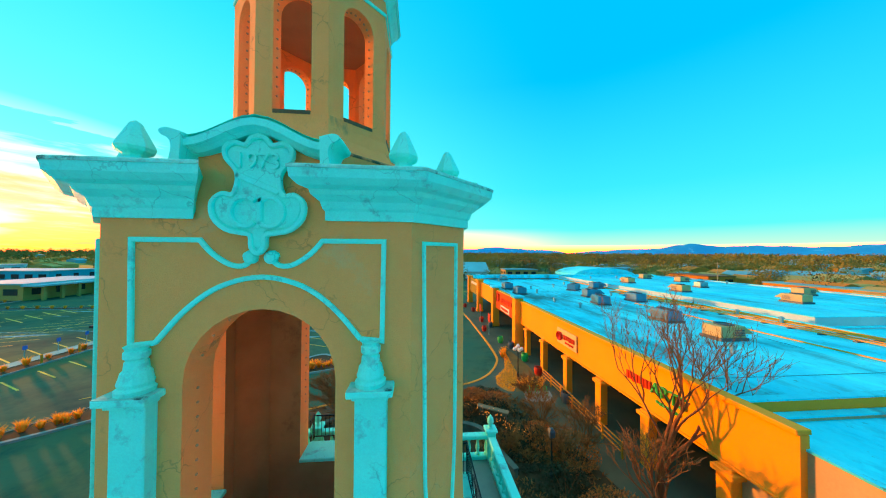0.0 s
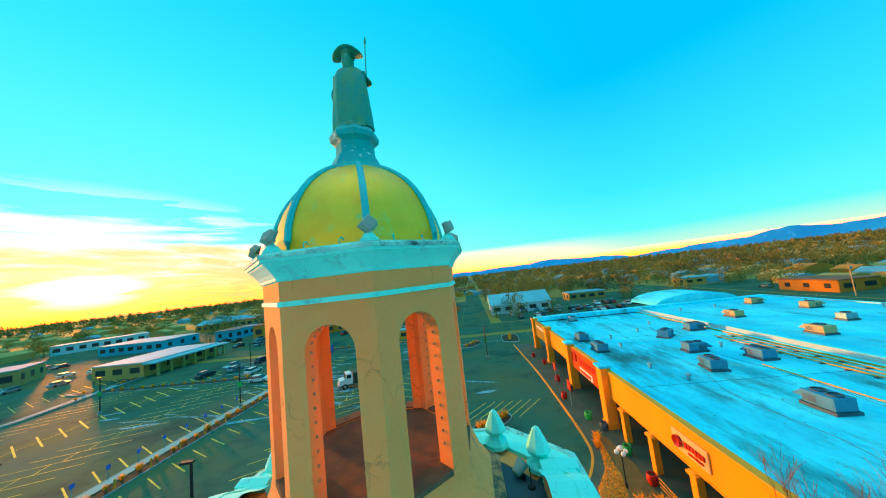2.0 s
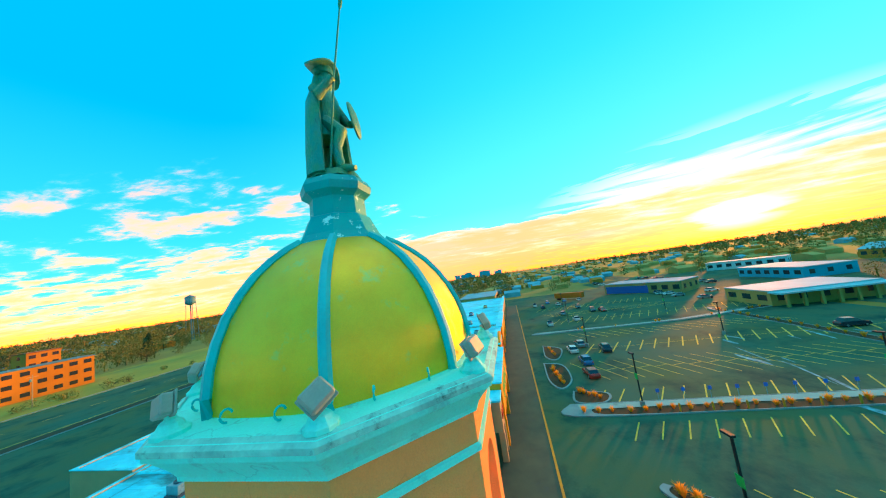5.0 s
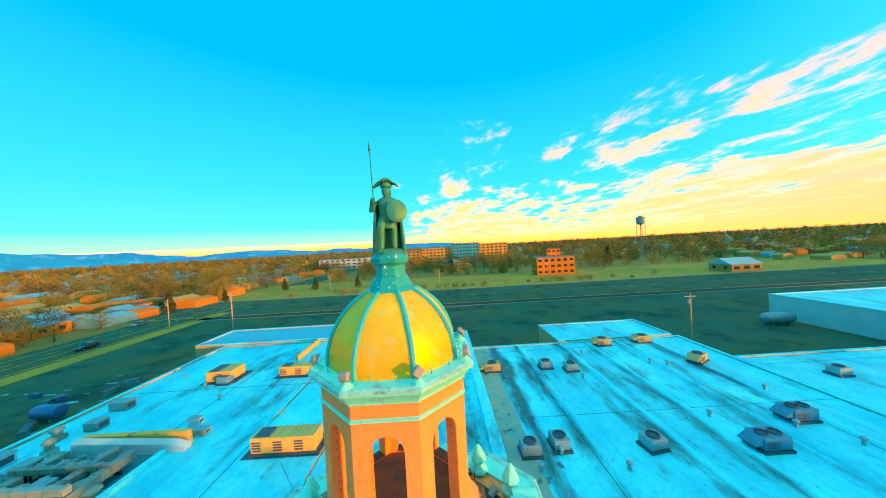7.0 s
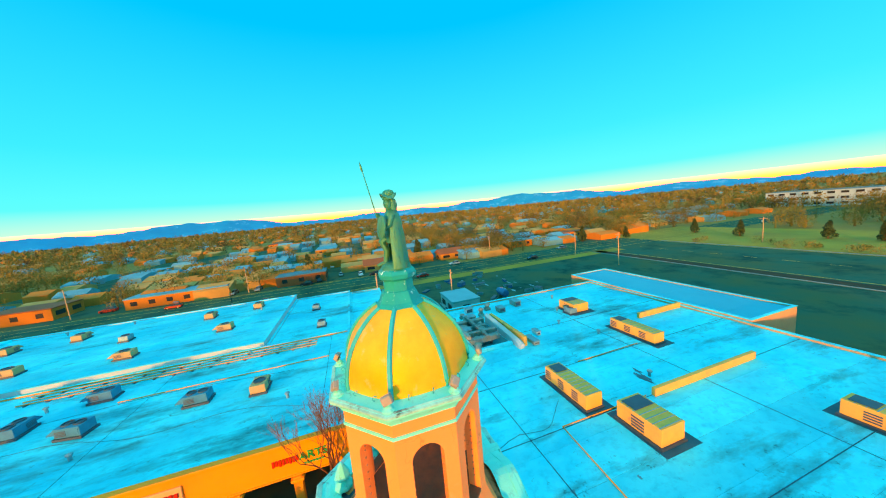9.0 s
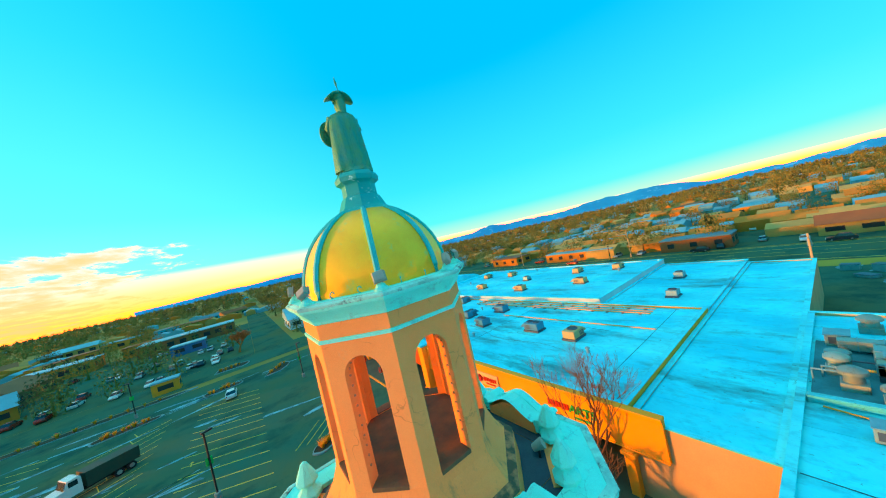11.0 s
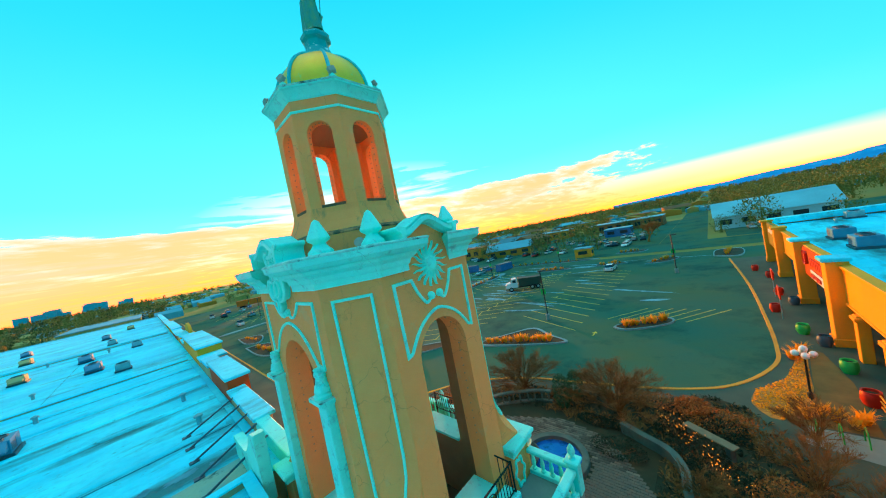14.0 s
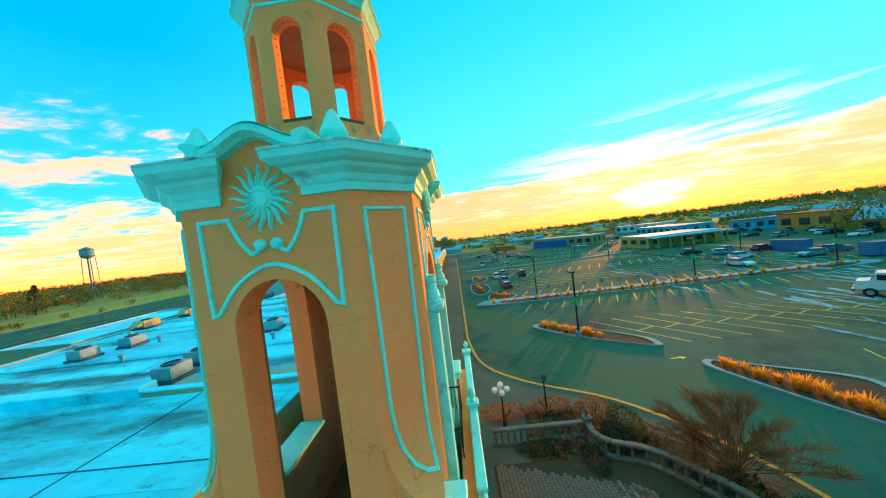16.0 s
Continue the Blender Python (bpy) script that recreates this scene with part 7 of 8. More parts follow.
part("column", fix(lathe([(0.24, 0.84), (0.18, 1.0), (0.22, 1.15), (0.16, 1.35), (0.22, 1.45)], 14, 0.15, 7.75)), TERRA, fountain)
part("bowl", fix(lathe([(0.24, 1.42), (0.55, 1.50), (0.74, 1.66), (0.70, 1.70), (0.55, 1.60), (0.05, 1.58)], 20, 0.15, 7.75)), FOUNTAIN, fountain)
part("column", fix(lathe([(0.18, 1.58), (0.13, 1.72), (0.16, 1.85)], 12, 0.15, 7.75)), TERRA, fountain)
part("bowl", fix(lathe([(0.16, 1.84), (0.34, 1.90), (0.44, 2.02), (0.41, 2.05), (0.32, 1.97), (0.05, 1.96)], 18, 0.15, 7.75)), FOUNTAIN, fountain)
part("spout", fix(lathe([(0.13, 1.96), (0.10, 2.1), (0.13, 2.22), (0.05, 2.45)], 10, 0.15, 7.75)), TERRA, fountain)
fountain.location.z -= 0.28
# low garden wall with balusters
balustrade(-6.35, 4.6, -6.4, 9.9, 0.15, "low weathered garden balustrade", STONE)
turns = spline([(-6.4, 9.95), (-5.6, 9.8), (-4.75, 10.3), (-4.3, 11.4), (-3.5, 12.3), (-2.4, 13.1), (-1.5, 13.65), (-0.5, 13.9)], 2)
for p, q in zip(turns, turns[1:]):
    balustrade(*p, *q, 0.15, "short curved run of weathered stone balustrade", STONE, False)
bend = spline([(4.4, 12.7), (5.6, 12.1), (6.8, 11.5), (7.5, 10.4), (7.7, 9.0), (8.2, 7.4)], 6)
structure("garden_wall_curved", fix(kerb_line(bmesh.new(), bend, 0.24, 0.62, 0.1)), STONE, "low curved stone garden wall", "wall")
structure("garden_wall_coping", fix(kerb_line(bmesh.new(), bend, 0.36, 0.08, 0.72)), STONE, "worn stone coping on the curved garden wall", "wall capping")
OLD_WOOD = mat("old_timber", (0.24, 0.19, 0.10), (0.17, 0.14, 0.08), 2, 25, 0.85, bump=0.3)
bench_at = Matrix.Translation((8.4, 13.2, 0)) @ Matrix.Rotation(radians(-32), 4, "Z")
bench = group_of("bench", "long pale timber bench beside a dark shrub", "bench")
part("seat", box(-1.2, 1.2, -0.24, 0.24, 0.92, 1.0, 0.02, bench_at), OLD_WOOD, bench)
for u in (-0.9, 0.9):
    part("leg", box(u - 0.12, u + 0.12, -0.18, 0.18, 0.1, 0.92, 0.02, bench_at), STONE, bench)

# lamps, bins, posts
GLOBE = mat("globe_glass", (0.75, 0.80, 0.72), (0.70, 0.75, 0.70), 2, 20, 0.3, spec=0.5)
POLE = mat("dark_pole", (0.02, 0.03, 0.032), (0.03, 0.04, 0.04), 2, 20, 0.5, metal=0.4)


def globe_lamp(x, y, less=0.0):
    l = group_of("globe_lamp", "black post lamp with a cluster of white globes", "street lamp", "globe lamps")
    part("post", fix(lathe([(0.14, 0.14), (0.12, 0.5), (0.06, 0.6), (0.05, 2.9 - less)], 8, x, y)), POLE, l)
    for k in range(5):
        a = 2 * math.pi * k / 4
        cx, cy, cz = (x + 0.36 * math.cos(a), y + 0.36 * math.sin(a), 2.95 - less) if k < 4 else (x, y, 3.25 - less)
        if k < 4:
            part("arm", add_tube(bmesh.new(), [(x, y, 2.75 - less), (cx, cy, 2.82 - less)], 0.025), POLE, l)
        g_ = bmesh.new()
        bmesh.ops.create_uvsphere(g_, u_segments=12, v_segments=8, radius=0.19)
        g_.transform(Matrix.Translation((cx, cy, cz)))
        smooth(part("globe", g_, GLOBE, l))


globe_lamp(12.9, 20.4)
globe_lamp(-7.8, 5.5, 0.45)


def post_lamp(x, y):
    l = group_of("post_lamp", "slim dark post lamp with a square lantern", "street lamp", "garden post lamps")
    part("post", fix(lathe([(0.12, 0.1), (0.10, 0.4), (0.05, 0.5), (0.05, 2.4)], 8, x, y)), POLE, l)
    part("lantern_head", fix(lathe([(0.10, 2.4), (0.19, 2.45), (0.22, 2.75), (0.14, 2.9), (0.03, 2.95)], 4, x, y, 45)), DARK_STEEL, l)


post_lamp(-8.5, 8.3)
post_lamp(10.2, 7.4)


def lot_lamp(x, y, h, turn):
    l = group_of("lot_lamp", "tall dark car park lamp on a concrete foot", "street lamp", "car park lamps")
    part("foot", fix(lathe([(0.3, 0.0), (0.3, 0.75), (0.26, 0.8)], 10)), CONCRETE, l)
    part("pole", box(-0.07, 0.07, -0.07, 0.07, 0.8, h), POLE, l)
    part("lamp_head", box(-0.2, 0.75, -0.18, 0.18, h - 0.08, h + 0.1, 0.03), POLE, l)
    part("banner", box(-0.32, 0.32, 0.09, 0.12, h * 0.52, h * 0.52 + 0.8, 0.01), SIGN_GREEN, l, "small green and yellow banner")
    l.matrix_world = pose(x, y, 0, 0, 0, turn)
    return l


first_lamp = lot_lamp(-20.8, 15.6, 7.0, 190)
for x, y, turn in ((-8.6, 32.4, 30), (-40.8, 17.0, 190), (-41, 44, 200), (-40, 66, 180), (4, 60, 20), (-72, 18, 200), (-72, 46, 190), (-104, 20, 190), (-104, 50, 190), (-136, 24, 190), (-24, 78, 180), (98, 40, 0), (-60, 70, 0)):
    copy_thing(first_lamp, pose(x, y, 0, 0, 0, turn))
for x, y, col, lab in ((14.6, 53.0, SIGN_RED, "red"), (14.4, 44.0, SIGN_RED, "red"), (15.0, 40.0, DARK_STEEL, "blue"), (14.3, 31.5, SIGN_GREEN, "green"), (15.0, 29.0, DARK_STEEL, "blue"), (15.2, 24.6, SIGN_GREEN, "green"), (15.1, 20.6, SIGN_RED, "red"), (15.2, 15.2, DARK_STEEL, "blue"), (13.6, 58.0, SIGN_RED, "red"), (13.4, 37.5, SIGN_RED, "red")):
    pl = group_of("planter", lab + " glazed barrel planter on the arcade pavement", "planter", "arcade planters")
    smooth(part("pot", fix(lathe([(0.30, 0.14), (0.42, 0.5), (0.40, 0.85), (0.34, 0.95), (0.37, 1.0), (0.30, 1.0), (0.28, 0.85), (0.02, 0.84)], 14, x, y)), {"red": SIGN_RED, "green": SIGN_GREEN, "blue": mat("glaze_blue", (0.03, 0.25, 0.55), (0.02, 0.2, 0.45), 2, 20, 0.3)}[lab] if lab != "blue" else DARK_STEEL, pl))
    part("soil", fix(lathe([(0.28, 0.85), (0.02, 0.9)], 12, x, y)), SOIL, pl)
for x, y in ((13.6, 35.2), (14.0, 43.2)):
    s = group_of("arcade_sign", "red and white pavement sign on a steel post", "sign", "arcade signs")
    part("post", box(x - 0.04, x + 0.04, y - 0.04, y + 0.04, 0.14, 3.4), STEEL, s)
    part("board", box(x - 0.05, x + 0.05, y - 0.6, y + 0.6, 2.2, 3.4, 0.02), SIGN_RED, s)
for k in range(6):
    y = 8.5 + 1.9 * k
    f = group_of("ramp_fence", "rust orange ramp railing before the shops", "railing", "ramp railings")
    for z in (0.5, 0.8, 1.1):
        part("rail", box(15.2, 15.26, y, y + 1.85, z, z + 0.06), KERB, f)
    part("post", box(15.18, 15.28, y, y + 0.1, 0.14, 1.2), KERB, f)

WALKWAY = mat("pale_walkway", (0.26, 0.46, 0.40), (0.20, 0.38, 0.34), 0.5, 12, 0.85, bump=0.2, c3=(0.14, 0.24, 0.20))
PLATE_BLUE = mat("sign_blue", (0.02, 0.16, 0.60), (0.02, 0.13, 0.5), 2, 20, 0.5)
# kerbed islands with dry grass
tuft_bm = bmesh.new()
r = random.Random(7)
for k in range(120):
    a, l = r.uniform(0, 2 * math.pi), r.uniform(0.35, 0.80)
    o = r.uniform(0.10, 0.55)
    base = Vector((0.10 * math.cos(a), 0.10 * math.sin(a), 0))
    tip = Vector((o * math.cos(a), o * math.sin(a), l * 0.85))
    midp = base * 0.55 + tip * 0.45 + Vector((0, 0, 0.18))
    w = Vector((-math.sin(a), math.cos(a), 0)) * 0.020
    vs = [tuft_bm.verts.new(p) for p in (base - w, base + w, midp + w, midp - w)]
    tuft_bm.faces.new(vs)
    tuft_bm.faces.new((vs[3], vs[2], tuft_bm.verts.new(tip)))
tuft_mesh = mesh_of("grass_tuft", tuft_bm)
tuft_mesh.materials.append(STRAW)


def island(pts, tufts, label="kerbed car park island with dry grass"):
    out = spline(pts + [pts[0]], 5)[:-1]
    cx, cy = sum(p[0] for p in out) / len(out), sum(p[1] for p in out) / len(out)
    isl = group_of("parking_island", label, "parking island", "parking islands")
    inner = [(cx + (x - cx) * 0.93, cy + (y - cy) * 0.88) for x, y in out]
    bm = bmesh.new()
    add_loft(bm, [[(x, y, 0.0) for x, y in out], [(x, y, 0.17) for x, y in out], [(x, y, 0.17) for x, y in inner], [(x, y, 0.12) for x, y in inner]], caps=False)
    part("kerb", fix(bm), KERB_GREY, isl)
    bm = bmesh.new()
    bm.faces.new([bm.verts.new((x, y, 0.14)) for x, y in inner])
    part("bed", bm, SOIL, isl)
    for x, y in tufts:
        o = tagged(new("grass_tuft", tuft_mesh), "straw-coloured tuft of dry ornamental grass", "grass tuft", "grass tufts")
        o.location, o.rotation_euler = (x + r.uniform(-0.25, 0.25), y + r.uniform(-0.25, 0.25), 0.13), (0, 0, r.uniform(0, 6))
        s_ = r.uniform(0.9, 1.45)
        o.scale = (s_, s_, s_)


def row(x0, y0, x1, y1, n_):
    return [(x0 + (x1 - x0) * k / (n_ - 1), y0 + (y1 - y0) * k / (n_ - 1)) for k in range(n_)]


island([(-13.6, 22.3), (-12.5, 21.6), (-8, 23.0), (-4.0, 24.8), (-3.6, 25.6), (-6, 26.8), (-9.0, 28.6), (-11.6, 25.4)], row(-12.2, 22.8, -5.2, 25.0, 14))
island([(0.0, 30.6), (1.2, 29.9), (3.6, 31.2), (5.4, 33.2), (5.0, 34.6), (3.0, 33.6), (0.6, 31.8)], row(1.0, 30.9, 4.6, 33.4, 11))
island([(-26.4, 12.6), (-25.2, 12.2), (-21.0, 15.6), (-17.2, 20.6), (-17.4, 21.6), (-19.5, 21.0), (-24.0, 16.6)], row(-25.2, 13.2, -20.4, 17.6, 11))
island([(-42.4, 8.0), (-38.9, 8.0), (-38.6, 30), (-38.5, 50), (-38.4, 70), (-42.0, 70), (-42.2, 50), (-42.3, 30)], row(-39.7, 9.5, -39.5, 68, 34), "long kerbed car park median with dry grass")
sheet("median_walk", [(-42.15, 9.0), (-40.6, 9.0), (-40.4, 69.0), (-41.85, 69.0)], 0.178, WALKWAY, "pale concrete walkway along a car park median", "pavement")
for k in range(9):
    y = 19.5 + 3.1 * k
    ps = group_of("parking_sign", "small blue bay sign on a thin steel post", "sign", "parking bay signs")
    part("post", box(-42.03, -41.97, y - 0.03, y + 0.03, 0.17, 1.75), STEEL, ps)
    part("plate", box(-41.97, -41.94, y - 0.22, y + 0.22, 1.3, 1.78, 0.01), PLATE_BLUE, ps)
for k in range(10):
    y = 20.5 + 3.6 * k
    bo = group_of("bollard", "short yellow bollard on the median kerb", "bollard", "median bollards")
    part("shaft", fix(lathe([(0.11, 0.12), (0.11, 1.05), (0.06, 1.12)], 10, -38.95, y)), KERB, bo)
island([(-62, 6.6), (-52, 6.4), (-48, 8.0), (-52, 10.4), (-60, 10.2)], row(-58, 8, -50, 8.4, 7))
island([(-47, 9.4), (-43, 9.0), (-42.6, 13), (-45.6, 14.2)], row(-46, 10.4, -44, 12.6, 5))
island([(-76, 8.0), (-66, 7.6), (-64, 10), (-72, 12)], row(-73, 9, -67, 9.6, 5))
island([(-28, 70), (-20, 71), (-20, 73), (-28, 72.4)], row(-27, 71.2, -21, 72, 8))
island([(-13, 73), (-7, 73.6), (-7, 75.6), (-13, 75.4)], row(-12.2, 74.2, -7.8, 74.6, 6))
island([(-2.4, 71), (1, 71.6), (3.4, 76), (2, 78), (-0.6, 75)], row(-1, 72.4, 2, 76.6, 6))
island([(-12.5, 92), (-6, 91), (-5, 95), (-11, 96)], row(-11, 93, -7, 94, 5))
island([(-91.6, 8), (-89.2, 8), (-89.4, 32), (-89.8, 46), (-94.4, 66), (-96.6, 76), (-98.8, 76), (-96.4, 64), (-91.8, 46), (-91.4, 32)], [(-90.6, 20), (-90.5, 21.2), (-90.4, 30), (-90.6, 41), (-90.7, 42), (-93, 56), (-95.6, 67), (-95.9, 68), (-96.4, 70)], "long pale kerbed car park median with dry grass")
sheet("far_median_walk", [(-91.2, 9), (-89.9, 9), (-89.9, 32), (-90.3, 46), (-94.9, 66), (-96.2, 66), (-91.5, 46), (-91.1, 32)], 0.178, WALKWAY, "pale concrete walkway between two car parks", "pavement")
island([(9, 74), (13, 73), (13.5, 82), (9.5, 82)], row(11, 75, 11.5, 81, 8))
island([(-60, 84), (-20, 84), (-20, 86.5), (-60, 86.5)], row(-58, 85.2, -22, 85.2, 16))
island([(-100, 60), (-44, 60.5), (-44, 62.5), (-100, 62.0)], row(-98, 61, -46, 61.4, 20))

# mulch bed tufts beside the kerb
for x, y in ((13.2, 26.6), (13.6, 27.4), (12.9, 25.9), (13.4, 18.2), (14.0, 17.8), (12.4, 18.0), (14.4, 18.4), (13.0, 18.5)):
    o = tagged(new("grass_tuft", tuft_mesh), "straw-coloured tuft of dry ornamental grass", "grass tuft", "grass tufts")
    o.location, o.scale = (x, y, 0.17), (1.2, 1.2, 1.2)

# ---- cars ----
CAR_PAINTS = [mat("car_white", (0.62, 0.66, 0.64), (0.58, 0.62, 0.60), 1, 10, 0.25, spec=0.6), mat("car_silver", (0.25, 0.36, 0.38), (0.22, 0.32, 0.34), 1, 10, 0.25, metal=0.3, spec=0.6),
              mat("car_dark", (0.02, 0.035, 0.045), (0.03, 0.04, 0.05), 1, 10, 0.2, spec=0.6), mat("car_blue", (0.03, 0.16, 0.36), (0.03, 0.13, 0.30), 1, 10, 0.25, spec=0.6), mat("car_red", (0.40, 0.03, 0.015), (0.34, 0.03, 0.015), 1, 10, 0.25, spec=0.6)]
CAR_GLASS = mat("car_glass", (0.012, 0.02, 0.024), (0.02, 0.025, 0.03), 1, 10, 0.08, spec=0.7)
TYRE = mat("tyre", (0.012, 0.012, 0.012), (0.018, 0.018, 0.018), 3, 20, 0.9)
RIM = mat("wheel_rim", (0.35, 0.40, 0.40), (0.28, 0.33, 0.34), 3, 20, 0.35, metal=0.6)
LIGHT_RED = mat("tail_light", (0.35, 0.01, 0.01), (0.3, 0.01, 0.01), 3, 20, 0.3)


def car(paint, label, tall=0.0, bed=False, plain=False):
    """A parked car at the origin, nose to +x, 4.6 m long."""
    c = group_of("car", label, "car", "parked cars")
    z = 0.28
    prof = [(-2.28, z), (-2.32, z + 0.45), (-2.2, z + 0.66 + tall * 0.4), (1.0, z + 0.66 + tall * 0.4), (2.1, z + 0.50 + tall * 0.3), (2.3, z + 0.30), (2.26, z)]
    bm = bmesh.new()
    add_loft(bm, [[(x * k, y, zz) for x, zz in prof] for y, k in ((-0.88, 0.97), (-0.80, 1.0), (0.80, 1.0), (0.88, 0.97))])
    part("body", fix(bm), paint, c)
    top = z + 0.66 + tall * 0.4
    x0, x1 = (-0.2, 1.0) if bed else (-1.9, 1.0)
    cab = [[(x0 + 0.02, y, top - 0.01), (x0 + 0.35, y * 0.82, top + 0.50 + tall * 0.3), (x1 - 0.75, y * 0.82, top + 0.50 + tall * 0.3), (x1, y, top - 0.01)] for y in (-0.8, 0.8)]
    part("cabin_glass", fix(add_loft(bmesh.new(), cab)), CAR_GLASS, c)
    part("roof", fix(box(x0 + 0.40, x1 - 0.80, -0.63, 0.63, top + 0.485 + tall * 0.3, top + 0.53 + tall * 0.3, 0.02)), paint, c)
    for s in (-1, 1):
        for x in (-1.42, 1.42):
            w = lathe([(0.33, -0.1), (0.33, 0.1)], 14)
            w.transform(Matrix.Translation((x, s * 0.80, 0.33)) @ Matrix.Rotation(math.pi / 2, 4, "X"))
            wheel = part("wheel", fix(w), TYRE, c)
            if plain:
                continue
            w = lathe([(0.20, -0.112), (0.20, 0.112)], 10)
            w.transform(Matrix.Translation((x, s * 0.80, 0.33)) @ Matrix.Rotation(math.pi / 2, 4, "X"))
            part("rim", fix(w), RIM, wheel)
        if plain:
            continue
        part("headlight", box(2.14, 2.3, s * 0.68 - 0.14, s * 0.68 + 0.14, z + 0.30, z + 0.44, 0.02), GLOBE, c)
        part("tail_light", box(-2.34, -2.2, s * 0.72 - 0.1, s * 0.72 + 0.1, z + 0.42, z + 0.60, 0.02), LIGHT_RED, c)
    if bed:
        part("load_bed", box(-2.2, -0.4, -0.72, 0.72, top, top + 0.02), TYRE, c)
    return c


cars = [car(CAR_PAINTS[0], "parked white saloon car"), car(CAR_PAINTS[1], "parked silver saloon car"), car(CAR_PAINTS[2], "parked black estate car", 0.35), car(CAR_PAINTS[3], "parked blue hatchback car", 0.2), car(CAR_PAINTS[4], "parked red saloon car"), car(CAR_PAINTS[0], "parked white pickup truck", 0.5, True)]
spots = [(-69.1, 14.0), (-73.4, 16.6), (-67.7, 20.6), (-60.4, 14.7), (-53.4, 13.9), (-101.6, 13.6), (-121.0, 21.0), (-106.5, 23.1), (-133.9, 29.8), (-121.6, 32.4), (-119.3, 35.4), (-145.1, 16.1), (-151.0, 24.2), (-162.3, 29.2), (-159.2, 35.8), (-154.9, 13.4), (-161.7, 20.4),
         (-8.2, 66.7), (-64.7, 70.3), (-50.1, 74.0), (-51.3, 80.0), (-56.5, 66.6), (-48.5, 58.5), (-69.9, 66.5), (-62.2, 77.2), (-69.1, 74.0), (112.5, 20), (112, -6), (95, -22), (109, -40), (94, 30), (108, 60), (95, -70), (107, -95)]
r = random.Random(41)
near = len(spots)
for k in range(42):
    spots.append((r.choice((117, 123, 129, 150, 158, 175)) + r.uniform(-1, 1), -30 + 4.2 * k + r.uniform(-1, 1)))
for k in range(30):
    spots.append((18 + 3.1 * k * 0.55 + r.uniform(-0.5, 0.5), r.choice((110, 118, 126))))
for k in range(34):
    spots.append((-250 + 4 * k, r.choice((70, 84, 100)) + r.uniform(-2, 2)))
far_cars = [car(CAR_PAINTS[i], lab, 0.1 * i, False, True) for i, lab in ((0, "far parked white car"), (1, "far parked silver car"), (2, "far parked black car"), (4, "far parked red car"))]
for k in range(70):
    spots.append((r.uniform(-120, -8), r.choice((108, 114, 122, 128, 140, 166)) + r.uniform(-1, 1)))
for k, (x, y) in enumerate(spots):
    turn = 90 if x > 93 and x < 113 else r.choice((0, 180)) + r.uniform(-4, 4) if y < 64 else r.choice((90, 270)) + r.uniform(-4, 4)
    if k < 6:
        cars[k].matrix_world = pose(x, y, 0, 0, 0, turn)
    elif k >= near:
        if k - near < 4:
            far_cars[k - near].matrix_world = pose(x, y, 0.02, 0, 0, turn)
        else:
            copy_thing(far_cars[r.choice((0, 0, 1, 1, 2, 2, 3))], pose(x, y, 0.02, 0, 0, turn))
    else:
        copy_thing(cars[r.choice((0, 0, 1, 1, 2, 2, 3, 4, 5))], pose(x, y, 0.02, 0, 0, turn))
truck = group_of("dump_truck", "white tipper lorry with a dark green load bed", "lorry")
tm = Matrix.Translation((-22.0, 51.0, 0)) @ Matrix.Rotation(radians(-147), 4, "Z")
part("chassis", fix(box(-3.4, 3.3, -0.45, 0.45, 0.55, 0.85, 0.02, tm)), TYRE, truck)
cab = part("cab", fix(add_loft(bmesh.new(), [[tm @ Vector((x, y, z)) for x, z in ((1.2, 0.8), (1.2, 2.6), (1.45, 2.75), (2.3, 2.7), (2.6, 1.85), (3.6, 1.7), (3.75, 0.8))] for y in (-1.1, 1.1)])), CAR_PAINTS[0], truck)
part("windscreen", fix(add_loft(bmesh.new(), [[tm @ Vector((x, y, z)) for x, z in ((2.34, 2.62), (2.38, 2.63), (2.66, 1.9), (2.62, 1.88))] for y in (-0.95, 0.95)])), CAR_GLASS, cab)
for sd in (-1, 1):
    part("side_window", fix(box(1.5, 2.25, sd * 1.1 - 0.02, sd * 1.1 + 0.02, 1.9, 2.5, 0, tm)), CAR_GLASS, cab)
    part("headlight", fix(box(3.68, 3.78, sd * 0.85 - 0.14, sd * 0.85 + 0.14, 1.0, 1.25, 0.02, tm)), GLOBE, cab)
part("bumper", fix(box(3.7, 3.9, -1.1, 1.1, 0.5, 0.8, 0.04, tm)), DARK_STEEL, truck)
part("load_bed", fix(add_loft(bmesh.new(), [[tm @ Vector((x, y, z)) for x, z in ((-3.9, 1.0), (-4.0, 2.5), (0.9, 2.7), (0.9, 0.95))] for y in (-1.2, 1.2)])), mat("bed_green", (0.015, 0.05, 0.035), (0.03, 0.05, 0.03), 0.8, 12, 0.6), truck)
for x in (-3.0, -1.8, 2.7):
    for sd in (-1, 1):
        w = lathe([(0.50, -0.16), (0.50, 0.16)], 14)
        w.transform(tm @ Matrix.Translation((x, sd * 0.98, 0.50)) @ Matrix.Rotation(math.pi / 2, 4, "X"))
        wheel = part("wheel", fix(w), TYRE, truck)
        w = lathe([(0.27, -0.175), (0.27, 0.175)], 10)
        w.transform(tm @ Matrix.Translation((x, sd * 0.98, 0.50)) @ Matrix.Rotation(math.pi / 2, 4, "X"))
        part("rim", fix(w), RIM, wheel)
lorry = group_of("lorry_trailer", "long orange lorry trailer parked at the lot's end", "trailer")
lm = Matrix.Translation((-168, 33, 0)) @ Matrix.Rotation(radians(50), 4, "Z")
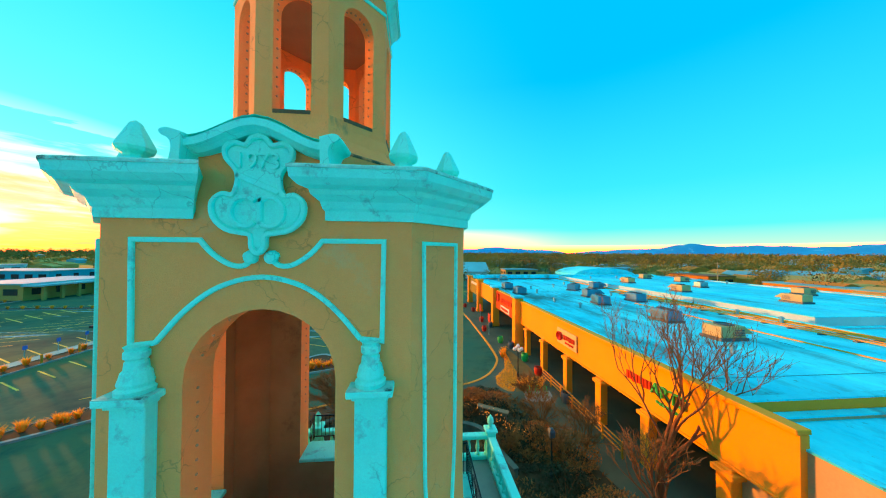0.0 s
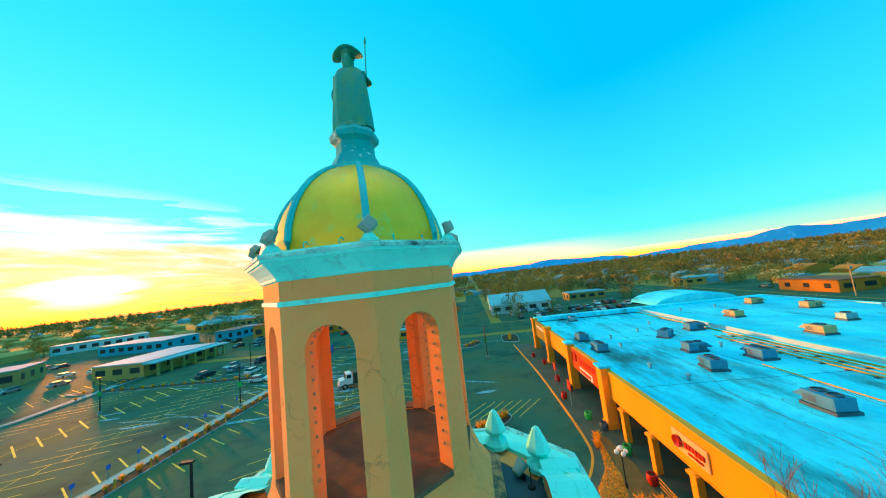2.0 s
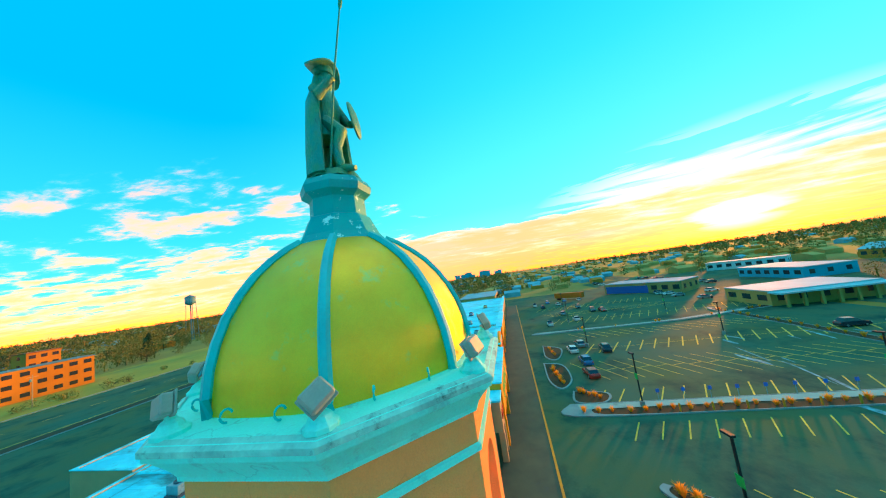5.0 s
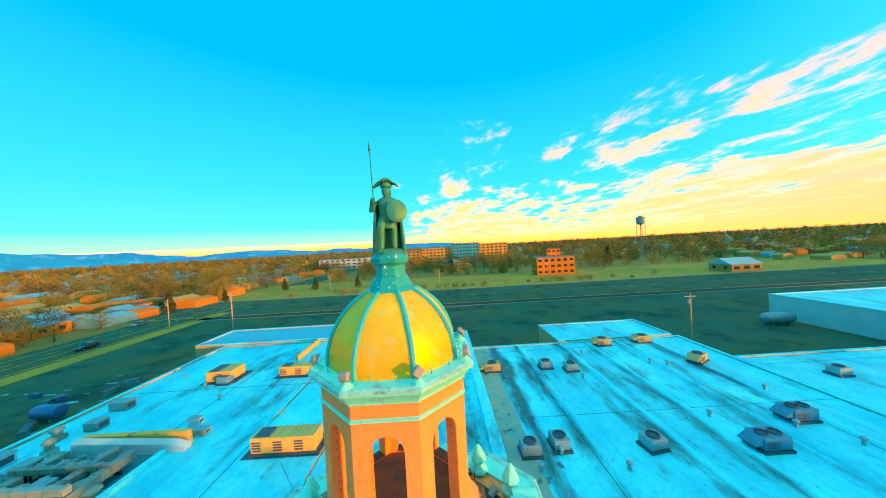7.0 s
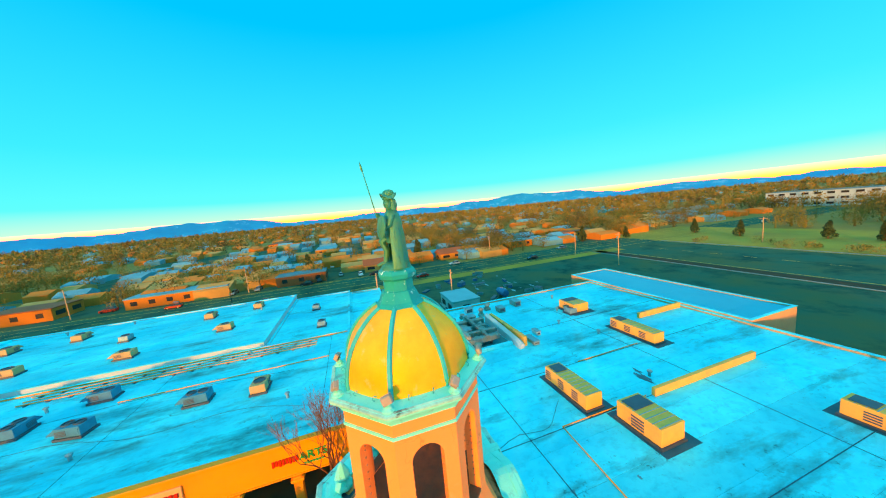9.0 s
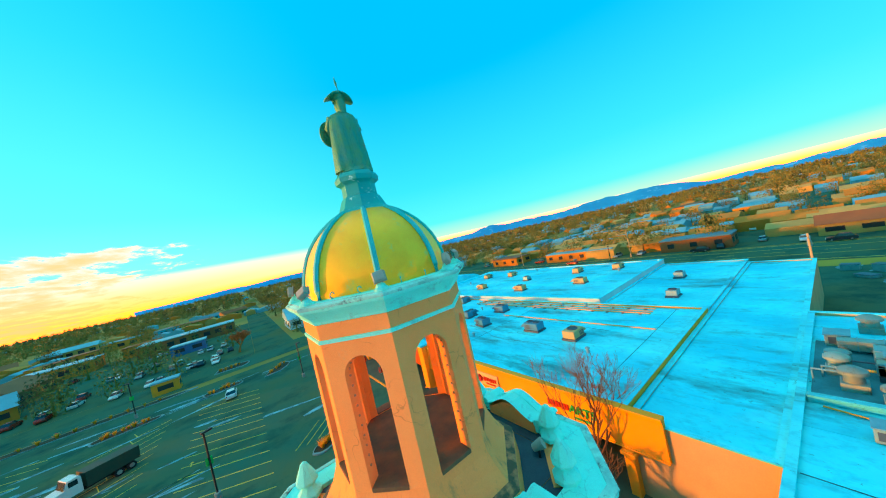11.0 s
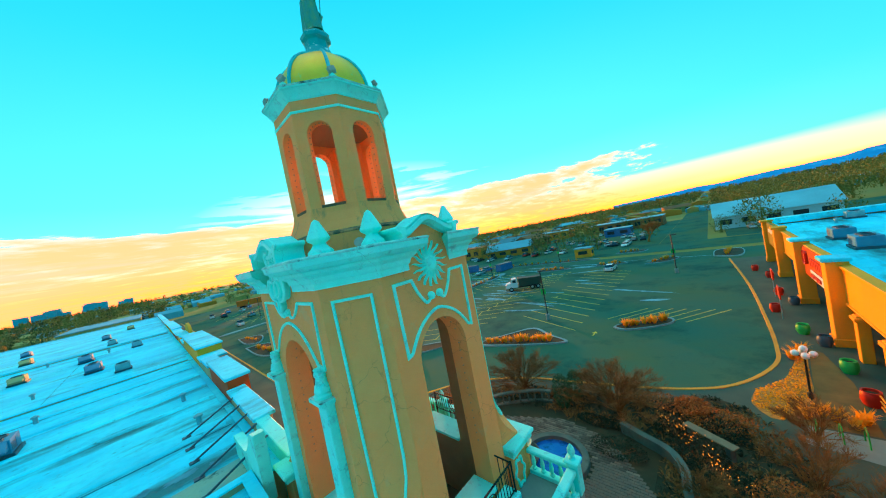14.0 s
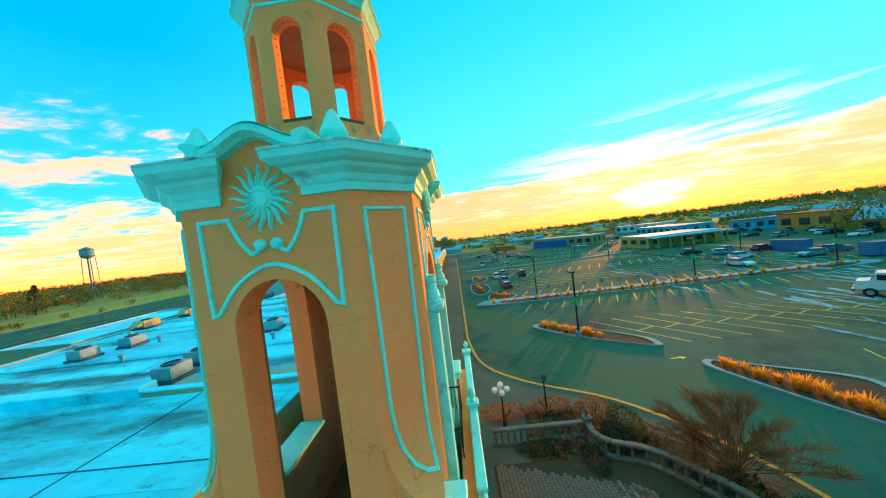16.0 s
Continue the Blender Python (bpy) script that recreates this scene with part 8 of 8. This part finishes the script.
part("trailer_box", box(-8, 8, -1.3, 1.3, 1.1, 3.9, 0.05, lm), mat("orange_trailer", (0.75, 0.16, 0.01), (0.65, 0.13, 0.01), 0.5, 8, 0.5), lorry)
for x in (-6.4, -5.2, 5.4):
    part("axle", box(x - 0.5, x + 0.5, -1.2, 1.2, 0.0, 1.0, 0.2, lm), TYRE, lorry)

# ---- far town ----
TOWN = [mat("town_wall_" + str(k), c, None, 0.1, 3, 0.9) for k, c in enumerate(((0.56, 0.28, 0.04), (0.38, 0.30, 0.10), (0.48, 0.36, 0.10), (0.28, 0.12, 0.04), (0.03, 0.42, 0.58), (0.58, 0.24, 0.03)))]
TOWN_ROOF = [mat("town_roof_" + str(k), c, None, 0.1, 3, 0.8) for k, c in enumerate(((0.14, 0.44, 0.52), (0.10, 0.26, 0.30), (0.20, 0.56, 0.62), (0.30, 0.12, 0.04)))]


def town_house(x, y, w, d, h, wall, roof, label, name="shop_building", storeys=1, gable=False, turn=0.0, bays=0):
    """A far building: walls, a flat or gabled roof, rows of windows, a door."""
    t = group_of(name, label, "building")
    m = Matrix.Translation((x, y, 0)) @ Matrix.Rotation(radians(turn), 4, "Z")
    part("wall_block", box(-w / 2, w / 2, -d / 2, d / 2, 0, h, 0, m), wall, t)
    if gable:
        bm = bmesh.new()
        add_loft(bm, [[m @ Vector((xx, yy, zz)) for yy, zz in ((-d / 2 - 0.5, h), (0, h + d * 0.24), (d / 2 + 0.5, h), (0, h + 0.05))] for xx in (-w / 2 - 0.4, w / 2 + 0.4)])
        part("roof", fix(bm), roof, t)
    else:
        part("roof", box(-w / 2 - 0.15, w / 2 + 0.15, -d / 2 - 0.15, d / 2 + 0.15, h, h + 0.35, 0, m), roof, t)
    n_ = bays or max(int(w / 4.5), 1)
    back = m.to_3x3().inverted() @ Vector((-x, -y, 0))
    if name == "city_tower":
        return t
    for s in range(storeys):
        z0 = h * (s + 0.35) / storeys
        z1 = h * (s + 0.75) / storeys
        for k in range(n_):
            xx = -w / 2 + w * (k + 0.5) / n_
            for sd in ((1,) if back.y > 0 else (-1,)):
                part("window", box(xx - w / n_ * 0.28, xx + w / n_ * 0.28, sd * d / 2 - 0.06, sd * d / 2 + 0.06, z0, z1, 0, m), SHOP_GLASS, t)
        for k in range(max(int(d / 5), 1)):
            yy = -d / 2 + d * (k + 0.5) / max(int(d / 5), 1)
            for sd in ((1,) if back.x > 0 else (-1,)):
                part("window", box(sd * w / 2 - 0.06, sd * w / 2 + 0.06, yy - 0.9, yy + 0.9, z0, z1, 0, m), SHOP_GLASS, t)
    return t


W0, W1, W2, W3, W4, W5 = TOWN
town_house(23, 134, 26, 18, 4.0, WALL_WHITE, TOWN_ROOF[2], "white low house with a pale gabled roof", "white_house", 1, True)
town_house(-27, 189, 36, 14, 5.0, W3, TOWN_ROOF[2], "long low red brick store beyond the road")
town_house(-24, 155, 11, 7, 3.6, CAR_PAINTS[3], TOWN_ROOF[2], "small deep blue shop front beyond the road")
town_house(-21.5, 92.5, 5, 3, 2.8, KERB, TOWN_ROOF[0], "small yellow kiosk on the car park", "kiosk")
town_house(-104, 85, 17, 25, 4.0, W2, TOWN_ROOF[2], "low tan store with a broad flat roof")
for k in range(7):
    cp = group_of("canopy_post", "square tan post under the store's canopy", "post", "canopy posts")
    part("shaft", box(-92.6, -92.0, 73.5 + 3.8 * k, 74.1 + 3.8 * k, 0, 3.6), W2, cp)
structure("store_canopy", box(-95.5, -91.4, 72, 98, 3.6, 4.0), TOWN_ROOF[2], "pale flat canopy along the store", "canopy")
town_house(-162, 70, 36, 16, 5.0, W1, TOWN_ROOF[0], "pale store with a blue mural", "mural_store", 1, False, 40)
structure("mural", box(-17, 4, -8.12, -8.02, 0.3, 3.9, 0, Matrix.Translation((-162, 70, 0)) @ Matrix.Rotation(radians(40), 4, "Z")), mat("mural_paint", (0.01, 0.10, 0.36), (0.42, 0.10, 0.03), 0.16, 3, 0.7, lo=0.58, hi=0.61), "blue and red painted mural", "mural")
town_house(-226, 156, 38, 12, 5.0, WALL_WHITE, TOWN_ROOF[2], "long white hall with a pale roof", "white_hall", 1, False, 45)
town_house(-92, 132, 22, 14, 6.0, W0, TOWN_ROOF[3], "red and cream restaurant with a parapet")
town_house(-160, 128, 34, 18, 4.4, W4, TOWN_ROOF[2], "pale blue low store with a flat roof")
town_house(120, 22, 9, 18, 3.8, W3, TOWN_ROOF[1], "brick shop beside the road with an awning")
town_house(120, 62, 9, 30, 3.6, W5, TOWN_ROOF[0], "low orange shop row with a flat pale roof")
town_house(124, 106, 12, 18, 3.8, W5, TOWN_ROOF[3], "low orange restaurant with a parapet")
town_house(146, 30, 14, 26, 3.6, W0, TOWN_ROOF[0], "low orange shop row with a flat pale roof")
town_house(125, -8, 11, 9, 3.0, W2, TOWN_ROOF[3], "small gabled cream house", "gabled_house", 1, True, 90)
town_house(127, -44, 12, 9, 3.0, W0, TOWN_ROOF[3], "small gabled cream house", "gabled_house", 1, True, 90)
town_house(134, -84, 9, 20, 3.4, W5, TOWN_ROOF[0], "low orange shop row beside the road")
town_house(140, -132, 10, 26, 3.4, W5, TOWN_ROOF[3], "low orange shop row beside the road")
town_house(352, 76, 46, 16, 4.6, W5, TOWN_ROOF[3], "long orange warehouse far among trees")
town_house(206, 118, 26, 12, 3.8, W2, TOWN_ROOF[0], "low tan store with a flat pale roof")
town_house(226, 20, 26, 14, 3.8, W0, TOWN_ROOF[0], "low orange store with a flat pale roof")
town_house(-77, -188, 9, 9, 16, W5, TOWN_ROOF[3], "square red brick tower block", "brick_building", 5, bays=3)
town_house(-74, -178, 24, 10, 11, W5, TOWN_ROOF[1], "red brick office block with rows of windows", "brick_building", 3, bays=6)
town_house(-34, -372, 34, 22, 24, W4, TOWN_ROOF[1], "broad blue glazed apartment block", "apartment_building", 6, bays=8)
town_house(6, -378, 34, 22, 19, W2, TOWN_ROOF[2], "cream apartment block with a pale roof", "apartment_building", 5, bays=7)
town_house(-70, -384, 40, 22, 22, W2, TOWN_ROOF[1], "cream stucco apartment block with a dark roof", "apartment_building", 6, bays=7)
town_house(44, -366, 40, 20, 17, W1, TOWN_ROOF[1], "pale stucco apartment block with a dark roof", "apartment_building", 5, bays=7)
town_house(120, -362, 60, 22, 12, WALL_WHITE, TOWN_ROOF[1], "long white apartment block with a dark roof", "apartment_building", 3, bays=9)
town_house(-161, -147, 16, 13, 4, W1, TOWN_ROOF[2], "low shed with a pale arched roof", "shed", 1, True)
town_house(60, 152, 18, 10, 3.6, W1, TOWN_ROOF[0], "low shop with a flat pale roof")
town_house(128, 168, 20, 10, 3.6, W2, TOWN_ROOF[0], "low shop with a flat pale roof")
town_house(-210, -20, 50, 24, 6, W2, TOWN_ROOF[0], "low shop at the end of the row")
r = random.Random(91)
for k in range(34):
    x, y = r.uniform(-210, -4), r.uniform(118, 340)
    if (-50 < x < -5 and 145 < y < 200) or (-112 < x < -74 and y < 146) or (x < -190 and y < 180):
        continue
    town_house(x, y, r.uniform(9, 24), r.uniform(8, 14), r.uniform(3.2, 5.2), r.choice(TOWN), r.choice(TOWN_ROOF), r.choice(("small low store beyond the car park", "low flat-roofed shop among bare trees", "small gabled house among bare trees")), "small_store", 1, r.random() < 0.35, r.choice((0, 0, 90, 20)))
# skyline far to the west
for x, y, turn in ((-59, 80, 10), (-43.6, 79, 80)):
    sk = group_of("skip_container", "deep blue steel skip container on the car park", "container", "skip containers")
    sm = Matrix.Translation((x, y, 0)) @ Matrix.Rotation(radians(turn), 4, "Z")
    part("body", box(-3, 3, -1.2, 1.2, 0.15, 2.4, 0.06, sm), CAR_PAINTS[3], sk)
    for u in (-2, 0, 2):
        part("rib", box(u - 0.08, u + 0.08, -1.27, 1.27, 0.2, 2.3, 0, sm), CAR_PAINTS[3], sk)
    part("rim", box(-3.08, 3.08, -1.3, 1.3, 2.4, 2.52, 0.03, sm), DARK_STEEL, sk)
r = random.Random(55)
for k in range(16):
    a = radians(95.5 + r.uniform(-4.5, 4.5))
    d = 2600
    x, y = -d * math.sin(a), d * math.cos(a)
    town_house(x, y, r.uniform(30, 60), 40, r.uniform(24, 62), W4, TOWN_ROOF[1], "far grey city tower on the horizon", "city_tower", 4, bays=3)
# water tower
wt = group_of("water_tower", "pale water tank on tall legs above the trees", "water tower")
WX, WY, WZ = -219.0, -301.0, 38.0
smooth(part("tank", fix(lathe([(0.4, WZ - 5.2), (2.4, WZ - 4.6), (3.8, WZ - 3.2), (4.1, WZ - 2.0), (4.1, WZ + 2.4)], 18, WX, WY)), TOWN_ROOF[0], wt))
part("tank_roof", fix(lathe([(4.5, WZ + 2.4), (4.3, WZ + 2.7), (0.3, WZ + 4.9)], 18, WX, WY)), TOWN_ROOF[1], wt, "conical dark blue tank roof")
part("riser", fix(lathe([(0.6, 0), (0.5, WZ - 5.0)], 8, WX, WY)), TOWN_ROOF[1], wt)
for k in range(5):
    a = 2 * math.pi * k / 5
    part("leg", add_tube(bmesh.new(), [(WX + 5.4 * math.cos(a), WY + 5.4 * math.sin(a), 0), (WX + 4.0 * math.cos(a), WY + 4.0 * math.sin(a), WZ - 2.4)], 0.25), TOWN_ROOF[1], wt)
# propane tank and yard things
tank = lathe([(0.3, -3.6), (1.1, -3.2), (1.3, -2.6), (1.3, 2.6), (1.1, 3.2), (0.3, 3.6)], 16)
tank.transform(Matrix.Translation((-78, -57, 1.7)) @ Matrix.Rotation(math.pi / 2, 4, "Y"))
pt = group_of("gas_tank", "pale horizontal gas tank on saddles", "tank")
smooth(part("shell", fix(tank), CAR_PAINTS[1], pt))
for s in (-2, 2):
    part("saddle", box(-78 + s - 0.2, -78 + s + 0.2, -57.9, -56.1, 0, 0.9), CONCRETE, pt)


def utility_pole(x, y, h, label="weathered wooden utility pole with a crossarm"):
    p = group_of("utility_pole", label, "utility pole", "utility poles")
    part("pole", fix(lathe([(0.17, 0), (0.12, h)], 8, x, y)), WALL_TAN, p)
    part("crossarm", box(x - 1.2, x + 1.2, y - 0.06, y + 0.06, h - 0.7, h - 0.55), WALL_TAN, p)
    part("transformer", fix(lathe([(0.2, h - 2.1), (0.26, h - 2.0), (0.26, h - 1.3), (0.1, h - 1.2)], 10, x + 0.4, y)), STEEL, p)


for x, y, h in ((66.5, -3.5, 9.5), (59.5, -21.3, 9.0), (-53.2, -51.5, 9.6), (66, -84, 11), (88, -86, 10), (-60, -150, 10), (0, -150, 10), (60, -150, 10), (114, -60, 10), (114, -20, 10), (114, 40, 10), (114, 90, 10)):
    utility_pole(x, y, h)
town_house(55, -21.5, 9, 6.5, 3.2, WALL_WHITE, TOWN_ROOF[2], "small pale shed with a flat roof in the yard", "yard_shed")
barrel = lathe([(0.3, -2.0), (0.9, -1.8), (1.0, -1.4), (1.0, 1.4), (0.9, 1.8), (0.3, 2.0)], 14)
barrel.transform(Matrix.Translation((57.5, -34.5, 1.3)) @ Matrix.Rotation(math.pi / 2, 4, "Y"))
bt = group_of("fuel_tank", "deep blue horizontal fuel tank in the yard", "tank")
smooth(part("shell", fix(barrel), CAR_PAINTS[3], bt))
for s in (-1, 1):
    part("saddle", box(57.5 + s - 0.15, 57.5 + s + 0.15, -35.2, -33.8, 0, 0.6), CONCRETE, bt)
r = random.Random(61)
for k in range(26):
    x, y = r.uniform(50, 88), r.uniform(-46, -5)
    j = group_of("yard_crate", r.choice(("grey crate standing in the service yard", "blue tarpaulin bundle in the service yard", "pale timber crate in the service yard")), "crate", "yard crates")
    m = Matrix.Translation((x, y, 0)) @ Matrix.Rotation(r.uniform(0, 3), 4, "Z")
    L, W, H = r.uniform(0.8, 3.4), r.uniform(0.6, 1.6), r.uniform(0.3, 1.3)
    part("crate_body", box(-L / 2, L / 2, -W / 2, W / 2, 0, H, 0.06, m), CAR_PAINTS[3] if "blue" in j["label"] else STEEL, j)
    part("lid", box(-L / 2 - 0.05, L / 2 + 0.05, -W / 2 - 0.05, W / 2 + 0.05, H, H + 0.06, 0, m), DARK_STEEL, j)

# evergreens beyond the road, each a cone of drooping tiers
r = random.Random(71)
for x, y, h in ((-60, -236, 9), (75, -166, 7), (50.4, -169, 6.5), (38, -168, 6.5), (32, -166, 5.5), (96, -171, 7), (-140, -230, 14), (118, -118, 8), (110, -140, 6), (-10, -230, 10), (140, 22, 9), (134, -30, 10)):
    t = group_of("conifer", "dark conifer standing alone in dry grass", "tree", "conifers")
    part("trunk", lathe([(0.2, 0), (0.08, h * 0.9)], 6, x, y), BARK, t)
    bm = bmesh.new()
    for k in range(6):
        u = k / 5
        leafy(bm, x + r.uniform(-0.05, 0.05) * h, y + r.uniform(-0.05, 0.05) * h, h * (0.2 + 0.7 * u), h * 0.30 * (1 - 0.75 * u), h * 0.30 * (1 - 0.75 * u), h * 0.17, 150, h * 0.06, r)
    part("crown", bm, EVERGREEN, t)

# winter woods: many small ragged crowns, thin near, dense far
rng = np.random.default_rng(5)
verts, faces = [], []


def wood_ok(x, y):
    if -215 < x < 92 and -146 < y < 106:
        return False
    if 88 < x < 116 or -140 < y < -95 or 86 < y < 106 or (-6 < x < 11 and y > 100):
        return False
    if -260 < x < 120 and -198 < y < -138:
        return False
    if 10 < x < 92 and 104 < y < 172:
        return rng.random() < 0.08
    if 112 < x < 340 and -45 < y < 165:
        return rng.random() < 0.14
    if (x < -100 and 0 < y < 300) or (x < 10 and 100 < y < 420):
        return rng.random() < 0.14
    return True


base = 0
for k in range(13000):
    d = 110 + 2300 * rng.random() ** 1.7
    a = rng.random() * 2 * math.pi
    x, y = d * math.cos(a), d * math.sin(a)
    if not wood_ok(x, y):
        continue
    s = rng.uniform(0.6, 1.35) * (1.0 + d / 2600)
    rx, rz = 4.0 * s, 4.6 * s
    h = rz * rng.uniform(0.8, 1.1)
    m_ = 420 if d < 350 else 170 if d < 700 else 40
    u = rng.normal(size=(m_, 3))
    u *= (rng.random((m_, 1)) ** 0.4) / np.linalg.norm(u, axis=1, keepdims=True)
    mid_ = u * np.array([rx, rx, rz]) + np.array([x, y, h])
    size = (0.26 if d < 350 else 0.48 if d < 700 else 1.15) * s
    tri = mid_[:, None, :] + rng.normal(size=(m_, 3, 3)) * size * np.array([0.8, 0.8, 1.0])
    tri[:, :, 2] = np.maximum(tri[:, :, 2], 0.0)
    if d < 420:
        tri[0] = ((x - 0.35, y, 0), (x + 0.35, y, 0), (x, y, h * 1.5))
        tri[1] = ((x, y - 0.35, 0), (x, y + 0.35, 0), (x, y, h * 1.5))
    verts.append(tri.reshape(-1, 3))
    faces.append(np.arange(3 * m_).reshape(-1, 3) + base)
    base += 3 * m_
for k in range(46):
    x, y, s = rng.uniform(-120, 80), rng.uniform(-150, -139.5), rng.uniform(0.5, 1.2)
    u = rng.normal(size=(160, 3))
    u *= (rng.random((160, 1)) ** 0.4) / np.linalg.norm(u, axis=1, keepdims=True)
    tri = (u * np.array([2.4 * s, 1.6 * s, 1.5 * s]) + np.array([x, y, 1.4 * s]))[:, None, :] + rng.normal(size=(160, 3, 3)) * 0.16
    tri[:, :, 2] = np.maximum(tri[:, :, 2], 0.0)
    verts.append(tri.reshape(-1, 3))
    faces.append(np.arange(480).reshape(-1, 3) + base)
    base += 480
me = bpy.data.meshes.new("winter_woods")
me.from_pydata(np.concatenate(verts).tolist(), [], np.concatenate(faces).tolist())
me.materials.append(WOODS)
tagged(new("winter_woods", me), "wide belt of leafless russet winter woods", "woods", kind="stuff")

# roofs of far houses between the trees
verts, faces, base = [], [], 0
cube = np.array([(-1, -1, 0), (1, -1, 0), (1, 1, 0), (-1, 1, 0), (-1, -1, 1), (1, -1, 1), (1, 1, 1), (-1, 1, 1), (0, -1, 1.5), (0, 1, 1.5)], float)
cf = [(0, 1, 5, 4), (1, 2, 6, 5), (2, 3, 7, 6), (3, 0, 4, 7), (4, 5, 8), (6, 7, 9), (5, 6, 9, 8), (7, 4, 8, 9)]
groups = {0: ([], []), 1: ([], []), 2: ([], [])}
for k in range(2600):
    d = 130 + 1500 * rng.random() ** 1.6
    a = rng.random() * 2 * math.pi
    x, y = d * math.cos(a), d * math.sin(a)
    if (-225 < x < 118 and -260 < y < 106) or (-130 < x < 130 and y < 240 and y > 100) or (-250 < x < -130 and 40 < y < 180):
        continue
    w, l, h = rng.uniform(3, 8), rng.uniform(3, 7), rng.uniform(2.4, 3.6)
    g_ = groups[k % 3]
    b0 = sum(len(v) for v in g_[0])
    g_[0].append(cube * np.array([w, l, h]) + np.array([x, y, 0]))
    g_[1].extend([tuple(i + b0 for i in f) for f in cf])
for k, (vv, ff) in groups.items():
    me = bpy.data.meshes.new("far_houses")
    me.from_pydata(np.concatenate(vv).tolist(), [], ff)
    me.materials.append((TOWN[5], TOWN_ROOF[0], TOWN[2])[k])
    tagged(new("far_houses", me), "scattered far houses between winter trees", "houses", kind="stuff")

# hills along the eastern horizon, haze blue put into their colour
bm = bmesh.new()
steps, d = 260, 4550
ring_t, ring_b = [], []
for k in range(steps + 1):
    yaw = radians(12 - 200 * k / steps)
    u = k / steps
    env = min(u * 5, 1.0) * min((1 - u) * 6, 1.0)
    hgt = 40 + env * (58 + 34 * math.sin(u * 21) + 22 * math.sin(u * 47 + 1) + 10 * math.sin(u * 130 + 2) + 16 * noise.noise(Vector((u * 140, 2.0, 0.5))) + 24 * noise.noise(Vector((u * 40, 0.0, 0.5))))
    ring_t.append((-d * math.sin(yaw), d * math.cos(yaw), max(hgt, 8)))
    ring_b.append((-(d - 260) * math.sin(yaw), (d - 260) * math.cos(yaw), -2))
add_loft(bm, [ring_b, ring_t], caps=False, closed=False)
smooth(structure("backdrop_hills", bm, HILL, "long line of snow-flecked hills tinted with haze blue on the horizon", "hills"), 80)
